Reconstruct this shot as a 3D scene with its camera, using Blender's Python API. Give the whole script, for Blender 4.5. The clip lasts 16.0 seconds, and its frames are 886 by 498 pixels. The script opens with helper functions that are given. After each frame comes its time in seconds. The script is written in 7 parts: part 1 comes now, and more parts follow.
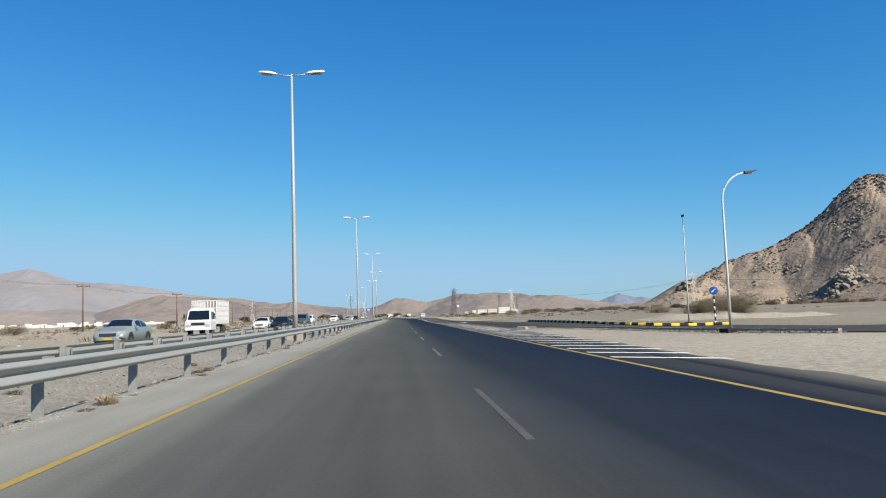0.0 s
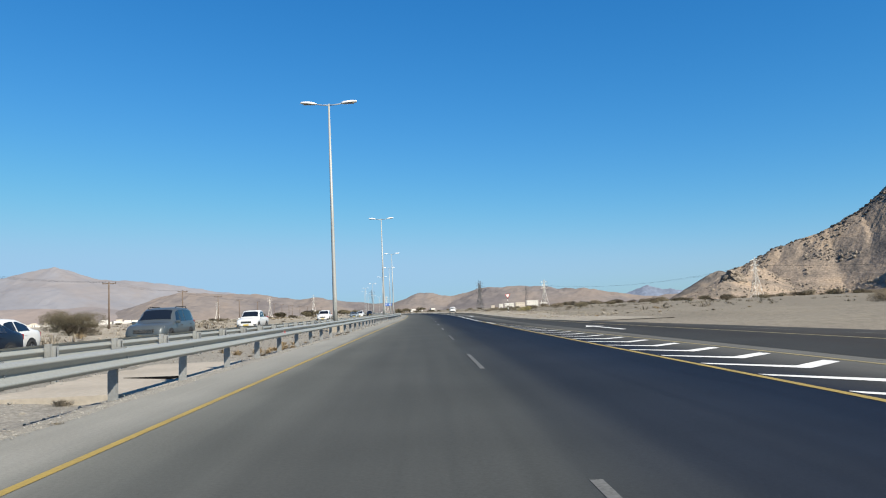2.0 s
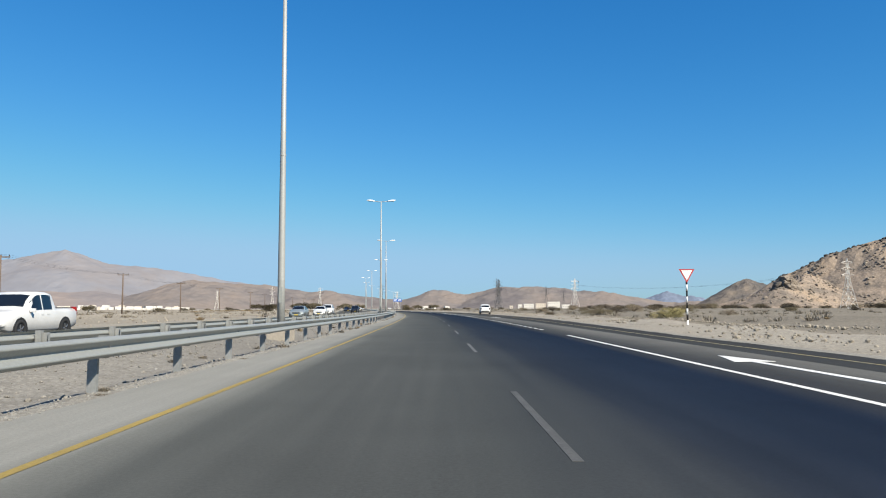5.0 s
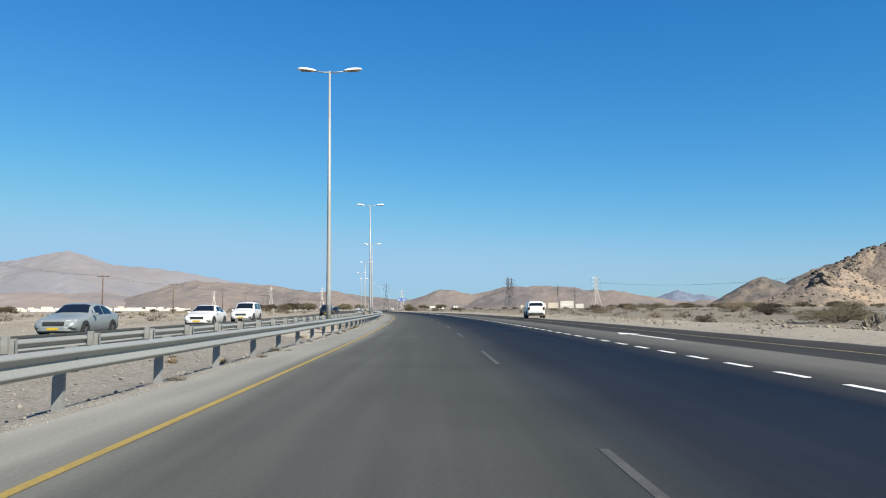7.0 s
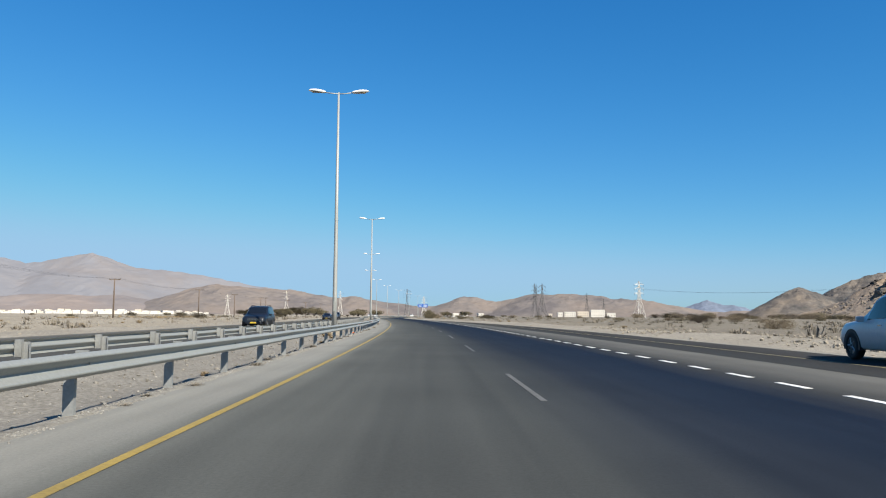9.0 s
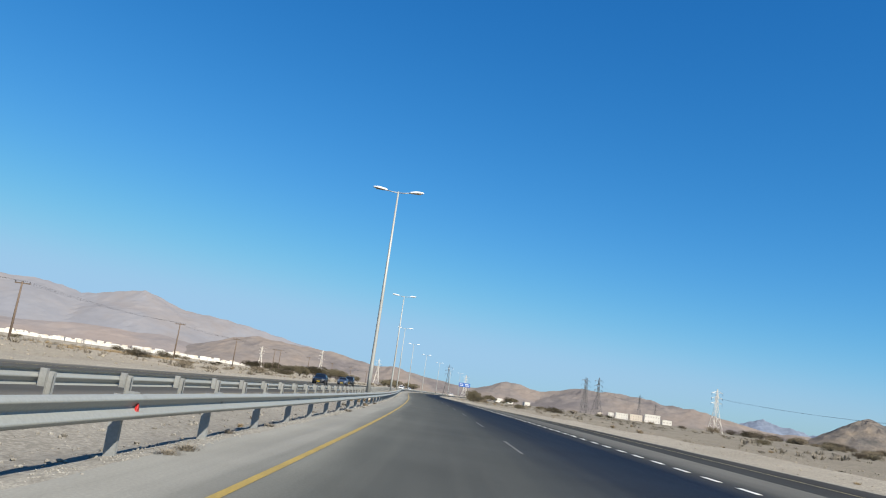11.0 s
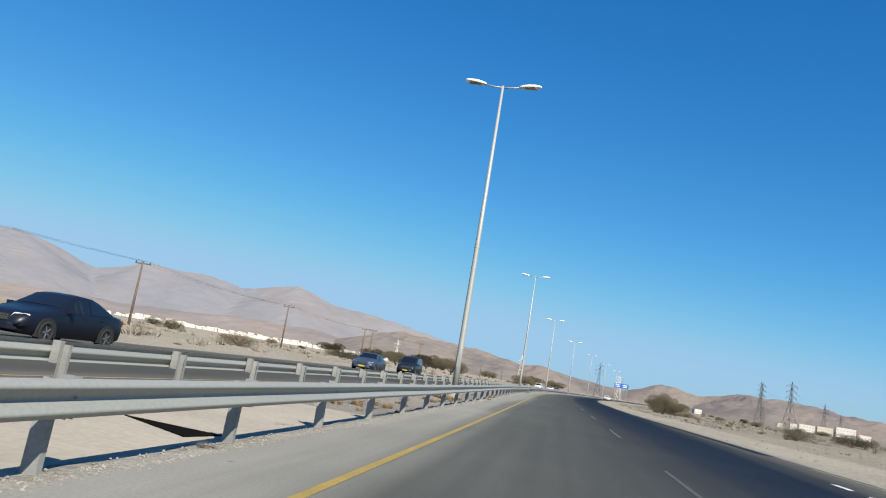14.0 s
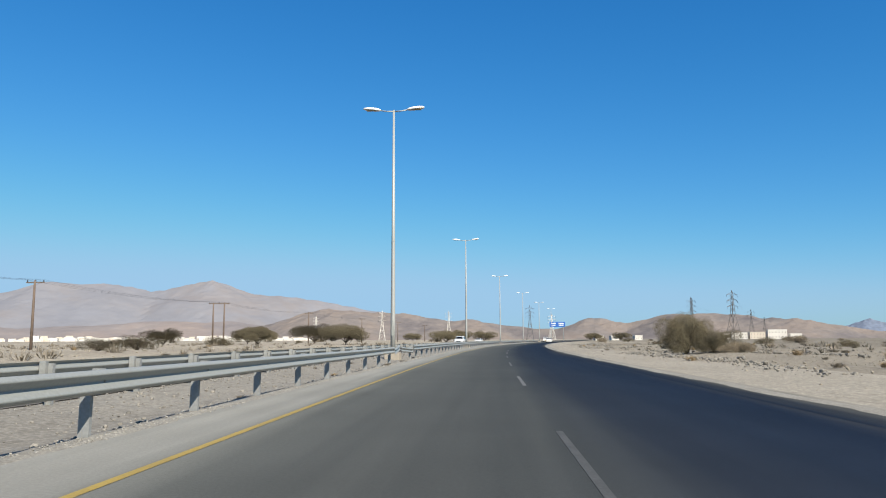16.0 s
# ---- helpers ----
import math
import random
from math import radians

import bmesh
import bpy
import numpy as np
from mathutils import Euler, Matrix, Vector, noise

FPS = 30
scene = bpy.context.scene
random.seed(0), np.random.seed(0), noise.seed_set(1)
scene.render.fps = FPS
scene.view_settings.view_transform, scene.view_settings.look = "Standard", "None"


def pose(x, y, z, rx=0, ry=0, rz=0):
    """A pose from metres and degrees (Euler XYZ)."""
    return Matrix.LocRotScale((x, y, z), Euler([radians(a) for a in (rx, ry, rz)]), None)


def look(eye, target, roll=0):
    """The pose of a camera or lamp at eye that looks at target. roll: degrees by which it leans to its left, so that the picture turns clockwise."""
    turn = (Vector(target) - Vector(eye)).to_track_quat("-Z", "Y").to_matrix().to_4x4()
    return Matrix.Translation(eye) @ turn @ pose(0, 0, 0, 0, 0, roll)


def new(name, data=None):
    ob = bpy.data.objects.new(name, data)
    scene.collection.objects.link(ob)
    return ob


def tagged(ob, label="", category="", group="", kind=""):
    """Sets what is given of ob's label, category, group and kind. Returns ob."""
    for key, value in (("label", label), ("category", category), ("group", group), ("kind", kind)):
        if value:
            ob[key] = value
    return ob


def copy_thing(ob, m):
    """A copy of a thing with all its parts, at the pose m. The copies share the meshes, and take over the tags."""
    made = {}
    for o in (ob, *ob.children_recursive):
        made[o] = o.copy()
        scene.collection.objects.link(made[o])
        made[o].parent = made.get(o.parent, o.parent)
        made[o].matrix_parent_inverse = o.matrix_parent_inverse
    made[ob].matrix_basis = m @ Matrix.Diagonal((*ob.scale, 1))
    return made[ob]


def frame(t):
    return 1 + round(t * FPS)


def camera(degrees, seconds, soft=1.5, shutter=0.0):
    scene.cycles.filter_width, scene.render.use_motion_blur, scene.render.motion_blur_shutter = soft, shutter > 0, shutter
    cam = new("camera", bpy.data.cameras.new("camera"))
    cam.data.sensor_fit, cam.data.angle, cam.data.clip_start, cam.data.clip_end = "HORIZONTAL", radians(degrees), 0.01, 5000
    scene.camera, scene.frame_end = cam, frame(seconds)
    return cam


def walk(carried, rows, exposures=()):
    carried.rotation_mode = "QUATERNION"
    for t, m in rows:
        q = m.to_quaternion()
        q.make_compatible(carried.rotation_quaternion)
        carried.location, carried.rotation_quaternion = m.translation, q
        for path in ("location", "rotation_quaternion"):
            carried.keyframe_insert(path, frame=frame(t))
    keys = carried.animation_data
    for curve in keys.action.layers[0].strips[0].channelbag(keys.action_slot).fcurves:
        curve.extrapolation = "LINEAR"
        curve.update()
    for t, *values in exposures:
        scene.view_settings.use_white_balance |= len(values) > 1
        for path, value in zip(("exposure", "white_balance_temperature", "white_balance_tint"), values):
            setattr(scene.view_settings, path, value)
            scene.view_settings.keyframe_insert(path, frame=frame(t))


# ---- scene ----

# ------------------------------------------------------------------ camera
cam = camera(61.4, 16.0, 1.1)
PATH = [
    (0.0, pose(2.751, 0.000, 1.1, 95.008, 1.865, -3.502)),
    (0.5, pose(2.757, 15.124, 1.1, 94.966, 4.707, -3.532)),
    (1.0, pose(2.730, 30.380, 1.1, 94.617, 3.937, -3.173)),
    (1.5, pose(2.776, 45.372, 1.1, 94.851, 3.382, -2.513)),
    (2.0, pose(2.921, 60.087, 1.1, 94.644, 2.440, -1.701)),
    (2.5, pose(2.991, 74.816, 1.1, 94.556, 1.862, -1.363)),
    (3.0, pose(3.119, 89.798, 1.1, 94.281, 0.938, -1.019)),
    (3.5, pose(3.191, 104.717, 1.1, 94.200, 0.228, -0.809)),
    (4.0, pose(3.233, 119.715, 1.1, 94.130, -0.149, -0.888)),
    (4.2, pose(3.312, 125.714, 1.1, 94.262, -0.033, -0.872)),
    (6.3, pose(3.144, 186.262, 1.1, 94.615, 0.518, -0.402)),
    (6.5, pose(3.079, 192.071, 1.1, 94.571, 0.612, -0.340)),
    (7.0, pose(2.850, 206.595, 1.1, 94.535, 0.429, -0.149)),
    (7.5, pose(2.547, 221.201, 1.1, 94.344, 0.113, 0.125)),
    (8.0, pose(2.143, 235.774, 1.1, 94.006, -0.635, 0.590)),
    (8.2, pose(2.000, 241.604, 1.1, 93.841, -0.943, 0.901)),
    (10.3, pose(-1.319, 302.748, 1.1, 98.877, 0.647, 2.818)),
    (10.5, pose(-1.835, 308.724, 1.1, 99.223, -3.216, 4.392)),
    (11.0, pose(-3.032, 323.668, 1.1, 100.934, -7.826, 4.547)),
    (11.5, pose(-4.352, 338.493, 1.1, 100.823, -6.915, 6.122)),
    (12.0, pose(-5.728, 353.260, 1.1, 100.550, -4.559, 11.332)),
    (12.5, pose(-7.238, 367.977, 1.1, 100.661, -4.338, 12.580)),
    (13.0, pose(-8.778, 382.313, 1.1, 100.029, -4.838, 14.505)),
    (13.5, pose(-10.409, 396.643, 1.1, 99.339, -6.407, 15.183)),
    (14.0, pose(-12.047, 410.977, 1.1, 99.173, -9.445, 15.762)),
    (14.5, pose(-13.634, 425.322, 1.1, 98.937, -9.856, 16.657)),
    (15.0, pose(-15.183, 439.901, 1.1, 98.235, -7.790, 17.480)),
    (15.5, pose(-16.645, 454.186, 1.1, 98.246, -3.348, 15.830)),
    (16.0, pose(-18.182, 468.476, 1.1, 96.912, 0.232, 10.671)),
]
walk(cam, PATH)

# ------------------------------------------------------------------ light
SUN_AZ, SUN_EL = radians(138), radians(40)     # azimuth clockwise from +y
world = bpy.data.worlds.new("sky")
scene.world = world
world.use_nodes = True
wn = world.node_tree.nodes
wl = world.node_tree.links
sky = wn.new("ShaderNodeTexSky")
sky.sky_type = "NISHITA"
sky.sun_disc = False
sky.sun_elevation, sky.sun_rotation = SUN_EL, SUN_AZ
sky.altitude, sky.air_density, sky.dust_density, sky.ozone_density = 0, 1.0, 0.3, 3.5
wn["Background"].inputs["Strength"].default_value = 0.0475
# the clear desert sky is deeper in red and paler in blue than the plain model, and stays blue down to the hills
split, join = wn.new("ShaderNodeSeparateColor"), wn.new("ShaderNodeCombineColor")
wl.new(sky.outputs[0], split.inputs[0])
for k, (power, gain) in enumerate(((1.76, 1.3), (1.0, 1.02), (0.72, 1.16))):
    a, b, c = (wn.new("ShaderNodeMath") for _ in range(3))
    a.operation, b.operation, c.operation = "MULTIPLY", "POWER", "MULTIPLY"
    a.inputs[1].default_value, b.inputs[1].default_value, c.inputs[1].default_value = 0.1, power, gain * 10
    wl.new(split.outputs[k], a.inputs[0])
    wl.new(a.outputs[0], b.inputs[0])
    wl.new(b.outputs[0], c.inputs[0])
    low = wn.new("ShaderNodeMath")
    low.operation = "SMOOTH_MIN"
    low.inputs[1].default_value, low.inputs[2].default_value = (3.5, 5.9, 8.3)[k], 2.0
    wl.new(c.outputs[0], low.inputs[0])
    wl.new(low.outputs[0], join.inputs[k])
wl.new(join.outputs[0], wn["Background"].inputs["Color"])

sun_data = bpy.data.lights.new("sun", "SUN")
sun_data.energy, sun_data.angle, sun_data.color = 5.0, radians(0.53), (1.0, 0.93, 0.8)
sun = new("sun", sun_data)
sun_to = Vector((math.sin(SUN_AZ) * math.cos(SUN_EL), math.cos(SUN_AZ) * math.cos(SUN_EL), math.sin(SUN_EL)))
sun.matrix_basis = look(sun_to * 100, (0, 0, 0))
scene.view_settings.exposure = 1.05


# ------------------------------------------------------------------ materials
def mat(name, color, rough=0.8, metal=0.0, var=0.15, scale=3.0, fine=40.0, bump=0.0, spec=0.5, coat=0.0, tint=None, rand=0.0):
    """A surface with coarse and fine variation; tint is the colour that stains mix in."""
    m = bpy.data.materials.new(name)
    m.use_nodes = True
    n, l = m.node_tree.nodes, m.node_tree.links
    b = n["Principled BSDF"]
    b.inputs["Roughness"].default_value, b.inputs["Metallic"].default_value = rough, metal
    b.inputs["Specular IOR Level"].default_value, b.inputs["Coat Weight"].default_value = spec, coat
    if var <= 0:
        b.inputs["Base Color"].default_value = (*color, 1)
        return m
    geo = n.new("ShaderNodeTexCoord")
    n1, n2 = n.new("ShaderNodeTexNoise"), n.new("ShaderNodeTexNoise")
    n1.inputs["Scale"].default_value, n1.inputs["Detail"].default_value = scale, 6
    n2.inputs["Scale"].default_value, n2.inputs["Detail"].default_value = fine, 4
    l.new(geo.outputs["Object"], n1.inputs["Vector"])
    l.new(geo.outputs["Object"], n2.inputs["Vector"])
    mix = n.new("ShaderNodeMix")
    mix.data_type = "RGBA"
    t = tint or tuple(c * 0.55 for c in color)
    mix.inputs["A"].default_value, mix.inputs["B"].default_value = (*color, 1), (*t, 1)
    ramp = n.new("ShaderNodeMapRange")
    ramp.inputs["From Min"].default_value, ramp.inputs["From Max"].default_value = 0.42, 0.72
    ramp.inputs["To Max"].default_value = min(1.0, var * 3)
    l.new(n1.outputs["Fac"], ramp.inputs["Value"])
    l.new(ramp.outputs["Result"], mix.inputs["Factor"])
    hsv = n.new("ShaderNodeHueSaturation")
    r2 = n.new("ShaderNodeMapRange")
    r2.inputs["From Min"].default_value, r2.inputs["From Max"].default_value = 0.25, 0.75
    r2.inputs["To Min"].default_value, r2.inputs["To Max"].default_value = 1 - var, 1 + var
    l.new(n2.outputs["Fac"], r2.inputs["Value"])
    l.new(mix.outputs["Result"], hsv.inputs["Color"])
    out = r2.outputs["Result"]
    if rand:
        info, mr, mul = n.new("ShaderNodeObjectInfo"), n.new("ShaderNodeMapRange"), n.new("ShaderNodeMath")
        mr.inputs["To Min"].default_value, mr.inputs["To Max"].default_value = 1 - rand, 1 + rand
        mul.operation = "MULTIPLY"
        l.new(info.outputs["Random"], mr.inputs["Value"])
        l.new(out, mul.inputs[0])
        l.new(mr.outputs["Result"], mul.inputs[1])
        out = mul.outputs[0]
    l.new(out, hsv.inputs["Value"])
    l.new(hsv.outputs["Color"], b.inputs["Base Color"])
    if bump:
        bp = n.new("ShaderNodeBump")
        bp.inputs["Strength"].default_value, bp.inputs["Distance"].default_value = min(1.0, bump * 4), bump
        l.new(n2.outputs["Fac"], bp.inputs["Height"])
        l.new(bp.outputs["Normal"], b.inputs["Normal"])
    return m


def chain(n, l, kind, **inputs):
    node = n.new(kind)
    for key, value in inputs.items():
        sock = node.inputs[key.replace("_", " ")]
        if isinstance(value, bpy.types.NodeSocket):
            l.new(value, sock)
        else:
            sock.default_value = value
    return node


def road_material(name, stops, span):
    """Asphalt whose colour runs across the carriageway; the UV map holds metres across and metres along."""
    m = bpy.data.materials.new(name)
    m.use_nodes = True
    n, l = m.node_tree.nodes, m.node_tree.links
    b = n["Principled BSDF"]
    b.inputs["Specular IOR Level"].default_value = 0.02
    uv = n.new("ShaderNodeUVMap")
    uv.uv_map = "metres"
    sep = chain(n, l, "ShaderNodeSeparateXYZ", Vector=uv.outputs[0])
    # wander of the bands across the road
    long_map = chain(n, l, "ShaderNodeVectorMath", Vector=uv.outputs[0])
    long_map.operation = "MULTIPLY"
    long_map.inputs[1].default_value = (0.7, 0.035, 1)
    wob = chain(n, l, "ShaderNodeTexNoise", Vector=long_map.outputs[0], Scale=1.0, Detail=4.0)
    shift = chain(n, l, "ShaderNodeMapRange", Value=wob.outputs["Fac"], From_Min=0.3, From_Max=0.7, To_Min=-0.35, To_Max=0.35)
    add = n.new("ShaderNodeMath")
    l.new(sep.outputs[0], add.inputs[0])
    l.new(shift.outputs[0], add.inputs[1])
    u = chain(n, l, "ShaderNodeMapRange", Value=add.outputs[0], From_Min=span[0], From_Max=span[1])
    ramp = n.new("ShaderNodeValToRGB")
    l.new(u.outputs[0], ramp.inputs["Fac"])
    el = ramp.color_ramp.elements
    while len(el) < len(stops):
        el.new(0.5)
    for e, (d, c) in zip(el, stops):
        e.position, e.color = (d - span[0]) / (span[1] - span[0]), (*c, 1)
    # streaks along the lanes, patches, aggregate
    streak_map = chain(n, l, "ShaderNodeVectorMath", Vector=uv.outputs[0])
    streak_map.operation = "MULTIPLY"
    streak_map.inputs[1].default_value = (2.6, 0.06, 1)
    streak = chain(n, l, "ShaderNodeTexNoise", Vector=streak_map.outputs[0], Scale=1.0, Detail=6.0, Roughness=0.6)
    patch = chain(n, l, "ShaderNodeTexNoise", Vector=uv.outputs[0], Scale=0.35, Detail=5.0)
    grain = chain(n, l, "ShaderNodeTexNoise", Vector=uv.outputs[0], Scale=28.0, Detail=5.0, Roughness=0.75)
    a = chain(n, l, "ShaderNodeMapRange", Value=streak.outputs["Fac"], From_Min=0.25, From_Max=0.75, To_Min=0.86, To_Max=1.14)
    c = chain(n, l, "ShaderNodeMapRange", Value=patch.outputs["Fac"], From_Min=0.25, From_Max=0.75, To_Min=0.9, To_Max=1.1)
    g = chain(n, l, "ShaderNodeMapRange", Value=grain.outputs["Fac"], From_Min=0.2, From_Max=0.8, To_Min=0.75, To_Max=1.25)
    m1, m2 = n.new("ShaderNodeMath"), n.new("ShaderNodeMath")
    m1.operation = m2.operation = "MULTIPLY"
    l.new(a.outputs[0], m1.inputs[0])
    l.new(c.outputs[0], m1.inputs[1])
    l.new(m1.outputs[0], m2.inputs[0])
    l.new(g.outputs[0], m2.inputs[1])
    hsv = chain(n, l, "ShaderNodeHueSaturation", Color=ramp.outputs["Color"], Value=m2.outputs[0])
    # small dark oil spots
    spot = chain(n, l, "ShaderNodeTexVoronoi", Vector=uv.outputs[0], Scale=0.33)
    sm = chain(n, l, "ShaderNodeMapRange", Value=spot.outputs["Distance"], From_Min=0.01, From_Max=0.018, To_Min=0.5, To_Max=1.0)
    dark = chain(n, l, "ShaderNodeHueSaturation", Color=hsv.outputs[0], Value=sm.outputs[0])
    l.new(dark.outputs[0], b.inputs["Base Color"])
    rr = chain(n, l, "ShaderNodeMapRange", Value=streak.outputs["Fac"], To_Min=0.62, To_Max=0.9)
    l.new(rr.outputs[0], b.inputs["Roughness"])
    bp = chain(n, l, "ShaderNodeBump", Height=grain.outputs["Fac"], Strength=0.35, Distance=0.012)
    l.new(bp.outputs[0], b.inputs["Normal"])
    return m


def ground_material(name, light, dark, stone, s1, s2, s3, west=1.0, east=1.0):
    m = bpy.data.materials.new(name)
    m.use_nodes = True
    n, l = m.node_tree.nodes, m.node_tree.links
    b = n["Principled BSDF"]
    b.inputs["Roughness"].default_value, b.inputs["Specular IOR Level"].default_value = 0.95, 0.15
    co = n.new("ShaderNodeTexCoord").outputs["Object"]
    big = chain(n, l, "ShaderNodeTexNoise", Vector=co, Scale=s1, Detail=7.0, Roughness=0.6)
    mid = chain(n, l, "ShaderNodeTexNoise", Vector=co, Scale=s2, Detail=6.0, Roughness=0.7)
    peb = chain(n, l, "ShaderNodeTexVoronoi", Vector=co, Scale=s3, Randomness=1.0)
    f1 = chain(n, l, "ShaderNodeMapRange", Value=big.outputs["Fac"], From_Min=0.38, From_Max=0.66)
    mix = n.new("ShaderNodeMix")
    mix.data_type = "RGBA"
    mix.inputs["A"].default_value, mix.inputs["B"].default_value = (*light, 1), (*dark, 1)
    l.new(f1.outputs[0], mix.inputs["Factor"])
    f2 = chain(n, l, "ShaderNodeMapRange", Value=mid.outputs["Fac"], From_Min=0.5, From_Max=0.72, To_Max=0.75)
    mix2 = n.new("ShaderNodeMix")
    mix2.data_type = "RGBA"
    l.new(mix.outputs["Result"], mix2.inputs["A"])
    mix2.inputs["B"].default_value = (*stone, 1)
    l.new(f2.outputs[0], mix2.inputs["Factor"])
    v = chain(n, l, "ShaderNodeMapRange", Value=peb.outputs["Distance"], From_Min=0.0, From_Max=0.7, To_Min=1.18, To_Max=0.72)
    grit = chain(n, l, "ShaderNodeTexNoise", Vector=co, Scale=s3 * 8, Detail=4.0, Roughness=0.8)
    v2 = chain(n, l, "ShaderNodeMapRange", Value=grit.outputs["Fac"], From_Min=0.3, From_Max=0.7, To_Min=0.6, To_Max=1.4)
    mul = n.new("ShaderNodeMath")
    mul.operation = "MULTIPLY"
    l.new(v.outputs[0], mul.inputs[0])
    l.new(v2.outputs[0], mul.inputs[1])
    if west != east:                    # the soil is paler on one side of the valley
        side = chain(n, l, "ShaderNodeSeparateXYZ", Vector=co)
        soil = chain(n, l, "ShaderNodeMapRange", Value=side.outputs[0], From_Min=-45.0, From_Max=25.0, To_Min=west, To_Max=east)
        both = n.new("ShaderNodeMath")
        both.operation = "MULTIPLY"
        l.new(mul.outputs[0], both.inputs[0])
        l.new(soil.outputs[0], both.inputs[1])
        mul = both
    hsv = chain(n, l, "ShaderNodeHueSaturation", Color=mix2.outputs["Result"], Value=mul.outputs[0])
    l.new(hsv.outputs[0], b.inputs["Base Color"])
    bp = chain(n, l, "ShaderNodeBump", Height=mid.outputs["Fac"], Strength=0.4, Distance=0.16 / s2)
    l.new(bp.outputs[0], b.inputs["Normal"])
    return m


def rock_material(name, light, dark, warm, s1, s2, bump, contrast=0.34, relief=0.9):
    """Weathered rock: banded noise, darker ledges where it is steep and broken, warm scree."""
    m = bpy.data.materials.new(name)
    m.use_nodes = True
    n, l = m.node_tree.nodes, m.node_tree.links
    b = n["Principled BSDF"]
    b.inputs["Roughness"].default_value, b.inputs["Specular IOR Level"].default_value = 0.95, 0.1
    co = n.new("ShaderNodeTexCoord").outputs["Object"]
    a = chain(n, l, "ShaderNodeTexNoise", Vector=co, Scale=s1, Detail=9.0, Roughness=0.65)
    c = chain(n, l, "ShaderNodeTexVoronoi", Vector=co, Scale=s2)
    d = chain(n, l, "ShaderNodeTexNoise", Vector=co, Scale=s2 * 1.7, Detail=8.0, Roughness=0.75)
    ramp = n.new("ShaderNodeValToRGB")
    l.new(a.outputs["Fac"], ramp.inputs["Fac"])
    el = ramp.color_ramp.elements
    el.new(0.5)
    for e, (p, col) in zip(el, ((0.4, dark), (0.5, light), (0.6, warm))):
        e.position, e.color = p, (*col, 1)
    v = chain(n, l, "ShaderNodeMapRange", Value=d.outputs["Fac"], From_Min=0.3, From_Max=0.7, To_Min=1 - contrast, To_Max=1 + contrast)
    hsv = chain(n, l, "ShaderNodeHueSaturation", Color=ramp.outputs["Color"], Value=v.outputs[0])
    l.new(hsv.outputs[0], b.inputs["Base Color"])
    addn = n.new("ShaderNodeMath")
    l.new(d.outputs["Fac"], addn.inputs[0])
    l.new(c.outputs["Distance"], addn.inputs[1])
    bp = chain(n, l, "ShaderNodeBump", Height=addn.outputs[0], Strength=relief, Distance=bump)
    l.new(bp.outputs[0], b.inputs["Normal"])
    return m


# navy stops from 4.9 to 7.35 paint in the windscreen's polarised reflection
M_ASPHALT = road_material("asphalt", [(-1.5, (0.194, 0.191, 0.174)), (-0.5, (0.175, 0.173, 0.158)), (-0.05, (0.118, 0.119, 0.109)), (0.6, (0.07, 0.0725, 0.068)), (2.0, (0.053, 0.0555, 0.0535)), (3.4, (0.044, 0.047, 0.0465)),
    (4.9, (0.0165, 0.0205, 0.0285)), (6.2, (0.0115, 0.0165, 0.0275)), (7.35, (0.0088, 0.0135, 0.0247)), (8.3, (0.032, 0.0335, 0.035)), (9.3, (0.07, 0.07, 0.066)), (10.5, (0.1, 0.099, 0.092)), (15.0, (0.1, 0.099, 0.09))], (-1.5, 15.5))
M_ASPHALT_NEW = road_material("asphalt_shoulder", [(8.0, (0.036, 0.037, 0.037)), (11.0, (0.033, 0.034, 0.034)), (12.4, (0.029, 0.029, 0.029)), (13.6, (0.036, 0.035, 0.034)), (15.2, (0.044, 0.043, 0.041))], (8.0, 15.4))
# dust, whose inner end repeats the navy painted into the right lane
M_ASPHALT_DUST = road_material("asphalt_dusty_edge", [(-1.7, (0.0085, 0.0128, 0.023)), (-1.15, (0.02, 0.023, 0.028)), (-0.65, (0.055, 0.055, 0.052)), (-0.2, (0.11, 0.106, 0.095)), (0.3, (0.18, 0.168, 0.142))], (-1.7, 0.35))
M_ASPHALT_OLD = road_material("asphalt_worn", [(-16.3, (0.107, 0.102, 0.091)), (-14.2, (0.0588, 0.0577, 0.0534)), (-6.8, (0.0534, 0.0524, 0.0492)), (-5.6, (0.102, 0.096, 0.0885))], (-16.3, -5.5))
M_ASPHALT_SLIP = road_material("asphalt_slip", [(-4.5, (0.0748, 0.0721, 0.0668)), (-3.5, (0.0401, 0.0396, 0.0385)), (3.5, (0.0428, 0.0423, 0.0406)), (4.5, (0.0748, 0.0721, 0.0668))], (-5, 5))
M_GROUND = ground_material("desert_sand", (0.231, 0.204, 0.16), (0.172, 0.151, 0.119), (0.11, 0.095, 0.073), 0.025, 1.4, 5.0, 1.35, 0.84)
M_MEDIAN = ground_material("median_gravel_bed", (0.211, 0.197, 0.171), (0.174, 0.162, 0.141), (0.127, 0.116, 0.0989), 0.12, 2.2, 13.0)
M_GRIT = ground_material("edge_grit", (0.243, 0.23, 0.2), (0.203, 0.189, 0.162), (0.162, 0.149, 0.126), 0.5, 4.0, 22.0)
M_VERGE = ground_material("pale_verge_gravel", (0.281, 0.254, 0.208), (0.231, 0.207, 0.168), (0.168, 0.149, 0.118), 0.08, 2.0, 9.0)
M_GRAVEL = mat("gravel_stone", (0.225, 0.215, 0.194), 0.95, 0, 0.35, 9.0, 60, 0, 0.15)
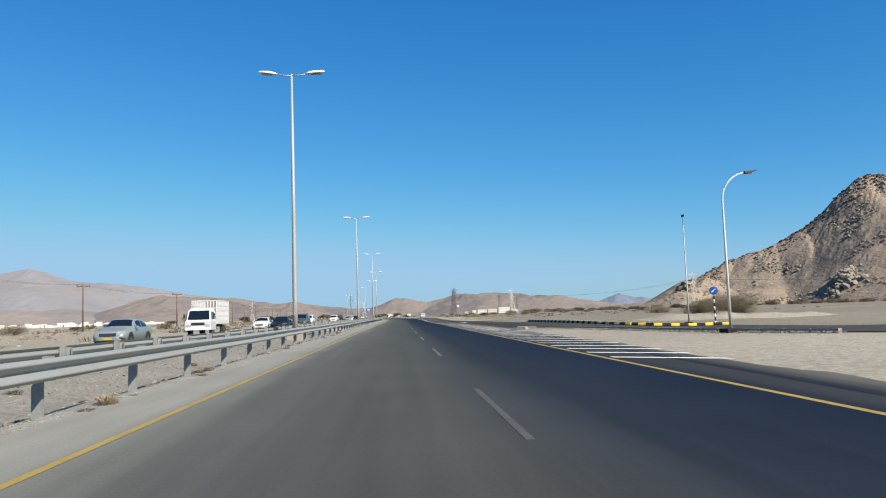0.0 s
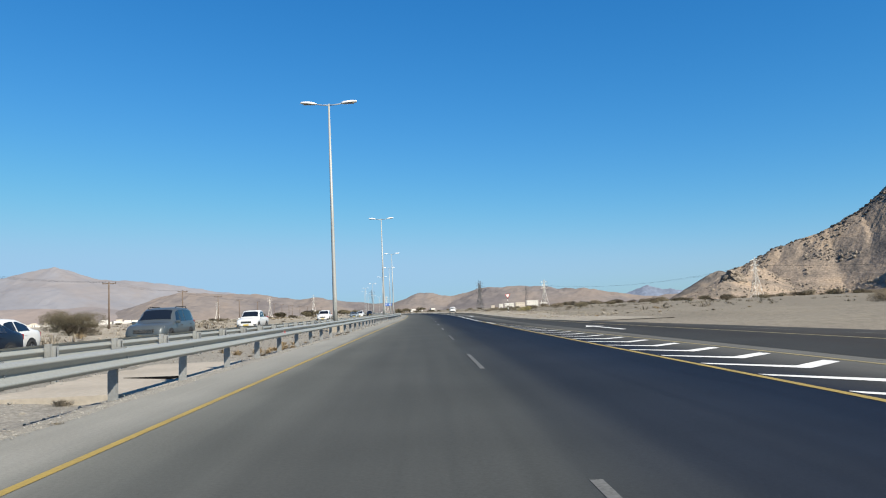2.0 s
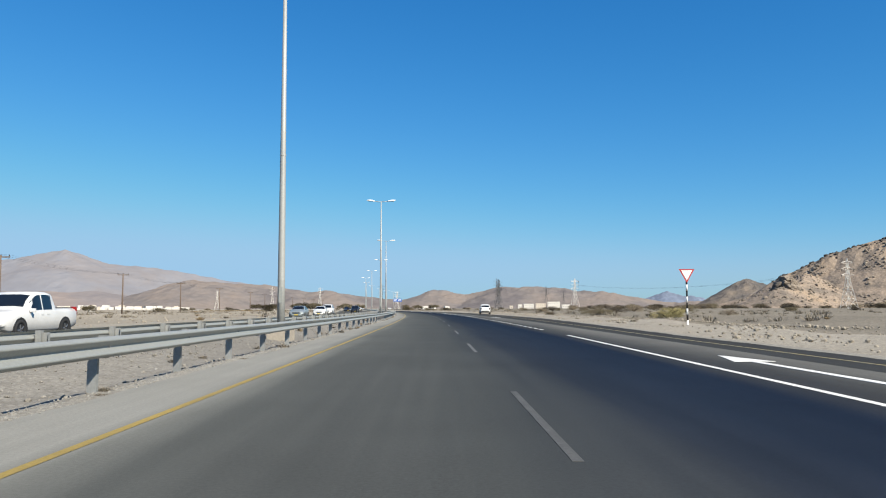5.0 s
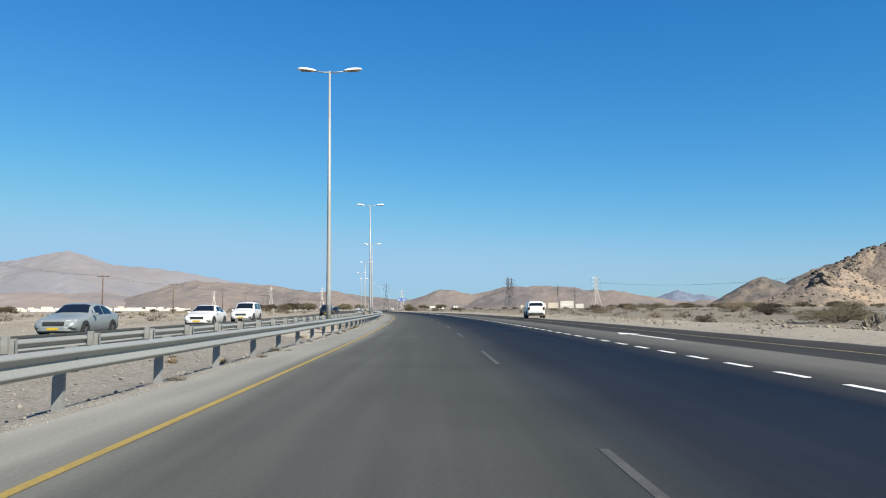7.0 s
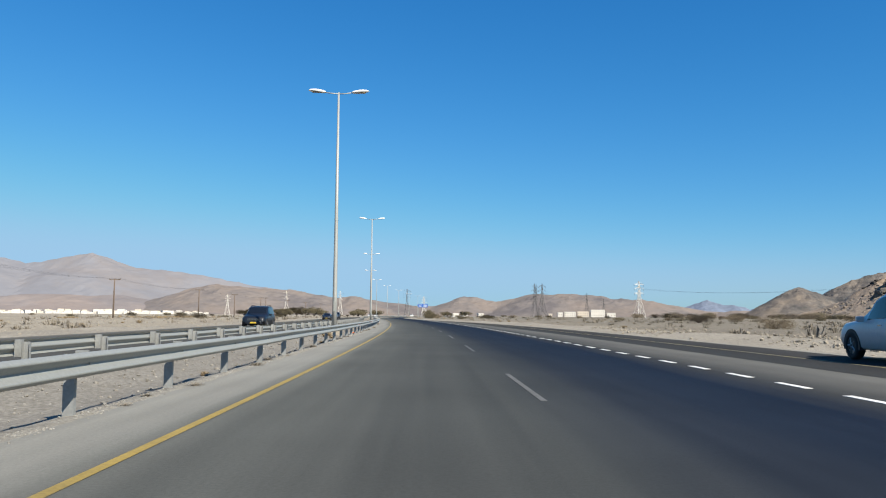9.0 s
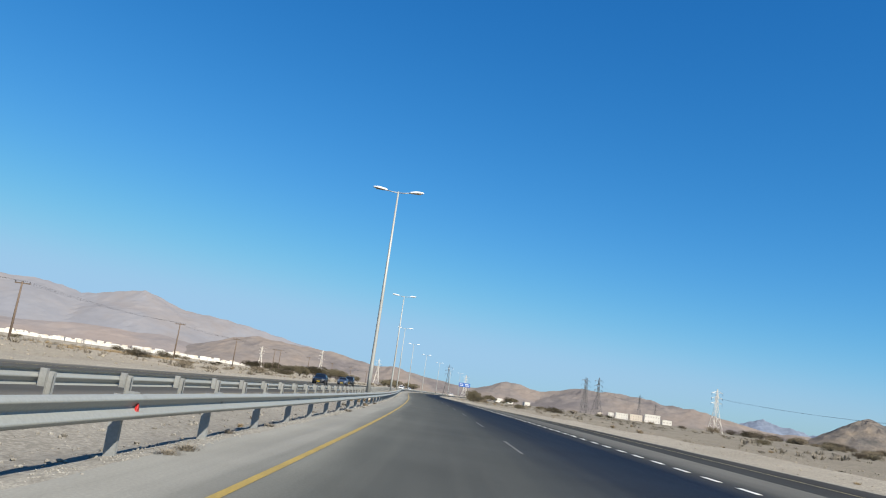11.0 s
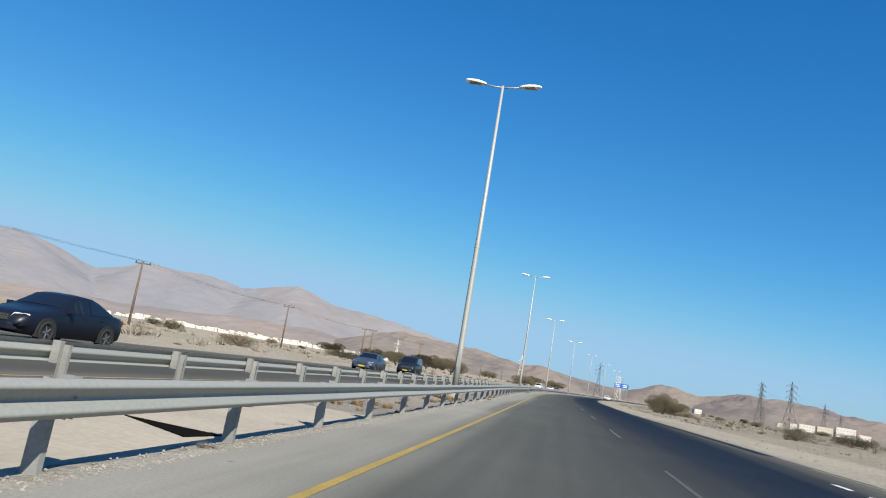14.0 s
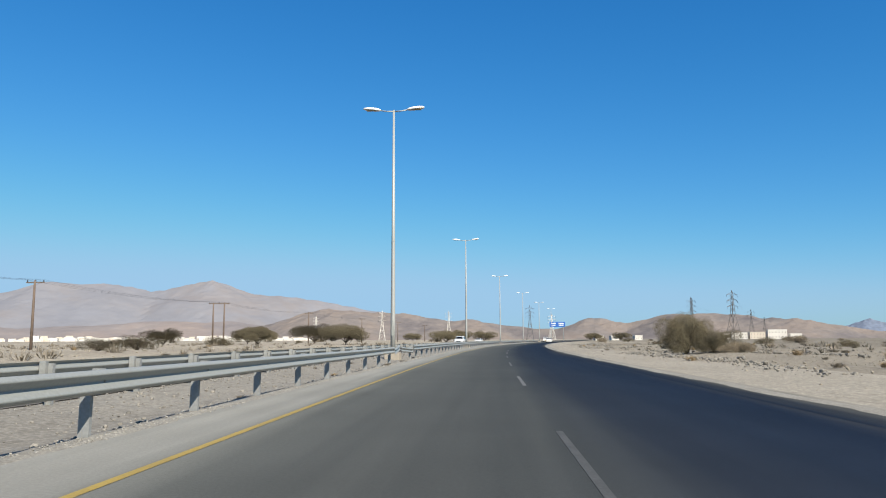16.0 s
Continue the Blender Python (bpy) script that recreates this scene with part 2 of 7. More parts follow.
M_CLOD = mat("median_soil_clod", (0.19, 0.177, 0.155), 0.95, 0, 0.35, 3.0, 30, 0, 0.15)
M_STONE = mat("tan_desert_stone", (0.25, 0.222, 0.178), 0.95, 0, 0.3, 2.0, 20, 0, 0.15)
M_ROCK = rock_material("brown_rock", (0.215, 0.172, 0.134), (0.13, 0.11, 0.092), (0.238, 0.182, 0.13), 0.02, 0.3, 0.6, 0.45, 0.7)
M_KNOLL = rock_material("grey_brown_rock", (0.119, 0.104, 0.0921), (0.0674, 0.0651, 0.0631), (0.151, 0.125, 0.101), 0.012, 0.03, 5.0, 0.3, 0.9)
M_BOULDER = mat("boulder", (0.195, 0.164, 0.132), 0.95, 0, 0.35, 0.1, 1.2, 0.05, 0.1)
M_BOULDER_PALE = mat("pale_boulder", (0.25, 0.215, 0.175), 0.95, 0, 0.35, 0.1, 1.2, 0.05, 0.1)
# near-black base colour stands in for the shade on the crest and crag
M_CREST_SHADE = mat("shade_dark_crest_rock", (0.062, 0.055, 0.048), 0.95, 0, 0.35, 0.1, 1.2, 0.05, 0.1)
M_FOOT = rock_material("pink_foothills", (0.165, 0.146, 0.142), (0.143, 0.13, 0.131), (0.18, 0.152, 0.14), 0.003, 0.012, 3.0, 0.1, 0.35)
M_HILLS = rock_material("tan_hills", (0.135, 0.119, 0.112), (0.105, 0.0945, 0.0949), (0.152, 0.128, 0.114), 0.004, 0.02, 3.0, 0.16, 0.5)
# distance haze is put into this base colour: pale, bluish, little contrast
M_RANGE_HAZE = rock_material("haze_tinted_range", (0.152, 0.152, 0.166), (0.142, 0.145, 0.163), (0.16, 0.15, 0.153), 0.0016, 0.006, 6.0, 0.08, 0.05)
M_YELLOW = mat("yellow_paint", (0.247, 0.177, 0.0434), 0.7, 0, 0.2, 1.2, 30, 0, 0.3, 0, (0.16, 0.12, 0.0401))
M_YELLOW_PALE = mat("worn_yellow_paint", (0.2, 0.164, 0.0735), 0.7, 0, 0.25, 1.2, 30, 0, 0.3, 0, (0.1, 0.0902, 0.0601))
M_WHITE = mat("white_road_paint", (0.56, 0.552, 0.528), 0.7, 0, 0.14, 1.5, 30, 0, 0.3)
M_WHITE_WORN = mat("worn_white_road_paint", (0.08, 0.08, 0.077), 0.8, 0, 0.33, 1.5, 30, 0, 0.3, 0, (0.0518, 0.0518, 0.0484), 0.35)
M_GALV = mat("galvanised_steel", (0.25, 0.257, 0.24), 0.48, 0.3, 0.1, 1.4, 25, 0.0, 0.4, 0, (0.245, 0.25, 0.232), 0.04)
M_GALV_POST = mat("galvanised_post_steel", (0.225, 0.23, 0.225), 0.55, 0.3, 0.15, 2.0, 25, 0.0, 0.5, 0, None, 0.08)
M_POLE = mat("galvanised_lamp_pole", (0.27, 0.276, 0.266), 0.55, 0.2, 0.12, 1.2, 18, 0.0, 0.5, 0, (0.21, 0.217, 0.2))
M_LAMP_HEAD = mat("white_lamp_housing", (0.624, 0.624, 0.608), 0.4, 0, 0.06, 3, 30)
M_HOOKED = mat("white_painted_pole", (0.46, 0.465, 0.455), 0.5, 0, 0.08, 1.5, 18)
M_LAMP_GLASS = mat("amber_lamp_lens", (0.24, 0.192, 0.107), 0.15, 0, 0.1, 8, 30)
M_CONCRETE = mat("concrete", (0.28, 0.25, 0.208), 0.9, 0, 0.12, 0.7, 12, 0.01, 0.2)
M_KERB_GREY = mat("dusty_kerb_concrete", (0.2, 0.195, 0.185), 0.9, 0, 0.2, 2.0, 14, 0.01, 0.2)
M_VOID = mat("painted_pipe_dark", (0.0064, 0.0064, 0.0064), 1.0, 0, 0.0, spec=0.0)
M_BLACK_PAINT = mat("black_paint", (0.011, 0.011, 0.011), 0.8, 0, 0.3, 3, 30, 0, 0.15, 0, (0.03, 0.027, 0.024))
M_KERB_YELLOW = mat("kerb_yellow_paint", (0.581, 0.392, 0.0256), 0.7, 0, 0.18, 2, 30, 0, 0.3)
M_KERB_FADED = mat("faded_kerb_yellow_paint", (0.36, 0.3, 0.17), 0.8, 0, 0.2, 2, 30, 0, 0.3)
M_RED = mat("red_reflector", (0.321, 0.016, 0.016), 0.3, 0, 0.1, 9, 50)
M_ORANGE = mat("orange_plastic", (0.428, 0.0852, 0.016), 0.5, 0, 0.1, 9, 50)
M_WOOD = mat("weathered_wood_pole", (0.105, 0.076, 0.057), 0.9, 0, 0.25, 1.5, 20)
M_STEEL_DARK = mat("dark_lattice_steel", (0.091, 0.091, 0.091), 0.6, 0.3, 0.1, 1, 8)
M_STEEL_PALE = mat("pale_lattice_steel", (0.563, 0.537, 0.491), 0.6, 0.2, 0.1, 1, 8)
M_BLUE_SIGN = mat("blue_sign", (0.0107, 0.0802, 0.31), 0.45, 0, 0.06, 2, 20)
M_SIGN_WHITE = mat("white_sign", (0.64, 0.64, 0.624), 0.45, 0, 0.06, 2, 20)
M_SIGN_RED = mat("red_sign_border", (0.321, 0.0214, 0.0214), 0.45, 0, 0.06, 2, 20)
M_PLASTER = mat("white_plaster", (0.5, 0.478, 0.442), 0.9, 0, 0.08, 0.1, 1.0)
M_PLASTER_CREAM = mat("cream_plaster", (0.46, 0.405, 0.338), 0.9, 0, 0.08, 0.1, 1.0)
M_WINDOW_DARK = mat("shaded_window", (0.2, 0.19, 0.18), 0.4, 0, 0.05, 1, 5)
M_LEAF = mat("olive_leaves", (0.074, 0.064, 0.04), 0.85, 0, 0.3, 1.2, 9.0, 0, 0.2, 0, (0.098, 0.08, 0.05), 0.2)
M_LEAF_DRY = mat("dry_brown_leaves", (0.135, 0.11, 0.077), 0.9, 0, 0.3, 1.2, 9.0, 0, 0.2)
M_LEAF_YELLOW = mat("yellow_green_leaves", (0.19, 0.165, 0.075), 0.85, 0, 0.3, 1.2, 9.0, 0, 0.2)
M_TWIG = mat("grey_brown_bark", (0.0748, 0.0588, 0.0454), 0.9, 0, 0.25, 4, 30)
M_STRAW = mat("dry_straw_grass", (0.25, 0.187, 0.112), 0.9, 0, 0.3, 1.5, 12, 0, 0.2)
M_SCRUB = mat("dry_grey_scrub", (0.17, 0.148, 0.118), 0.95, 0, 0.3, 1.5, 12, 0, 0.2)
M_TYRE = mat("tyre_rubber", (0.0118, 0.0118, 0.0118), 0.85, 0, 0.2, 6, 40)
M_RIM = mat("alloy_rim", (0.267, 0.267, 0.267), 0.35, 0.8, 0.06, 8, 40)
M_GLASS = mat("tinted_car_glass", (0.00641, 0.00802, 0.0096), 0.06, 0, 0.0, spec=0.7)
M_TRIM = mat("black_plastic_trim", (0.0134, 0.0134, 0.0139), 0.6, 0, 0.1, 5, 40)
M_HEADLIGHT = mat("headlight_lens", (0.374, 0.385, 0.396), 0.12, 0.2, 0.05, 8, 40)
M_TAIL = mat("tail_light_lens", (0.214, 0.0107, 0.0107), 0.2, 0, 0.05, 8, 40)
M_PLATE = mat("yellow_plate", (0.401, 0.278, 0.0214), 0.5, 0, 0.05, 8, 40)
M_PLATE_WHITE = mat("white_plate", (0.334, 0.334, 0.321), 0.5, 0, 0.05, 8, 40)
M_TAIL_DARK = mat("smoked_tail_light", (0.0334, 0.0134, 0.0134), 0.2, 0, 0.05, 8, 40)
M_CHROME = mat("chrome", (0.374, 0.374, 0.374), 0.18, 1.0, 0.04, 8, 40)


def paint(name, color, metal=0.0, coat=0.35):
    return mat(name, color, 0.4, metal, 0.06, 1.5, 12, 0, 0.3, coat)


P_WHITE = paint("white_car_paint", (0.47, 0.47, 0.463))
P_NAVY = paint("black_blue_car_paint", (0.007, 0.0095, 0.015), 0.0, 0.25)
P_BLUE = paint("deep_blue_car_paint", (0.00468, 0.00668, 0.0134), 0.0, 0.08)
P_GREY = paint("grey_car_paint", (0.0534, 0.0641, 0.0695), 0.2)
P_SLATE = paint("slate_blue_car_paint", (0.035, 0.05, 0.08), 0.2, 0.3)
P_SILVER = paint("pale_blue_grey_car_paint", (0.185, 0.21, 0.217), 0.2)


# ------------------------------------------------------------------ shaping
def box(bm, c, size, rot=0.0, taper=1.0, shear=0.0):
    """A box round c; taper shrinks its top, rot turns it about z in radians."""
    sx, sy, sz = (v / 2 for v in size)
    co, si = math.cos(rot), math.sin(rot)
    vs = []
    for dz in (-1, 1):
        k = taper if dz > 0 else 1.0
        for dx, dy in ((-1, -1), (1, -1), (1, 1), (-1, 1)):
            x, y = dx * sx * k, dy * sy * k + (shear if dz > 0 else 0)
            vs.append(bm.verts.new((c[0] + x * co - y * si, c[1] + x * si + y * co, c[2] + dz * sz)))
    for f in ((3, 2, 1, 0), (4, 5, 6, 7), (0, 1, 5, 4), (1, 2, 6, 5), (2, 3, 7, 6), (3, 0, 4, 7)):
        bm.faces.new([vs[i] for i in f])


def tube(bm, pts, radii, n=8, cap=True):
    """A round bar along pts."""
    pts = [Vector(p) for p in pts]
    rings = []
    for i, p in enumerate(pts):
        d = (pts[min(i + 1, len(pts) - 1)] - pts[max(i - 1, 0)]).normalized()
        a = d.cross(Vector((0, 0, 1)) if abs(d.z) < 0.9 else Vector((0, 1, 0))).normalized()
        b = d.cross(a)
        r = radii[i] if hasattr(radii, "__len__") else radii
        rings.append([bm.verts.new(p + (a * math.cos(t) + b * math.sin(t)) * r) for t in [2 * math.pi * k / n for k in range(n)]])
    for q, w in zip(rings, rings[1:]):
        for k in range(n):
            bm.faces.new((q[k], w[k], w[(k + 1) % n], q[(k + 1) % n]))
    if cap:
        bm.faces.new(rings[0])
        bm.faces.new(rings[-1][::-1])


def prism(bm, outline, axis, a, b):
    """A closed outline of (u, v) pushed from a to b along axis (0 x, 1 y, 2 z)."""
    def at(u, v, w):
        return ((w, u, v), (u, w, v), (u, v, w))[axis]
    q = [bm.verts.new(at(u, v, a)) for u, v in outline]
    w = [bm.verts.new(at(u, v, b)) for u, v in outline]
    for k in range(len(q)):
        bm.faces.new((q[k], q[(k + 1) % len(q)], w[(k + 1) % len(q)], w[k]))
    bm.faces.new(q[::-1])
    bm.faces.new(w)


def mesh_of(name, bm, material, smooth=False, bevel=0.0):
    if bevel:
        bmesh.ops.bevel(bm, geom=list(bm.edges), offset=bevel, segments=2, profile=0.6, affect="EDGES", clamp_overlap=True)
    bmesh.ops.recalc_face_normals(bm, faces=list(bm.faces))
    me = bpy.data.meshes.new(name)
    bm.to_mesh(me)
    bm.free()
    me.materials.append(material)
    if smooth:
        me.polygons.foreach_set("use_smooth", [True] * len(me.polygons))
    return me


def part(name, bm, material, parent, label="", smooth=False, bevel=0.0):
    """One bmesh as one mesh object under a thing or a part."""
    ob = new(name, mesh_of(name, bm, material, smooth, bevel))
    ob.parent = parent
    if label:
        tagged(ob, label)
    return ob


def sub(name, me, m, parent, label=""):
    """One more object on a mesh that is there already."""
    ob = new(name, me)
    ob.parent = parent
    ob.matrix_basis = m
    if label:
        tagged(ob, label)
    return ob


def thing(name, label, category, group="", m=None, kind=""):
    ob = new(name)
    ob.empty_display_size = 0.2
    tagged(ob, label, category, group, kind)
    if m is not None:
        ob.matrix_basis = m
    return ob


def grid_mesh(name, P, material, smooth=True, uv=None):
    """P: array rows x columns x 3."""
    r, c = P.shape[:2]
    idx = np.arange(r * c).reshape(r, c)
    f = np.stack([idx[:-1, :-1], idx[:-1, 1:], idx[1:, 1:], idx[1:, :-1]], -1).reshape(-1, 4)
    me = bpy.data.meshes.new(name)
    me.from_pydata(P.reshape(-1, 3).tolist(), [], f.tolist())
    me.materials.append(material)
    if smooth:
        me.polygons.foreach_set("use_smooth", [True] * len(me.polygons))
    if uv is not None:
        lay = me.uv_layers.new(name="metres")
        lay.data.foreach_set("uv", uv.reshape(-1, 2)[f.reshape(-1)].astype(np.float32).reshape(-1))
    return me


# ------------------------------------------------------------------ the road's line
KNOTS = np.array([-76, 0, 51, 103, 155, 207, 256, 305, 356, 407, 458, 501, 561, 621, 701, 801, 901])
KAPPA = np.array([0.15, 0.39, 0.63, 0.17, -1.17, -3.9, -6.72, -6.19, -5.35, -3.58, 0.52, 5.44, 8.6, 6.5, 3.0, 1.0, 0.0]) * 1e-4
S_GRID = np.arange(-300, 1800, 2.0)
_k = np.interp(S_GRID, KNOTS, KAPPA)
_k[S_GRID < -76] = 0
PSI = np.concatenate([[0], np.cumsum(_k[1:] + _k[:-1])])
PSI -= np.interp(0, S_GRID, PSI)
_x = np.concatenate([[0], np.cumsum(np.sin(PSI[1:]) + np.sin(PSI[:-1]))])
_y = np.concatenate([[0], np.cumsum(np.cos(PSI[1:]) + np.cos(PSI[:-1]))])
LINE_X, LINE_Y = _x - np.interp(0, S_GRID, _x), _y - np.interp(0, S_GRID, _y)


def road(s, d):
    """Metres along the left edge line and metres to its right, as x and y."""
    p = np.interp(s, S_GRID, PSI)
    return np.interp(s, S_GRID, LINE_X) + d * np.cos(p), np.interp(s, S_GRID, LINE_Y) - d * np.sin(p)


def heading(s):
    return -float(np.interp(s, S_GRID, PSI))


def on_road(s, d, z=0.0, turn=0.0):
    """The pose of a thing that stands beside the road and faces along it (local y ahead)."""
    x, y = road(s, d)
    return Matrix.Translation((float(x), float(y), z)) @ Matrix.Rotation(heading(s) + turn, 4, "Z")


def across(x, y):
    """Signed metres from the line, for arrays of x and y."""
    out = np.full(x.shape, 1e6)
    flat_x, flat_y, res = x.ravel(), y.ravel(), out.ravel()
    c, s = np.cos(PSI), np.sin(PSI)
    for i in range(0, len(flat_x), 4000):
        px, py = flat_x[i:i + 4000, None], flat_y[i:i + 4000, None]
        j = np.argmin((px - LINE_X[::3]) ** 2 + (py - LINE_Y[::3]) ** 2, 1) * 3
        res[i:i + 4000] = (px[:, 0] - LINE_X[j]) * c[j] - (py[:, 0] - LINE_Y[j]) * s[j]
    return res.reshape(x.shape)


def strip(name, s, edges, z, material, label="", kind="structure", category="road"):
    """A ribbon along the road; edges: arrays of d, one per line along it."""
    P, U = [], []
    levels = z if isinstance(z, list) else [z] * len(edges)
    for e, level in zip(edges, levels):
        e = np.broadcast_to(np.asarray(e, float), s.shape)
        x, y = road(s, e)
        P.append(np.stack([x, y, np.broadcast_to(np.asarray(level, float), s.shape)], -1))
        U.append(np.stack([e, s], -1))
    P, U = np.stack(P, 0), np.stack(U, 0)
    ob = new(name, grid_mesh(name, P[::-1].transpose(1, 0, 2).copy(), material, True, U[::-1].transpose(1, 0, 2).copy()))
    tagged(ob, label, category, "", kind)
    return ob


def wave(x, y, f, seed=0.0):
    return np.array([noise.noise((a * f + seed, b * f - seed, seed)) for a, b in zip(x.ravel(), y.ravel())]).reshape(x.shape)


# ------------------------------------------------------------------ ground
def smooth_step(a, b, v):
    t = np.clip((v - a) / (b - a), 0, 1)
    return t * t * (3 - 2 * t)


def DIP(x, y):
    """The junction's ground sinks towards its far corner."""
    return -0.34 * smooth_step(16, 25, x) * smooth_step(30, 46, y) * (1 - smooth_step(58, 74, y))


def ground_height(x, y):
    d = across(x, y)
    near = (np.abs(x) < 200) & (y > -250) & (y < 1000)
    z = -0.05 + DIP(x, y)
    # the hollow of the median, the left verge, the right verge with its low bank
    z += np.interp(-d, [1.56, 1.68, 1.9, 2.3, 3.7, 4.4, 4.9, 5.6], [0, -0.06, -0.2, -0.2, -0.02, 0.07, 0.06, 0])
    rough = np.zeros(x.shape)
    rough[near] = wave(x[near], y[near], 0.09, 3.1) * 0.28 + wave(x[near], y[near], 0.31, 7.7) * 0.13
    side = smooth_step(17.5, 26, d) + smooth_step(-18, -27, d)
    side = side * (1 - (x > 8) * (1 - smooth_step(52, 92, y)))
    z += side * (rough + 0.08)
    bank = np.exp(-((d - 19.0) / 2.2) ** 2) * 0.22
    z += bank * (0.6 + wave(x * near, y * near, 0.12, 1.9)) * near * smooth_step(120, 160, y)
    return z


def build_ground():
    xs = np.concatenate([-np.geomspace(4700, 95, 34), np.arange(-92, -32, 3.0), np.arange(-32, 26, 0.8), np.arange(26, 92, 3.0), np.geomspace(95, 4700, 34)])
    ys = np.concatenate([-np.geomspace(3500, 160, 14), np.arange(-150, -10, 10.0), np.arange(-10, 680, 2.5), np.arange(680, 800, 8.0), np.geomspace(810, 4800, 24)])
    X, Y = np.meshgrid(xs, ys)
    Z = ground_height(X, Y)
    under = across(X, Y)
    Z -= 0.3 * ((under < -0.6) & (under > -6.1)) + 0.06 * ((under > -16.6) & (under < 18) & ((Y > 120) | (X < 10.5)))
    ob = new("ground", grid_mesh("ground", np.stack([X, Y, Z], -1), M_GROUND))
    tagged(ob, "pale sandy gravel desert plain on both sides of the highway", "ground", "", "structure")


build_ground()


def ground_z(x, y):
    return float(ground_height(np.array([float(x)]), np.array([float(y)]))[0])


# ------------------------------------------------------------------ roads
def VERGE(s):
    """Where the posts of the near guard rail stand, in metres across."""
    return np.interp(s, [0, 60, 84, 130, 210, 320, 420, 480], [-1.7, -1.62, -1.76, -1.73, -1.74, -1.74, -1.7, -1.62])


def LEVEL(s):
    """How far the ground along the near guard rail lies below the lanes."""
    return np.interp(s, [150, 216, 320, 420, 450, 475], [0, -0.035, -0.08, -0.08, -0.03, 0])


S_ROAD = np.concatenate([np.arange(-290, -20, 10.0), np.arange(-20, 740, 2.0), np.arange(740, 1760, 12.0)])
RIGHT_EDGE = np.interp(S_ROAD, [-290, 8, 17, 38, 46, 57, 72, 86, 106, 133, 178, 224, 335, 379, 437, 479, 560, 1760], [9.4, 9.4, 10.0, 10.2, 10.8, 14.5, 15.2, 14.3, 13.0, 12.1, 12.8, 14.9, 15.0, 13.6, 10.4, 8.95, 8.7, 8.7])
rng = random.Random(5)
ragged = np.array([rng.uniform(-0.09, 0.09) for _ in S_ROAD])
ragged_left = np.array([rng.uniform(-0.07, 0.07) for _ in S_ROAD])
highway = strip("road", S_ROAD, [VERGE(S_ROAD) + 0.2 + ragged_left, -0.6, 0.0, 1.2, 2.4, 3.6, 4.8, 6.0, 7.4, (7.4 + RIGHT_EDGE) / 2, RIGHT_EDGE + ragged], [LEVEL(S_ROAD), 0.45 * LEVEL(S_ROAD)] + [0.0] * 9, M_ASPHALT,
                "grey asphalt highway with dusty edges, windscreen reflection painted navy into the right lane")
s_new = np.arange(52, 418, 1.5)
edge_new = np.interp(s_new, [52, 74, 100, 113, 165, 222, 242, 315, 379, 418], [10.45, 10.2, 9.65, 9.5, 10.4, 10.9, 10.7, 10.8, 10.6, 10.2])
right_new = np.interp(s_new, S_ROAD, RIGHT_EDGE) - 0.05
shoulder = strip("road_shoulder", s_new, [np.minimum(edge_new, right_new - 0.1), (edge_new + right_new) / 2, right_new], 0.0028, M_ASPHALT_NEW, "dark strip of newer asphalt beside the merging lane")
opposite = strip("road", S_ROAD, [-16.0 + ragged, -13.5, -11.0, -8.5, -6.6, -5.0 + ragged_left], 0.0, M_ASPHALT_OLD, "worn grey asphalt carriageway beyond the median guard rail")

# the gravel bed between the guard rails
def median_z(s, d):
    """Ground level between the rails: a steep lip behind the near posts, then a gentle rise."""
    return LEVEL(s) * np.interp(d, [-4.9, -3.6], [0, 1]) + np.interp(VERGE(s) - d, [-0.4, -0.02, 0.06, 0.3, 0.5, 0.68, 0.82, 1.2, 1.9, 2.8, 3.1, 3.4], [-0.03, -0.006, -0.01, -0.062, -0.105, -0.135, -0.165, -0.17, -0.1, -0.02, -0.005, -0.02])


s_med = np.concatenate([np.arange(-40, -4, 1.5), np.arange(-4, 535, 0.35), np.arange(536, 760, 1.5)])
med = []
for q in (0, 0.06, 0.085, 0.11, 0.14, 0.17, 0.2, 0.24, 0.28, 0.35, 0.45, 0.55, 0.65, 0.75, 0.85, 0.95, 1.0):
    dd = (VERGE(s_med) + 0.32) * (1 - q) + -5.2 * q
    mx, my = road(s_med, dd)
    lump = np.array([noise.noise((v * 1.1, q * 9, 2.0)) * 0.035 + noise.noise((v * 3.1, q * 21, 5.0)) * 0.02 for v in s_med])
    med.append(np.stack([mx, my, median_z(s_med, dd) + lump * min(1.0, q * 8) * min(1.0, (1 - q) * 6)], -1))
ob = new("median", grid_mesh("median", np.stack(med, 1), M_MEDIAN))
tagged(ob, "grey gravel bed of the median between two guard rails", "median", "", "structure")

# the side road that joins behind the sandy island
SIDE = [(12.6, 112.0, 0.5), (13.2, 90.0, 2.2), (13.4, 72.0, 3.4), (13.8, 58.0, 3.6), (15.2, 46.0, 3.8), (18.6, 35.5, 4.2), (25.0, 27.5, 4.4), (37.0, 20.0, 4.6), (60.0, 12.0, 4.6), (110.0, 0.0, 4.6)]


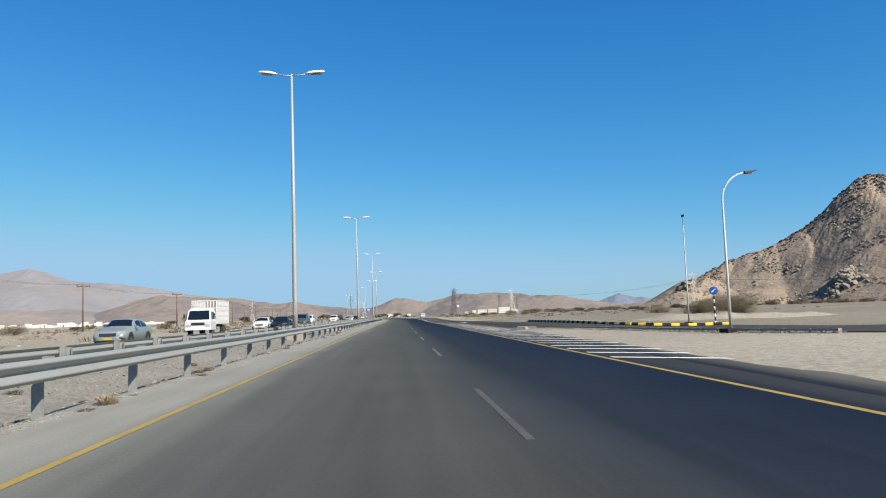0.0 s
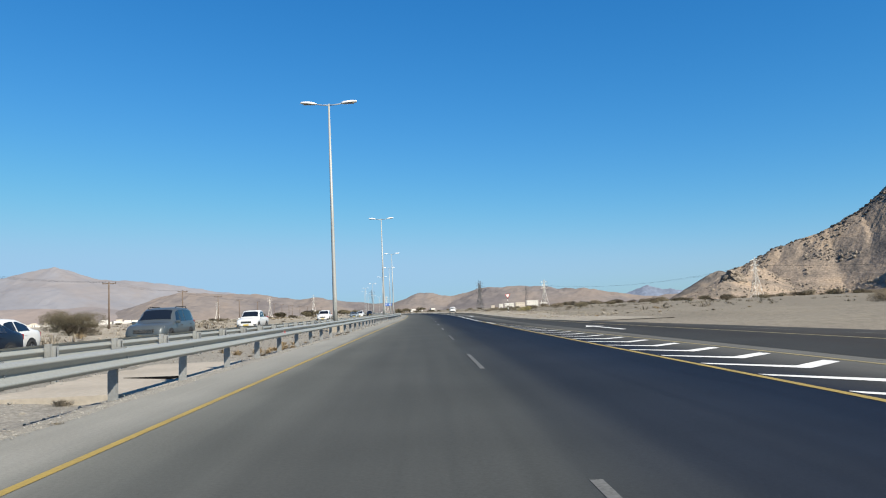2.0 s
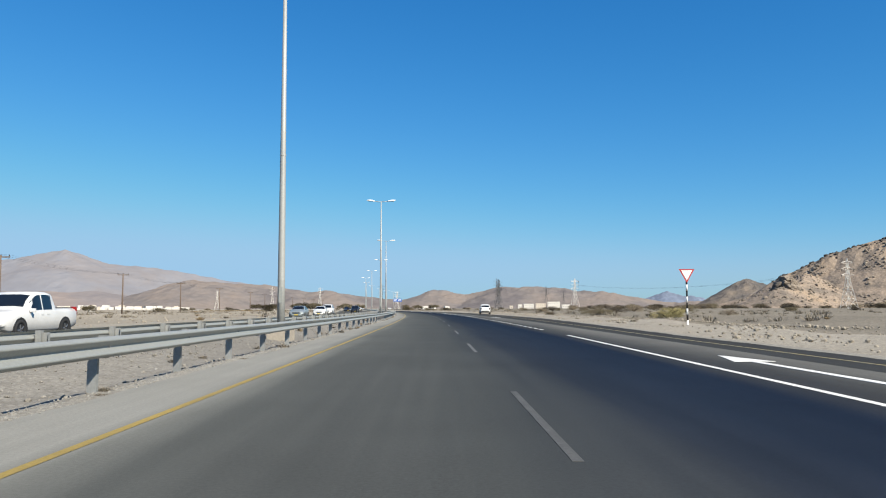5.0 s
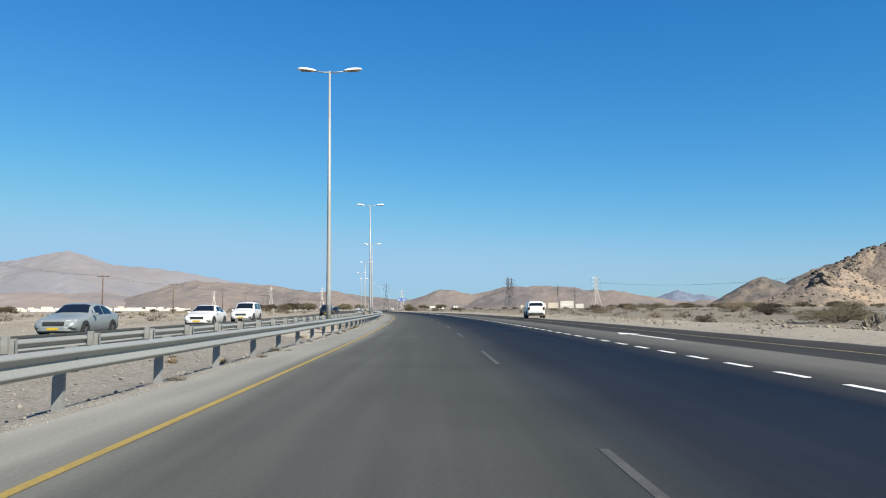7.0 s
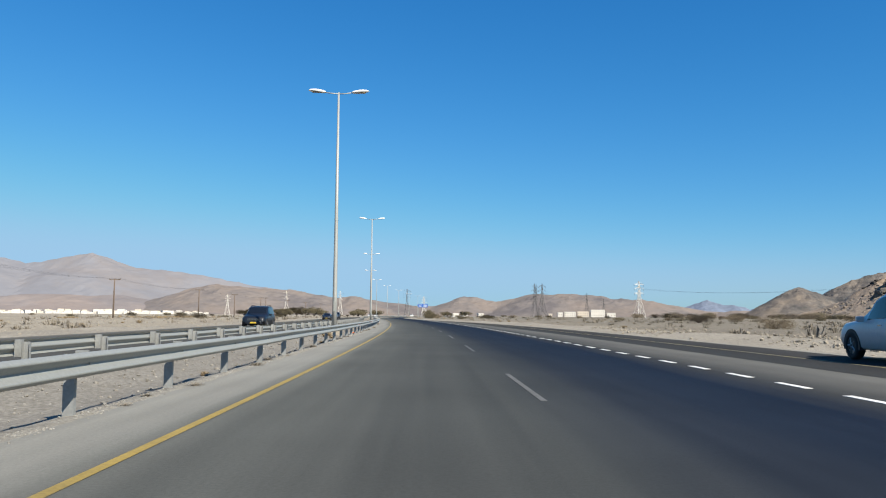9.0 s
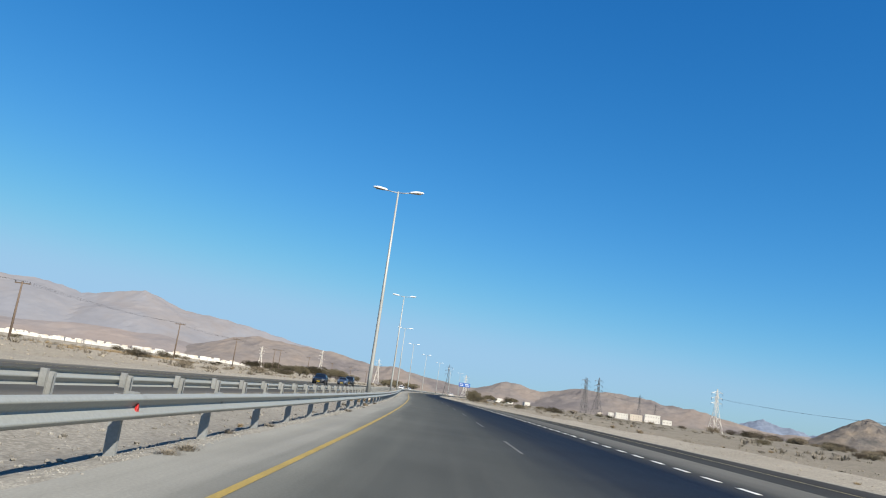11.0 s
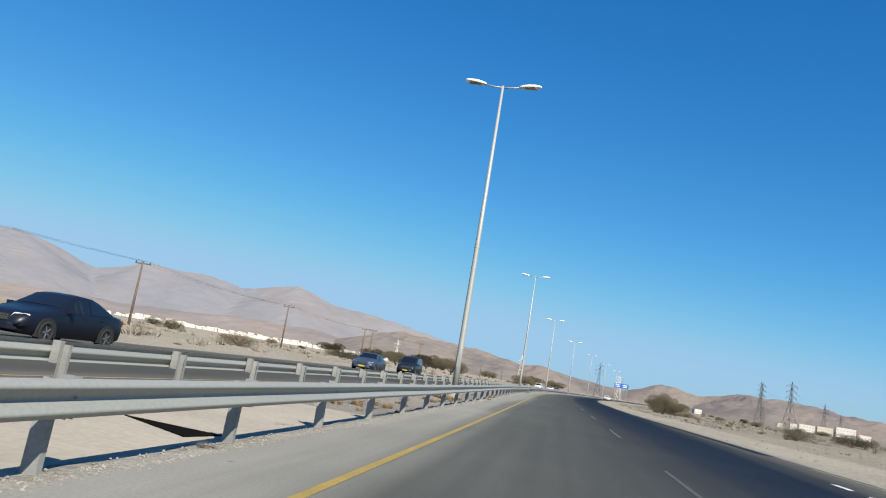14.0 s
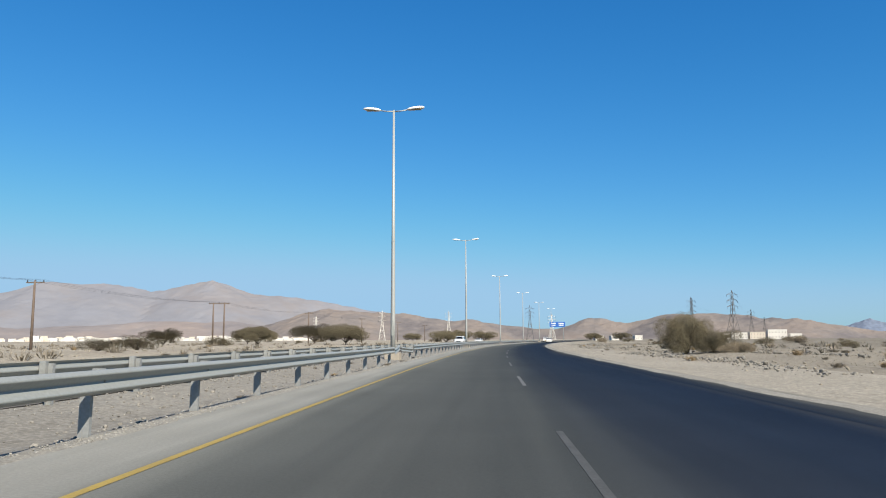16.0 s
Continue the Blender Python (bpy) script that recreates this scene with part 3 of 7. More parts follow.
def ribbon(points, name, z, material, label, category="road"):
    pts = [Vector((p[0], p[1], 0)) for p in points]
    fine = []
    for i in range(len(pts) - 1):
        p0, p1, p2, p3 = pts[max(i - 1, 0)], pts[i], pts[i + 1], pts[min(i + 2, len(pts) - 1)]
        for k in range(8):
            t = k / 8
            q = 0.5 * (2 * p1 + (p2 - p0) * t + (2 * p0 - 5 * p1 + 4 * p2 - p3) * t * t + (3 * p1 - p0 - 3 * p2 + p3) * t ** 3)
            fine.append((q, points[i][2] * (1 - t) + points[i + 1][2] * t))
    fine.append((pts[-1], points[-1][2]))
    P, U, run = [], [], 0.0
    for i, (q, w) in enumerate(fine):
        dr = (fine[min(i + 1, len(fine) - 1)][0] - fine[max(i - 1, 0)][0]).normalized()
        nrm = Vector((dr.y, -dr.x, 0))
        if i:
            run += (q - fine[i - 1][0]).length
        rim = [q + nrm * w * k for k in (1, 0.33, -0.33, -1)]
        P.append([(e.x, e.y, z + float(DIP(np.float64(e.x), np.float64(e.y)))) for e in rim])
        U.append([(w * k, run) for k in (1, 0.33, -0.33, -1)])
    ob = new(name, grid_mesh(name, np.array(P), material, True, np.array(U)))
    tagged(ob, label, category, "", "structure")
    return ob


KERB_FRONT = [(27.3, 53.9), (25.9, 54.35), (24.6, 54.5), (23.4, 54.75), (22.2, 55.2), (21.3, 56.0), (20.6, 56.95), (19.9, 58.4), (19.2, 60.8), (18.6, 64.5), (17.8, 72.0), (17.1, 81.6)]
ribbon(SIDE, "road", -0.012, M_ASPHALT_SLIP, "grey asphalt slip road joining behind a sandy island")

# the asphalt that widens from the slip road to the painted kerb and the sand beyond it
outer = np.array([(64.0, 17.0), (42.0, 25.5), (31.5, 32.5), (28.2, 42.0)] + KERB_FRONT)
inner = np.array([(60.0, 12.0), (37.0, 20.0), (28.0, 25.5), (25.0, 27.5), (21.5, 31.5), (20.0, 33.5), (18.6, 35.5), (17.6, 38.0), (16.8, 41.0), (16.0, 43.5), (15.2, 46.0), (14.8, 49.0), (14.3, 53.0), (13.8, 58.0), (13.4, 68.0), (13.3, 80.0)])
rows_ = []
for q in np.linspace(0, 1, 9):
    e = inner + (outer - inner) * q
    rows_.append(np.column_stack([e, DIP(e[:, 0], e[:, 1]) - 0.01]))
ob = new("road", grid_mesh("road", np.stack(rows_, 1), M_ASPHALT_SLIP, True, np.stack([np.broadcast_to(np.linspace(0, 3.2, 9)[:, None], (9, len(outer))).T, np.broadcast_to(np.cumsum(np.hypot(*np.diff(outer, axis=0, prepend=outer[:1]).T))[:, None], (len(outer), 9))], -1)))
tagged(ob, "grey asphalt of the junction mouth beside the painted kerb", "road", "", "structure")


# ------------------------------------------------------------------ road markings
def line_strip(name, s0, s1, d, width, material, parent, z=0.005, step=2.0, d_fn=None):
    s = np.arange(s0, s1 + 0.01, step)
    dd = np.array([d_fn(v) for v in s]) if d_fn else np.full(s.shape, float(d))
    P = []
    for off in (width / 2, -width / 2):
        x, y = road(s, dd + off)
        P.append(np.stack([x, y, np.full(s.shape, z)], -1))
    ob = new(name, grid_mesh(name, np.stack(P, 1), material))
    ob.parent = parent
    return ob


line_strip("edge_line", -280, 1000, -0.04, 0.1, M_YELLOW, highway, d_fn=lambda s: np.interp(s, [200, 310], [-0.03, 0.05]))
line_strip("edge_line", -280, 124, 7.42, 0.115, M_YELLOW, highway)
line_strip("edge_line", 121, 180, 7.5, 0.13, M_WHITE, highway, d_fn=lambda s: np.interp(s, [121, 133, 180], [7.47, 7.5, 8.2]))
line_strip("edge_line", 49, 122, 9.6, 0.1, M_YELLOW_PALE, highway, d_fn=lambda s: np.interp(s, [49, 56, 74, 87, 99, 103, 113, 117, 122], [10.0, 10.08, 9.65, 9.1, 8.48, 8.27, 7.84, 7.61, 7.52]))
line_strip("edge_line", 76, 436, 12.4, 0.11, M_YELLOW_PALE, highway, d_fn=lambda s: np.interp(s, [76, 104, 133, 178, 224, 335, 379, 437], [13.5, 12.0, 11.0, 11.4, 12.5, 12.6, 12.0, 9.6]))
line_strip("edge_line", -280, 1000, -5.85, 0.1, M_YELLOW_PALE, opposite)
line_strip("edge_line", -280, 1000, -14.1, 0.1, M_YELLOW_PALE, opposite)

bm = bmesh.new()
prism(bm, [(-0.042, 0), (0.042, 0), (0.042, 4.5), (-0.042, 4.5)], 2, 0.0, 0.0035)
dash_mesh = mesh_of("lane_dash", bm, M_WHITE_WORN)
bm = bmesh.new()
prism(bm, [(-0.07, 0), (0.07, 0), (0.07, 1.02), (-0.07, 1.02)], 2, 0.0, 0.006)
short_mesh = mesh_of("merge_dash", bm, M_WHITE)
for k in range(-3, 62):
    s = float(np.interp(k, [-3, 0, 7, 9, 16, 17, 18, 24, 28, 30, 33, 34, 35, 61], [-33.6, 6.5, 100.7, 127.8, 221.3, 235.1, 247.8, 327.9, 380.9, 407.4, 448.0, 461.6, 473.9, 822]))
    sub("lane_dash", dash_mesh, on_road(s, 3.87), highway)
    sub("lane_dash", dash_mesh, on_road(s + 3, -10.2), opposite)
for k in range(-14, 103):
    sub("merge_dash", short_mesh, on_road(float(np.interp(k, [-14, 0, 15, 50, 80, 103], [186.7, 215.9, 247.2, 320.0, 383.0, 431.3])), 8.3), highway)

# chevrons on the gore
s = 17.14
while s < 110.5:
    reach = float(np.interp(s, [17, 48, 74, 87, 100, 113, 120], [9.85, 9.9, 9.45, 8.95, 8.3, 7.75, 7.7]))
    wide = (reach - 7.55) / 2.35
    bm = bmesh.new()
    if s < 48:
        outline = [(7.62, s), (reach, s - 2.0), (reach, s - 2.36), (7.62, s - 0.34)]
    else:
        a = 7.55 + (reach - 7.55) * 0.53
        outline = [(7.52, s), (a, s - 1.55 * wide), (reach - 0.06, s - 0.62 * wide), (reach, s - 1.02 * wide - 0.08), (a - 0.03, s - 2.05 * wide - 0.1), (7.56, s - 0.3)]
    q = [bm.verts.new((*[float(v) for v in road(b, a_)], 0.006)) for a_, b in outline]
    if len(q) == 4:
        bm.faces.new(q)
    else:
        bm.faces.new((q[0], q[1], q[4], q[5]))
        bm.faces.new((q[1], q[2], q[3], q[4]))
    part("chevron", bm, M_WHITE, highway)
    s += 2.23


# the gore's solid white tip
bm = bmesh.new()
bm.faces.new([bm.verts.new((*[float(v) for v in road(b, a_)], 0.006)) for a_, b in ((7.51, 111.2), (7.74, 111.2), (7.56, 117.0), (7.49, 117.0))])
part("gore_tip", bm, M_WHITE, highway)


def arrow(s, d, parent):
    """A long straight lane arrow that points ahead."""
    bm = bmesh.new()
    prism(bm, [(-0.09, 0), (0.09, 0), (0.09, 5.2), (0.42, 5.2), (0, 7.2), (-0.42, 5.2), (-0.09, 5.2)], 2, 0.0, 0.006)
    sub("lane_arrow", mesh_of("lane_arrow", bm, M_WHITE), on_road(s, d), parent)


for s, d in ((90.2, 10.9), (159.0, 9.3), (231.4, 10.7)):
    arrow(s, d, highway)


# ------------------------------------------------------------------ hills and mountains
def ridge_field(name, ridge, slope, x_rng, y_rng, step, material, label, rough, seed, kind="structure", base=-2.0, power=1.0, soft=0.01, grown=None, west=1.0, calm=1.0):
    """A hill from its crest line: points x, y, z; flanks fall away by slope, broken by gullies."""
    xs, ys = np.arange(*x_rng, step), np.arange(*y_rng, step)
    X, Y = np.meshgrid(xs, ys)
    H = np.full(X.shape, -60.0)
    for (x0, y0, z0), (x1, y1, z1) in zip(ridge, ridge[1:]):
        L2 = (x1 - x0) ** 2 + (y1 - y0) ** 2
        t = np.clip(((X - x0) * (x1 - x0) + (Y - y0) * (y1 - y0)) / L2, 0, 1)
        ex = X - x0 - t * (x1 - x0)
        dist = np.hypot(np.where(ex < 0, ex * (west if z0 > 75 else 1.0), ex), Y - y0 - t * (y1 - y0))
        top = z0 + t * (z1 - z0)
        H = np.maximum(H, top - slope * ((dist * dist + soft * soft) ** (0.5 * power) - soft ** power))
    big, mid = wave(X, Y, 0.55 / rough, seed), wave(X, Y, 2.2 / rough, seed + 3)
    fin = wave(X, Y, 6.5 / rough, seed + 9)
    body = np.clip(H, 0, None) / max(p[2] for p in ridge)
    H = H + (big * 0.16 + (mid * 0.07 + fin * 0.045) * calm) * rough * np.clip(0.25 + body * 1.2, 0.2, 1)
    H = np.where(H > 0, H, np.maximum(H * 0.5, base))
    ob = new(name, grid_mesh(name, np.stack([X, Y, H], -1), material, False))
    ob.matrix_basis = grown or SHIFTED
    tagged(ob, label, "hill", "", kind)
    return ob, xs, ys, H


# the hill group is laid out at 1 : 1.274 and grown about the eye's height; the far ranges only stand farther off
GROW = 1.274
GROWN = Matrix.Translation((0, 0, 1.1 * (1 - GROW))) @ Matrix.Scale(GROW, 4)
SHIFTED = Matrix.Translation((0, 50, 0))
HILL = [(285, 838, 6), (307, 828, 14), (327, 818, 27), (337, 815, 33), (356, 807, 42), (371, 799, 50), (392, 790, 58), (412, 779, 64), (438, 768, 81), (472, 748, 116), (486, 742, 128), (500, 736, 131), (540, 715, 127), (620, 680, 105), (700, 640, 60)]
hill, hx, hy, hz = ridge_field("hill", HILL, 3.0, (150, 800), (400, 960), 3.5, M_ROCK, "steep brown rocky hill with loose boulders beside the highway", 22.0, 2.2, power=0.7, soft=9.0, grown=GROWN, west=2.1)
SPUR = [(232, 694, 3), (250, 686, 9), (262, 680, 15), (280, 690, 14), (300, 720, 20), (330, 770, 30)]
spur, sx_, sy_, sz_ = ridge_field("hill_spur", SPUR, 0.42, (170, 400), (600, 830), 2.5, M_ROCK, "low rocky spur of grey brown boulders at the hill foot", 14.0, 5.5, grown=GROWN)
KNOLL = [(700, 1990, 20), (760, 2005, 55), (806, 2019, 76), (845, 2025, 66), (878, 2050, 58), (931, 2052, 90), (975, 2056, 103), (1050, 2065, 118), (1150, 2080, 110)]
ridge_field("hill_knoll", KNOLL, 0.55, (560, 1330), (1820, 2260), 9.0, M_KNOLL, "dark pointed rocky knoll behind the hill", 60.0, 1.4, grown=GROWN)
FOOT = [(-3100, 1700, 40), (-2600, 2200, 42), (-2136, 2414, 40), (-1870, 2652, 50), (-1660, 2800, 55), (-1452, 2950, 76), (-1250, 3060, 60), (-1050, 3200, 40)]
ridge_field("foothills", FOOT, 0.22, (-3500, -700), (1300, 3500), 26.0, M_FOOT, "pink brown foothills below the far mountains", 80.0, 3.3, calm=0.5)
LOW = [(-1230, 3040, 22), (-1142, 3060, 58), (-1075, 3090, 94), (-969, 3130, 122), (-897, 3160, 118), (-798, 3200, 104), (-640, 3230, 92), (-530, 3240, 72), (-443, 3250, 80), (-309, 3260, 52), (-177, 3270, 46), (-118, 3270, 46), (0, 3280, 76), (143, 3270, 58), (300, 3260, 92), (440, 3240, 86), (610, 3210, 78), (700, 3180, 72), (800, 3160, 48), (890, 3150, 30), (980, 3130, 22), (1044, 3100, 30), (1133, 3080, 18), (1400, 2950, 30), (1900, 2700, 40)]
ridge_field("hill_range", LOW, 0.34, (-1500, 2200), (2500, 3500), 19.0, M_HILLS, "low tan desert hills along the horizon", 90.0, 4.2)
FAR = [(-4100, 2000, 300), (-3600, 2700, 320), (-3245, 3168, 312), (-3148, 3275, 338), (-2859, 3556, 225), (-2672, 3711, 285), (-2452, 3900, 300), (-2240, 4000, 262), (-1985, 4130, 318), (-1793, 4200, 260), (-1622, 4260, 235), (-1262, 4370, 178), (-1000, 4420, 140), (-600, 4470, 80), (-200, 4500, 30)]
ridge_field("mountain_range", FAR, 0.42, (-4500, 0), (1700, 4800), 30.0, M_RANGE_HAZE, "mountain range far behind the town, haze put into its pale bluish colour", 130.0, 8.8, calm=0.4)
FAR_RIGHT = [(1080, 4350, 30), (1190, 4330, 52), (1262, 4310, 72), (1320, 4300, 92), (1375, 4280, 74), (1450, 4250, 68), (1520, 4230, 48), (1640, 4150, 60), (1750, 4100, 30)]
ridge_field("mountain_far", FAR_RIGHT, 0.45, (800, 2000), (4000, 4600), 20.0, mat("blue_grey_rock", (0.115, 0.14, 0.19), 0.95, 0, 0.2, 0.01, 0.06), "distant blue grey mountain peak on the horizon", 90.0, 6.1)


def stone(r, seed, n=1):
    """A rough angular stone."""
    rg = random.Random(seed)
    bm = bmesh.new()
    bmesh.ops.create_icosphere(bm, subdivisions=n, radius=r)
    k = [rg.uniform(0.7, 1.25) for _ in range(3)]
    for v in bm.verts:
        f = 1 + 0.5 * noise.noise(v.co / r * 1.3 + Vector((seed, 0, 0)))
        v.co = Vector((v.co.x * k[0], v.co.y * k[1], v.co.z * k[2] * 0.75)) * f
    return bm


# boulders on the slopes, joined: nobody could count them
def scatter_rocks(name, spots, label, material, low, high, seed, grown=None):
    rg = random.Random(seed)
    shapes = []
    for k in range(6):
        bm = stone(1.0, seed + k)
        bm.verts.ensure_lookup_table()
        shapes.append((np.array([v.co[:] for v in bm.verts]), [[v.index for v in f.verts] for f in bm.faces]))
        bm.free()
    V, F, base = [], [], 0
    for x, y, z in spots:
        vs, fs = shapes[rg.randrange(6)]
        r = low * (high / low) ** (rg.random() ** 1.8)
        a = rg.uniform(0, 6.28)
        R = np.array([[math.cos(a), -math.sin(a), 0], [math.sin(a), math.cos(a), 0], [0, 0, 1]])
        V.append(vs @ R.T * r + np.array([x, y, z + r * 0.25]))
        F += [[i + base for i in f] for f in fs]
        base += len(vs)
    me = bpy.data.meshes.new(name)
    me.from_pydata(np.concatenate(V).tolist(), [], F)
    me.materials.append(material)
    ob = new(name, me)
    if grown:
        ob.matrix_basis = grown
    tagged(ob, label, "rocks", "", "stuff")
    return ob


def spots_on(xs, ys, H, count, seed, cut=1.0, want=None):
    rg = random.Random(seed)
    out = []
    while len(out) < count:
        j, i = rg.randrange(1, len(xs) - 1), rg.randrange(1, len(ys) - 1)
        if H[i, j] > cut and (want is None or want(xs[j], ys[i], H[i, j], rg)):
            out.append((xs[j] + rg.uniform(-1.5, 1.5), ys[i] + rg.uniform(-1.5, 1.5), H[i, j] - 0.4))
    return out


def clustered(x, y, z, rg):
    return y < 815 - 0.42 * (x - 300) and noise.noise((x * 0.018, y * 0.018, z * 0.03)) + 0.5 * noise.noise((x * 0.07, y * 0.07, 2.0)) > 0.12


scatter_rocks("hill_boulders", spots_on(hx, hy, hz, 8500, 3, 2.0, clustered), "tan brown boulders strewn in patches over the hill slope", M_BOULDER, 0.3, 1.9, 11, GROWN)
scatter_rocks("pale_boulders", spots_on(hx, hy, hz, 3200, 33, 2.0, clustered), "pale broken boulders strewn in patches over the hill slope", M_BOULDER_PALE, 0.35, 2.0, 34, GROWN)
scatter_rocks("spur_boulders", spots_on(sx_, sy_, sz_, 2300, 4, 1.5), "pale angular boulders piled on the spur", M_BOULDER, 0.3, 1.5, 12, GROWN)
def hill_z(x, y):
    return float(hz[int(np.clip((y - 400) / 3.5, 0, len(hy) - 1)), int(np.clip((x - 150) / 3.5, 0, len(hx) - 1))])


# broken rock along the crest and the cliff below it, its shade put into the dark colour
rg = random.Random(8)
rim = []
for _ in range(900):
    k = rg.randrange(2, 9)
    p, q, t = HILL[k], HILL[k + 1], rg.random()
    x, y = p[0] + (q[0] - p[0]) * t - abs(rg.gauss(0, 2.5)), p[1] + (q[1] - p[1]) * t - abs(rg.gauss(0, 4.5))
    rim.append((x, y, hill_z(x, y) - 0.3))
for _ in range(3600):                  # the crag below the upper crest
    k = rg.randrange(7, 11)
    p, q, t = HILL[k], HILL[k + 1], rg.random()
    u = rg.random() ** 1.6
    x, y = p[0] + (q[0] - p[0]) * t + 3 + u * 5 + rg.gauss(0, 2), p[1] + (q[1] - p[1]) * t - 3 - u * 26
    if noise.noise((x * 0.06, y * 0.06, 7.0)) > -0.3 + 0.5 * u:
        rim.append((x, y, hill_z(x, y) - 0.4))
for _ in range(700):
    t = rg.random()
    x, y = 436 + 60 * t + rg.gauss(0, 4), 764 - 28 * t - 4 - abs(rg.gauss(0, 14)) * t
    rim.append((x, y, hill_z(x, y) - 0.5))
scatter_rocks("crest_rocks", rim, "broken rocks along the hill crest, coloured dark for the shade there", M_CREST_SHADE, 0.4, 2.3, 14, GROWN)
rg = random.Random(9)
outcrop = []
for _ in range(420):
    dx, dy = rg.gauss(0, 7.5), rg.gauss(0, 7.5)
    outcrop.append((401 + dx, 645 + dy, hill_z(401 + dx, 645 + dy) + 8 * math.exp(-(dx * dx + dy * dy) / 95) + rg.uniform(-1.5, 1.5)))
scatter_rocks("outcrop_boulders", outcrop, "pale outcrop of broken boulders on the slope", M_BOULDER_PALE, 0.7, 3.8, 13, GROWN)


rg = random.Random(10)
pile = []
for _ in range(800):
    dx, dy = rg.gauss(0, 9.0), rg.gauss(0, 9.0)
    pile.append((281 + dx, 704 + dy, max(24.5 * math.exp(-(dx * dx + dy * dy) / 190) - 1.5, 0.5) + rg.uniform(-0.8, 0.8)))
scatter_rocks("outcrop_boulders", pile, "rounded outcrop of piled grey brown boulders at the hill foot", M_BOULDER, 0.8, 3.6, 15, GROWN)


# gravel in the median and along the verges
def verge_spots(count, seed, d_rng, s_rng, clump=0.0):
    rg = random.Random(seed)
    S_, D_ = [], []
    while len(S_) < count:
        s, d = rg.uniform(*s_rng), rg.uniform(*d_rng)
        if clump and noise.noise((s * 0.08, d * 0.2, seed)) < clump:
            continue
        S_.append(s)
        D_.append(d)
    S_, D_ = np.array(S_), np.array(D_)
    if d_rng[0] > 5:                       # beside the asphalt, not on it
        out = D_ > np.interp(S_, S_ROAD, RIGHT_EDGE) + 0.3
        S_, D_ = S_[out], D_[out]
    x, y = road(S_, D_)
    z = ground_height(x, y)
    return list(zip(x.tolist(), y.tolist(), z.tolist()))


def edge_spots(count, seed, low, high, clump, z):
    """Spots that follow the asphalt's left edge."""
    rg = random.Random(seed)
    S_, D_ = [], []
    while len(S_) < count:
        s = rg.uniform(-5, 530)
        d = float(VERGE(s)) + low + (high - low) * (rg.random() + rg.random()) / 2
        if noise.noise((s * 0.21, d * 1.3, seed)) + 0.6 * noise.noise((s * 0.9, d * 2.0, seed)) < clump:
            continue
        S_.append(s)
        D_.append(d)
    x, y = road(np.array(S_), np.array(D_))
    return [(a, b, z + float(LEVEL(q))) for a, b, q in zip(x.tolist(), y.tolist(), S_)]


def median_spots(count, seed):
    rg = random.Random(seed)
    S_ = np.array([rg.uniform(-5, 530) for _ in range(count)])
    D_ = np.array([rg.uniform(-5.0, -1.75) for _ in range(count)])
    x, y = road(S_, D_)
    return list(zip(x.tolist(), y.tolist(), median_z(S_, D_).tolist()))


# a ragged skirt of grit that has washed over the asphalt's edge
s_skirt = np.arange(-30, 540, 0.4)
rag = np.array([noise.noise((v * 0.35, 4.0, 0.0)) * 0.16 + noise.noise((v * 1.6, 9.0, 0.0)) * 0.08 for v in s_skirt])
P = []
for off, z in ((-0.1, -0.02), (0.12, 0.006), (0.24, 0.006), (0.4, -0.005)):
    x, y = road(s_skirt, VERGE(s_skirt) + off + (rag if off > 0.3 else 0) + (rag * 0.6 if off == 0.24 else 0))
    P.append(np.stack([x, y, z + LEVEL(s_skirt)], -1))
ob = new("edge_grit", grid_mesh("edge_grit", np.stack(P[::-1], 1), M_GRIT))
tagged(ob, "ragged skirt of dusty grit along the asphalt edge", "gravel", "", "structure")

s_edge = np.arange(115, 760, 0.5)
rag = np.array([noise.noise((v * 0.3, 14.0, 0.0)) * 0.3 + noise.noise((v * 1.5, 19.0, 0.0)) * 0.12 for v in s_edge])
P = []
for off, z in ((-0.55, -0.004), (-0.3, 0.005), (-0.05, 0.008), (0.5, -0.03)):
    x, y = road(s_edge, np.interp(s_edge, S_ROAD, RIGHT_EDGE) + off + (rag if off < -0.5 else rag * 0.4))
    P.append(np.stack([x, y, np.full(x.shape, z)], -1))
ob = new("edge_grit", grid_mesh("edge_grit", np.stack(P[::-1], 1), M_GRIT))
tagged(ob, "dusty grit drifted over the edge of the right lane", "gravel", "", "structure")

# dust that thins out over the asphalt towards the lane
def dust_film(s, edge, label):
    P, U = [], []
    for off in (0.3, -0.2, -0.7, -1.2, -1.7):
        x, y = road(s, edge + off * 0.66)
        P.append(np.stack([x, y, 0.0022 + 0 * x], -1))
        U.append(np.stack([off + 0 * s, s], -1))
    ob = new("dust_film", grid_mesh("dust_film", np.stack(P, 1), M_ASPHALT_DUST, True, np.stack(U, 1)))
    tagged(ob, label, "dust", "", "structure")


s_film = np.arange(440, 760, 1.0)
dust_film(s_film, np.interp(s_film, S_ROAD, RIGHT_EDGE), "thin dust drifting over the right edge of the bend")
s_film = np.arange(-40, 41, 1.0)
dust_film(s_film, np.interp(s_film, [-40, 0, 13, 22, 34, 41], [8.9, 9.1, 9.6, 9.9, 10.1, 10.2]), "thin dust drifting from the island over the asphalt")

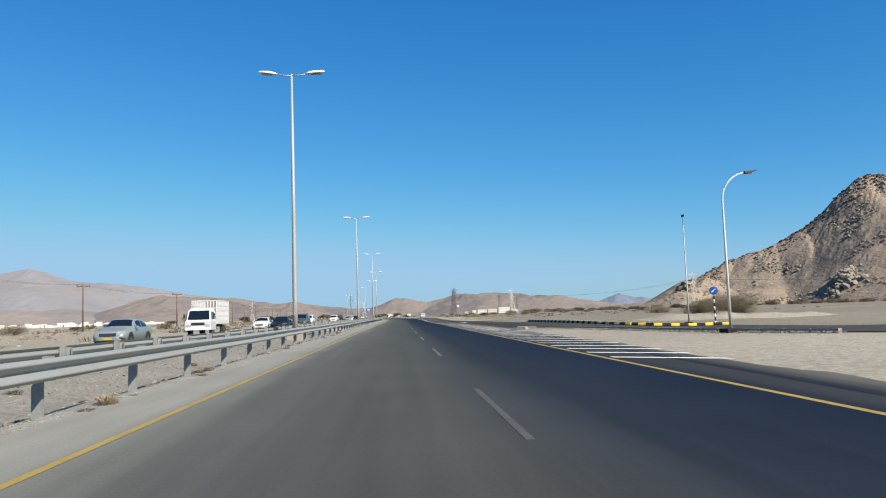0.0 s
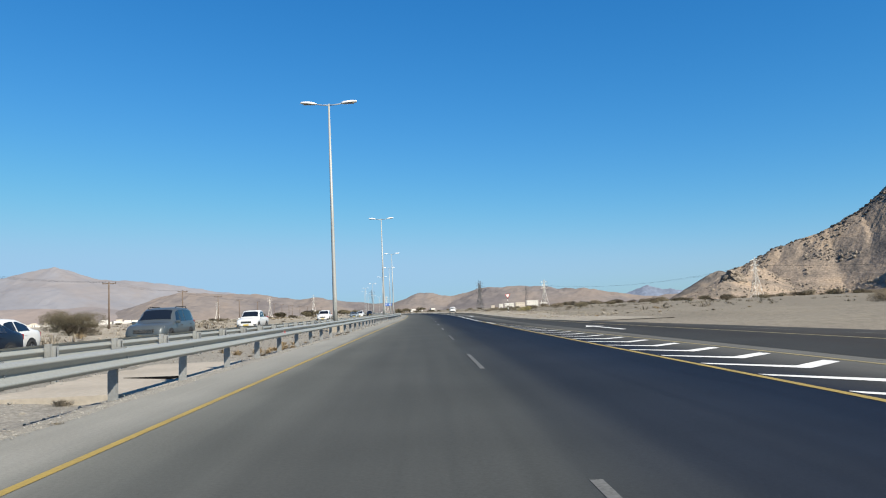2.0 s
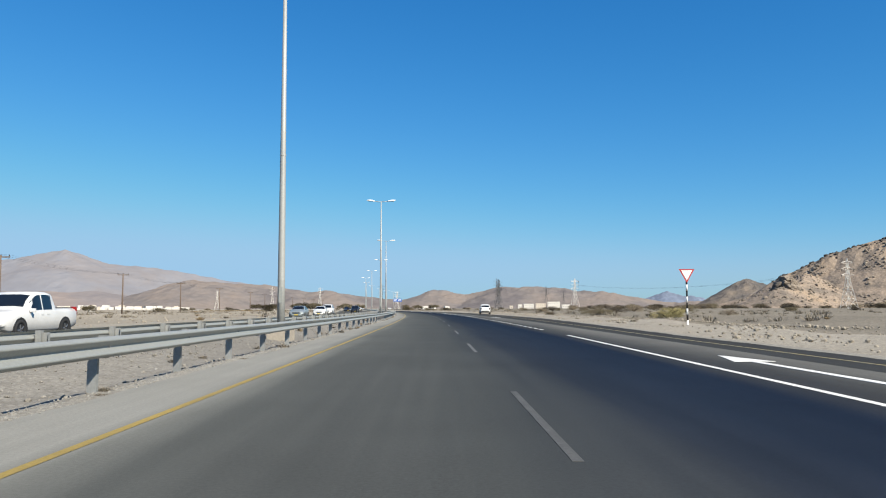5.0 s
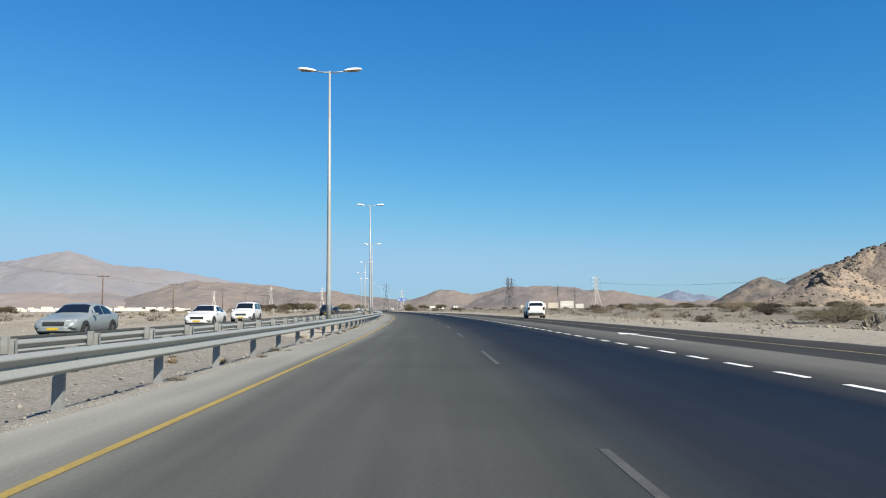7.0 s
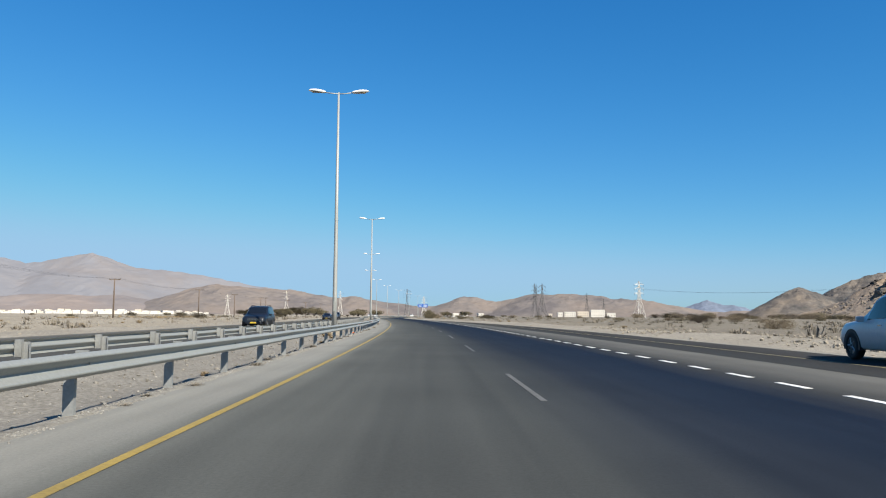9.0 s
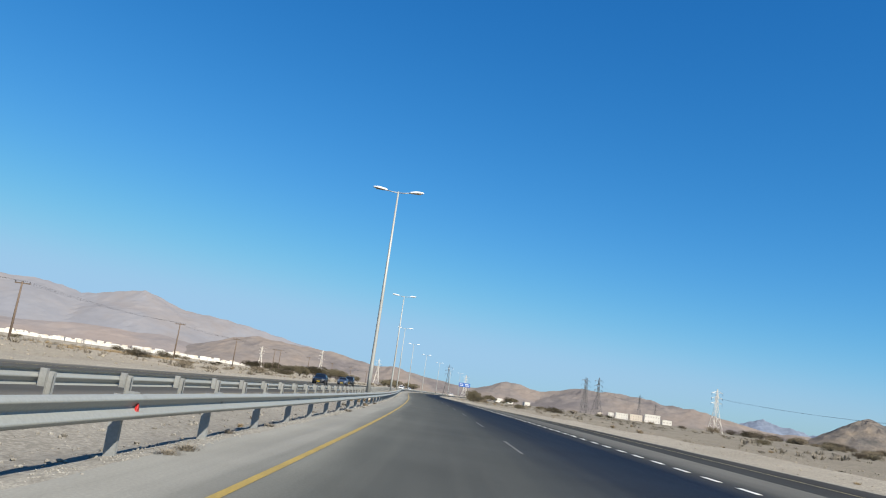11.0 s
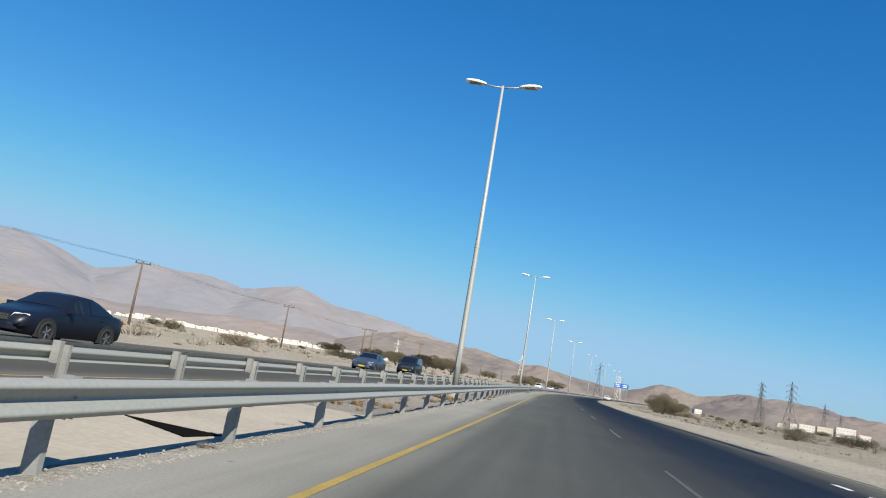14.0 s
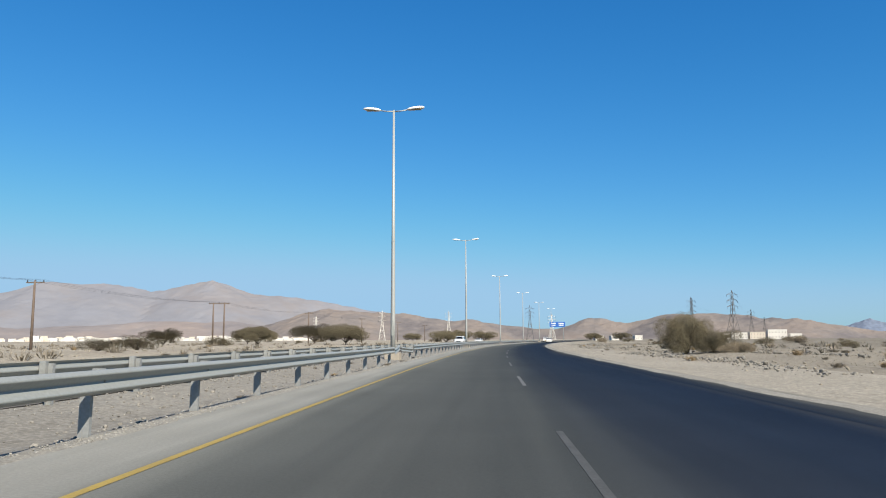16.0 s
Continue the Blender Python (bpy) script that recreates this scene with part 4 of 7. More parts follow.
# pale gravel verges beside the two carriageways
def verge_bed(inner, width, seed, label, start=-30):
    s = np.arange(start, 760, 1.5)
    rows_ = []
    wob = np.array([noise.noise((v * 0.04, seed, 0.0)) * 1.6 + noise.noise((v * 0.23, seed, 3.0)) * 0.5 for v in s])
    for q in np.linspace(0, 1, 9):
        d = inner(s) + q * (width + wob * np.sign(width))
        x, y = road(s, d)
        rows_.append(np.stack([x, y, ground_height(x, y) + 0.045 - 0.16 * (q == 1.0) - 0.04 * (q == 0.0)], -1))
    ob = new("verge", grid_mesh("verge", np.stack(rows_ if width < 0 else rows_[::-1], 1), M_VERGE))
    tagged(ob, label, "verge", "", "structure")


verge_bed(lambda s: np.interp(s, S_ROAD, RIGHT_EDGE) - 0.3, 6.5, 2.0, "pale stony gravel verge beside the right lane", 108)
verge_bed(lambda s: -15.8 + 0 * s, -6.0, 6.0, "pale stony gravel verge beyond the far carriageway")

scatter_rocks("median_gravel", median_spots(13000, 21), "pale gravel on the median between the guard rails", M_GRAVEL, 0.008, 0.032, 21)
scatter_rocks("edge_gravel", edge_spots(45000, 22, -0.06, 0.4, -0.22, 0.003), "loose grey gravel along the asphalt edge", M_GRAVEL, 0.005, 0.017, 22)
scatter_rocks("median_clods", median_spots(10000, 26), "dull grey brown clods of soil on the median", M_CLOD, 0.012, 0.055, 26)
scatter_rocks("verge_stones", [(x, y, z + 0.03) for x, y, z in verge_spots(15000, 23, (9.5, 29), (118, 620), 0.0)], "tan stones heaped along the sandy verge", M_STONE, 0.01, 0.065, 23)
def rubble_rows(count, seed, s_rng=(125, 330), rows_at=(2.6, 5.4, 8.2)):
    """Stones pushed into uneven rows some metres off the asphalt."""
    rg = random.Random(seed)
    out = []
    while len(out) < count:
        s = rg.uniform(*s_rng)
        d = float(np.interp(s, S_ROAD, RIGHT_EDGE)) + rg.choice(rows_at) + rg.gauss(0, 0.75) + 0.9 * noise.noise((s * 0.05, 3.0, seed))
        if noise.noise((s * 0.11, d * 0.25, seed)) + 0.4 * noise.noise((s * 0.6, d, seed)) > 0.02:
            x, y = (float(v) for v in road(s, d))
            out.append((x, y, ground_z(x, y) + 0.05))
    return out


scatter_rocks("verge_rubble", rubble_rows(4200, 27), "rows of pale broken rubble pushed aside along the verge", M_STONE, 0.025, 0.13, 27)
scatter_rocks("verge_rubble", rubble_rows(5000, 28, (484, 640), (5.0, 8.5, 12.5, 17.0, 23.0)), "broken rows of grey rubble on the plain inside the bend", M_CLOD, 0.03, 0.15, 28)
rg = random.Random(24)
KERB_BACK = [(10.3, 45.6), (11.3, 45.2), (12.3, 42.5), (13.3, 38.5), (14.2, 33.5), (15.6, 28.0), (17.8, 24.0)]
heap = []
for _ in range(3600):
    k = rg.randrange(1, len(KERB_BACK) - 1)
    t = rg.random()
    p, q = KERB_BACK[k], KERB_BACK[k + 1]
    off = abs(rg.gauss(0, 0.55)) + 0.12
    heap.append((p[0] + (q[0] - p[0]) * t - off, p[1] + (q[1] - p[1]) * t - off * 0.3, 0.06 + max(0.0, 0.06 - 0.07 * off)))
scatter_rocks("island_stones", heap, "pale rubble heaped along the kerb of the traffic island", M_STONE, 0.007, 0.034, 24)
scatter_rocks("desert_stones", verge_spots(7500, 25, (-60, -16.6), (20, 600), 0.0), "scattered stones on the desert plain", M_STONE, 0.03, 0.16, 25)


# ------------------------------------------------------------------ guard rails
WAVE = [(-0.138, 0.02), (-0.13, 0.034), (-0.105, 0.073), (-0.089, 0.083), (-0.074, 0.077), (-0.02, 0.012), (0, 0.003), (0.02, 0.012), (0.074, 0.077), (0.089, 0.083), (0.105, 0.073), (0.13, 0.034), (0.138, 0.02)]
PITCH = 3.27


def beam_mesh(length):
    """A corrugated rail along y, its waves towards +x, open at its ends."""
    bm = bmesh.new()
    outline = [(u, z) for z, u in WAVE] + [(u - 0.006, z) for z, u in reversed(WAVE)]
    q = [bm.verts.new((u, -0.012, z)) for u, z in outline]
    w = [bm.verts.new((u, length + 0.012, z)) for u, z in outline]
    for k in range(len(q)):
        bm.faces.new((q[k], q[(k + 1) % len(q)], w[(k + 1) % len(q)], w[k]))
    return mesh_of("beam", bm, M_GALV, True)


def post_mesh(height):
    """A channel section post, open to one side."""
    bm = bmesh.new()
    w, h, t = 0.065, 0.03, 0.007
    prism(bm, [(-w, -h), (w, -h), (w, h), (w - t, h), (w - t, -h + t), (-w + t, -h + t), (-w + t, h), (-w, h)], 2, -0.55, height)
    return mesh_of("post", bm, M_GALV_POST)


def block_mesh():
    bm = bmesh.new()
    w, h, t = 0.06, 0.042, 0.006
    prism(bm, [(-w, -h), (w, -h), (w, -h + t), (-w + t, -h + t), (-w + t, h - t), (w, h - t), (w, h), (-w, h)], 2, -0.15, 0.15)
    return mesh_of("spacer_block", bm, M_GALV_POST)


def bolt_mesh():
    bm = bmesh.new()
    tube(bm, [(0, 0, 0), (0.018, 0, 0)], [0.015, 0.01], 8)
    return mesh_of("bolt", bm, M_GALV_POST)


BEAM, POST, BLOCK, BOLT = beam_mesh(PITCH), post_mesh(0.71), block_mesh(), bolt_mesh()
bm = bmesh.new()
prism(bm, [(-0.05, -0.055), (0.05, -0.055), (0, 0.055)], 0, 0, 0.03)
REFLECTOR = mesh_of("reflector", bm, M_RED, False, 0.004)

def NEAR_Z(s):
    """Height of the near rail's beam, which follows the settled posts."""
    return float(np.interp(s, [0, 30, 84, 112, 135, 190, 216, 250, 320, 340, 385, 415, 450, 475, 520], [0.59, 0.595, 0.615, 0.633, 0.632, 0.57, 0.545, 0.535, 0.49, 0.485, 0.45, 0.475, 0.56, 0.636, 0.61]))


def FAR_Z(s):
    return float(np.interp(s, [0, 50, 80, 225, 310, 385, 435, 485, 560], [0.526, 0.535, 0.6, 0.517, 0.474, 0.44, 0.51, 0.61, 0.58]))


def guard_rail(stations, place, side, label, level):
    """stations: where posts stand along the road; side +1: the rail faces right, -1: the other way."""
    rail = thing("guard_rail", label, "guard rail", "median guard rails")
    rg = random.Random(int(stations[0] * 7) + side)
    spots = []
    for s in stations:
        dz = rg.uniform(-0.006, 0.006) + level(s)
        d = float(place(s)) + rg.uniform(-0.01, 0.01)
        flip = 0.0 if side > 0 else math.pi
        bent = 0.26 if side > 0 and abs(s - 139.4) < 1.0 else 0.0      # one post was knocked over
        post = sub("post", POST, on_road(s + bent * 0.6, d, dz - 0.6, flip) @ Matrix.Rotation(rg.uniform(-0.02, 0.02), 4, "Y") @ Matrix.Rotation(bent, 4, "X"), rail)
        sub("spacer_block", BLOCK, Matrix.Translation((0.13, 0, 0.6)), post)
        x, y = road(s, d + side * 0.2)
        spots.append(Vector((float(x), float(y), dz)))
    for p, q in zip(spots, spots[1:]):
        if side < 0:
            p, q = q, p
        v = q - p
        turn = Vector((0, 1, 0)).rotation_difference(Vector((v.x, v.y, 0)).normalized()) if side > 0 else Matrix.Rotation(math.atan2(-v.x, v.y), 3, "Z").to_quaternion()
        m = Matrix.Translation(p) @ turn.to_matrix().to_4x4() @ Matrix.Rotation(math.atan2(v.z, math.hypot(v.x, v.y)), 4, "X") @ Matrix.Diagonal((1, v.length / PITCH, 1, 1))
        seg = sub("beam", BEAM, m, rail)
        if side > 0:
            sub("bolt", BOLT, Matrix.Translation((0.004, 0.0, 0.0)), seg)
    return rail


POST_K = [-9, 0, 9, 14, 23, 33, 63, 72, 94, 99, 112, 121, 130, 134, 139, 144, 160]
POST_S = [-19.6, 9.6, 39.05, 55.1, 83.9, 116.3, 215.3, 243.95, 316.0, 332.2, 374.8, 403.4, 432.4, 445.5, 461.7, 477.7, 529.0]
near_rail = guard_rail([float(np.interp(k, POST_K, POST_S)) for k in range(-9, 153)], VERGE, 1, "galvanised corrugated steel guard rail on channel posts beside the yellow line", NEAR_Z)
FAR_K = [-6, 5, 37, 68, 103, 116, 125, 148, 230]
FAR_S = [-18.2, 17.4, 120.75, 222.95, 336.3, 378.8, 407.6, 482.0, 747.5]
guard_rail([float(np.interp(k, FAR_K, FAR_S)) for k in range(-6, 230)], lambda s: -4.65, -1, "galvanised steel guard rail with channel posts facing the far carriageway", FAR_Z)
next_rail = guard_rail([514 + 3.25 * k for k in range(75)], lambda s: -1.95, 1, "galvanised corrugated steel guard rail continuing round the bend", NEAR_Z)

# the bent end of the near rail, and the start of the next
for s, d, dz, yaw, parent in ((503.4, -1.42, -0.08, 0.06, near_rail), (510.7, -2.05, -0.06, -0.07, next_rail)):
    sub("beam", BEAM, on_road(s, d, 0.61 + dz, yaw) @ Matrix.Rotation(0.05 if dz < -0.07 else -0.03, 4, "X"), parent, "bent dented end section")

for s in (45.7, 83.7, 312.7, 332.1, 389.5, 409.8, 448.9, 468.4):
    ob = sub("reflector", REFLECTOR, on_road(s, float(VERGE(s)) + 0.215, NEAR_Z(s) - 0.01), near_rail, "red triangular reflector")


# ------------------------------------------------------------------ street lamps of the median
def lamp_post(m, worn=False):
    lamp = thing("street_lamp", "tall grey steel lamp with two arms on a " + ("crumbling" if worn else "square") + " concrete footing", "street lamp", "median street lamps", m)
    bm = bmesh.new()
    tube(bm, [(0, 0, 0.3), (0, 0, 2.3), (0, 0, 7.4), (0, 0, 16.0)], [0.155, 0.146, 0.117, 0.064], 16)
    pole = part("pole", bm, M_POLE, lamp, "", True)
    bm = bmesh.new()
    tube(bm, [(0, 0, 2.22), (0, 0, 2.27)], [0.155, 0.155], 16)
    part("collar", bm, M_POLE, pole)
    bm = bmesh.new()
    tube(bm, [(0, 0, 7.33), (0, 0, 7.42)], [0.126, 0.123], 16)
    part("collar", bm, M_POLE, pole)
    bm = bmesh.new()
    box(bm, (0.0, -0.15, 1.65), (0.14, 0.014, 0.62))
    part("access_door", bm, M_GALV, pole, "flat access cover", False, 0.002)
    bm = bmesh.new()
    box(bm, (0, 0, 0.31), (0.5, 0.5, 0.03))
    for a, b in ((-1, -1), (1, -1), (1, 1), (-1, 1)):
        tube(bm, [(a * 0.2, b * 0.2, 0.31), (a * 0.2, b * 0.2, 0.4)], 0.022, 6)
    part("base_plate", bm, M_GALV_POST, lamp)
    bm = bmesh.new()
    if worn:
        tube(bm, [(0, 0, -0.5), (0, 0, -0.2), (0, 0, 0.1), (0, 0, 0.3)], [0.34, 0.31, 0.25, 0.23], 14)
        for v in bm.verts:
            v.co += Vector((noise.noise(v.co * 3.0), noise.noise(v.co * 3.0 + Vector((7, 0, 0))), 0)) * 0.07
    else:
        box(bm, (0, 0, -0.1), (0.95, 0.95, 0.8))
    part("footing", bm, M_CONCRETE, lamp, "rough concrete footing", False, 0.03)
    for sgn in (-1, 1):
        bm = bmesh.new()
        tube(bm, [(0, 0, 15.91), (sgn * 0.45, 0, 15.93), (sgn * 0.96, 0, 16.01)], [0.045, 0.038, 0.036], 8)
        part("arm", bm, M_POLE, lamp, "", True)
        bm = bmesh.new()
        rings = []
        for u, w, hh in ((0.87, 0.08, 0.065), (1.02, 0.165, 0.115), (1.34, 0.23, 0.15), (1.66, 0.215, 0.14), (1.91, 0.15, 0.1), (2.01, 0.065, 0.05)):
            rings.append([bm.verts.new((sgn * u, w * math.cos(t), 16.01 + (u - 0.9) * 0.1 + hh * max(math.sin(t), -0.35))) for t in [2 * math.pi * i / 12 for i in range(12)]])
        for q, w in zip(rings, rings[1:]):
            for i in range(12):
                bm.faces.new((q[i], w[i], w[(i + 1) % 12], q[(i + 1) % 12]))
        bm.faces.new(rings[0])
        bm.faces.new(rings[-1])
        head = part("lamp_head", bm, M_LAMP_HEAD, lamp, "white elongated lamp head", True)
        bm = bmesh.new()
        box(bm, (sgn * 1.46, 0, 16.01), (0.66, 0.28, 0.04))
        part("lens", bm, M_LAMP_GLASS, head, "amber lens", False, 0.01)
    return lamp


lamp = lamp_post(on_road(44.9, -3.33))
LAMPS = ((-22, -3.33), (112.3, -3.33), (179.3, -3.33), (252.6, -3.33), (314.0, -3.2), (516.2, -3.3), (580.8, -3.3), (647, -3.3), (713, -3.3), (779, -3.3), (845, -3.3))
for s, d in LAMPS:
    copy_thing(lamp, on_road(s, d))
worn_lamp = lamp_post(on_road(448.1, -2.98), True)
copy_thing(worn_lamp, on_road(380.4, -2.85))


# ------------------------------------------------------------------ the junction on the right
def hooked_lamp(m, height, reach):
    lamp = thing("hooked_street_lamp", "slender white street lamp with a curved neck and dark head", "street lamp", "hooked lamps at the junction", m)
    bm = bmesh.new()
    box(bm, (0, 0, 0.08), (0.62, 0.62, 0.34))
    part("footing", bm, M_BLACK_PAINT, lamp, "black painted footing", False, 0.02)
    pts = [(0, 0, 0.2), (0, 0, height * 0.5), (0, 0, height - 1.1)]
    rad = [0.058, 0.045, 0.034]
    for k in range(1, 8):
        a = k / 7 * math.pi * 0.44
        pts.append((1.1 * (1 - math.cos(a)), 0, height - 1.1 + 1.1 * math.sin(a)))
        rad.append(0.034 - 0.0008 * k)
    pts.append((pts[-1][0] + reach, 0, pts[-1][2] + reach * 0.2))
    rad.append(0.027)
    bm = bmesh.new()
    tube(bm, pts, rad, 12)
    part("pole", bm, M_HOOKED, lamp, "white painted pole", True)
    ex, ez = pts[-1][0], pts[-1][2]
    bm = bmesh.new()
    prism(bm, [(ex - 0.05, ez - 0.04), (ex + 0.2, ez - 0.04), (ex + 0.48, ez + 0.07), (ex + 0.47, ez + 0.09), (ex + 0.2, ez + 0.06), (ex - 0.05, ez + 0.04)], 1, -0.11, 0.11)
    head = part("lamp_head", bm, M_TRIM, lamp, "dark flat lamp head", False, 0.01)
    bm = bmesh.new()
    box(bm, (ex + 0.2, 0, ez - 0.04), (0.2, 0.16, 0.02))
    part("lens", bm, M_LAMP_GLASS, head)
    return lamp


hooked_lamp(pose(15.3, 27.6, -0.02, 0, 0, 6), 6.2, 0.12)
hooked_lamp(pose(24.7, 55.3, -0.32, 0, 0, -112), 8.15, 0.12)


def striped_post(parent, height, r=0.045, bands=8, first=M_BLACK_PAINT, second=M_SIGN_WHITE):
    for k in range(bands):
        bm = bmesh.new()
        tube(bm, [(0, 0, -0.3 if k == 0 else k * height / bands), (0, 0, (k + 1) * height / bands)], r, 12)
        part("post_band", bm, first if k % 2 else second, parent, "", True)


def disc(bm, r, y0, y1, z, n=32):
    prism(bm, [(r * math.cos(2 * math.pi * k / n), z + r * math.sin(2 * math.pi * k / n)) for k in range(n)], 1, y0, y1)


def keep_left_sign(m):
    sign = thing("keep_left_sign", "round blue sign with white arrow on a banded post", "road sign", "", m)
    striped_post(sign, 1.75)
    bm = bmesh.new()
    disc(bm, 0.25, -0.06, -0.045, 2.05)
    face = part("sign_face", bm, M_BLUE_SIGN, sign, "round blue face")
    bm = bmesh.new()
    disc(bm, 0.262, -0.044, -0.035, 2.05)
    part("backing", bm, M_SIGN_WHITE, sign)
    bm = bmesh.new()
    prism(bm, [(0.17, 0.12), (0.12, 0.17), (-0.07, 0.0), (-0.12, 0.05), (-0.19, -0.16), (0.02, -0.09), (-0.03, -0.045)], 1, -0.066, -0.062)
    for v in bm.verts:
        v.co.x, v.co.z = v.co.x * 0.78, v.co.z * 0.78 + 2.05
    part("arrow", bm, M_SIGN_WHITE, face)


keep_left_sign(pose(26.7, 55.2, -0.32, 0, 0, -24) @ Matrix.Scale(1.24, 4))


def triangle_sign(m, point_up, height, label, small=False):
    sign = thing("triangle_sign", label, "road sign", "", m)
    striped_post(sign, height, 0.045, 8, M_BLACK_PAINT, M_SIGN_WHITE)
    size = 0.82
    k = 1 if point_up else -1
    def tri(r):
        return [(r * math.cos(a), height + 0.25 + k * r * math.sin(a)) for a in (math.pi / 2, math.pi * 7 / 6, -math.pi / 6)]
    bm = bmesh.new()
    prism(bm, tri(0.56 * size), 1, -0.06, -0.045)
    part("border", bm, M_GALV if small else M_SIGN_RED, sign, "faded grey border" if small else "red border")
    bm = bmesh.new()
    prism(bm, tri(0.4 * size), 1, -0.066, -0.0605)
    part("sign_face", bm, M_SIGN_WHITE, sign)
    if point_up:
        bm = bmesh.new()
        box(bm, (0, -0.069, height + 0.24), (0.07, 0.004, 0.3))
        part("symbol", bm, M_TRIM, sign)


triangle_sign(on_road(194.0, 18.2, -0.05) @ Matrix.Scale(1.2, 4), False, 2.4, "white and red give way sign on a banded post")
triangle_sign(on_road(95.7, -20.6, -0.03, 0.1) @ Matrix.Scale(1.2, 4), True, 1.75, "faded white warning triangle on a black and white post", True)


# black and yellow kerb stones, each its own piece
def kerb_line():
    kerb = thing("kerb", "kerb of alternating black and yellow painted concrete blocks", "kerb", "", None, "structure")
    bm = bmesh.new()
    prism(bm, [(-0.15, -0.3), (0.15, -0.3), (0.15, 0.06), (0.07, 0.2), (-0.07, 0.2), (-0.15, 0.06)], 1, -0.3, 0.3)
    a = mesh_of("kerb_block", bm, M_KERB_YELLOW)
    bm = bmesh.new()
    prism(bm, [(-0.15, -0.3), (0.15, -0.3), (0.15, 0.06), (0.07, 0.2), (-0.07, 0.2), (-0.15, 0.06)], 1, -0.3, 0.3)
    b = mesh_of("kerb_block", bm, M_BLACK_PAINT)
    bm = bmesh.new()
    prism(bm, [(-0.15, -0.3), (0.15, -0.3), (0.15, 0.06), (0.07, 0.2), (-0.07, 0.2), (-0.15, 0.06)], 1, -0.3, 0.3)
    faded = mesh_of("kerb_block", bm, M_KERB_FADED)
    pts = [Vector((*p, 0)) for p in KERB_FRONT]
    k, left = 0, 0.3
    for p, q in zip(pts, pts[1:]):
        L = (q - p).length
        while left < L:
            c = p + (q - p) * (left / L)
            ang = math.atan2(-(q - p).x, (q - p).y)
            sub("kerb_block", b if k % 2 else a if c.y < 57.5 else faded, Matrix.Translation((c.x, c.y, float(DIP(np.float64(c.x), np.float64(c.y))))) @ Matrix.Rotation(ang + math.pi, 4, "Z"), kerb)
            k += 1
            left += 0.615
        left -= L


kerb_line()

# the sandy island's kerb: plain concrete with a nose
nose = thing("island_kerb", "broken dusty concrete kerb round the rubble-strewn traffic island", "kerb", "", None, "structure")
bm = bmesh.new()
prism(bm, [(-0.11, -0.25), (0.11, -0.25), (0.11, 0.17), (0.07, 0.21), (-0.11, 0.21)], 1, -0.48, 0.48)
nose_me = mesh_of("kerb_block", bm, M_KERB_GREY)
bm = bmesh.new()
prism(bm, [(-0.36, -0.2), (0.36, -0.2), (0.14, 0.2), (-0.34, 0.24)], 1, -0.3, 0.3)
sub("kerb_block", mesh_of("kerb_block", bm, M_KERB_GREY, False, 0.02), pose(10.3, 44.5, 0, 0, 0, -28), nose, "broken concrete nose block")
pts = [Vector((*p, 0)) for p in KERB_BACK]
left = 0.5
for p, q in zip(pts, pts[1:]):
    L = (q - p).length
    while left < L:
        c = p + (q - p) * (left / L)
        sub("kerb_block", nose_me, Matrix.Translation(c) @ Matrix.Rotation(math.atan2(-(q - p).x, (q - p).y) + math.pi, 4, "Z"), nose)
        left += 1.0
    left -= L
s_isl = np.arange(-40, 44.7, 0.5)
edge_l = np.interp(s_isl, [-40, 0, 13, 22, 34, 44.4], [8.3, 8.5, 9.0, 9.6, 9.9, 10.0]) + np.array([noise.noise((v * 0.4, 5.0, 0)) * 0.3 + noise.noise((v * 1.7, 8.0, 0)) * 0.12 for v in s_isl])
edge_r = np.interp(s_isl, [-40, -1, 8.0, 16.5, 22.5, 24.0, 28.0, 33.5, 38.5, 42.5, 44.6], [112, 92, 52, 30, 19.5, 17.8, 15.6, 14.2, 13.3, 12.3, 11.4])
P = []
for q, z in ((0, -0.004), (0.03, 0.012), (0.1, 0.03), (0.3, 0.05), (0.6, 0.06), (0.95, 0.05), (1, -0.05)):
    x, y = road(s_isl, edge_l + (np.minimum(edge_r, 200) - 0.12 - edge_l) * q)
    P.append(np.stack([x, y, z + 0 * x], -1))
ob = new("traffic_island", grid_mesh("traffic_island", np.stack(P[::-1], 1), M_VERGE))
tagged(ob, "dusty sand traffic island between the highway and the slip road", "island", "", "structure")


# a bank of tipped sand and rubble behind the painted kerb
bx, by = np.linspace(23.5, 46, 60), np.linspace(63.5, 76, 36)
X, Y = np.meshgrid(bx, by)
rise = np.interp(X, [23.5, 25.0, 26.5, 28.0, 35, 43, 46], [0, 0.3, 0.45, 0.9, 1.0, 0.6, 0]) * np.exp(-((Y - 69.5) / 2.3) ** 2)
lump = np.array([[noise.noise((x * 0.5, y * 0.5, 3.0)) * 0.25 + noise.noise((x * 1.6, y * 1.6, 5.0)) * 0.1 for x in bx] for y in by])
Z = ground_height(X, Y) - 0.2 + 0.72 * rise * (1 + 1.4 * lump)
ob = new("sand_bank", grid_mesh("sand_bank", np.stack([X, Y, Z], -1)[::-1], M_VERGE))
tagged(ob, "low bank of tipped pale sand behind the painted kerb", "sand bank", "", "structure")
rg = random.Random(29)
spots = []
for _ in range(900):
    y = rg.uniform(57, 84)
    x = float(np.interp(y, [56.0, 58.4, 60.8, 64.5, 72.0, 81.6], [21.3, 19.9, 19.2, 18.6, 17.8, 17.1])) + 0.6 + abs(rg.gauss(0, 2.4))
    if noise.noise((x * 0.3, y * 0.25, 1.0)) > -0.1:
        spots.append((x, y, float(ground_height(np.array(x), np.array(y)))))
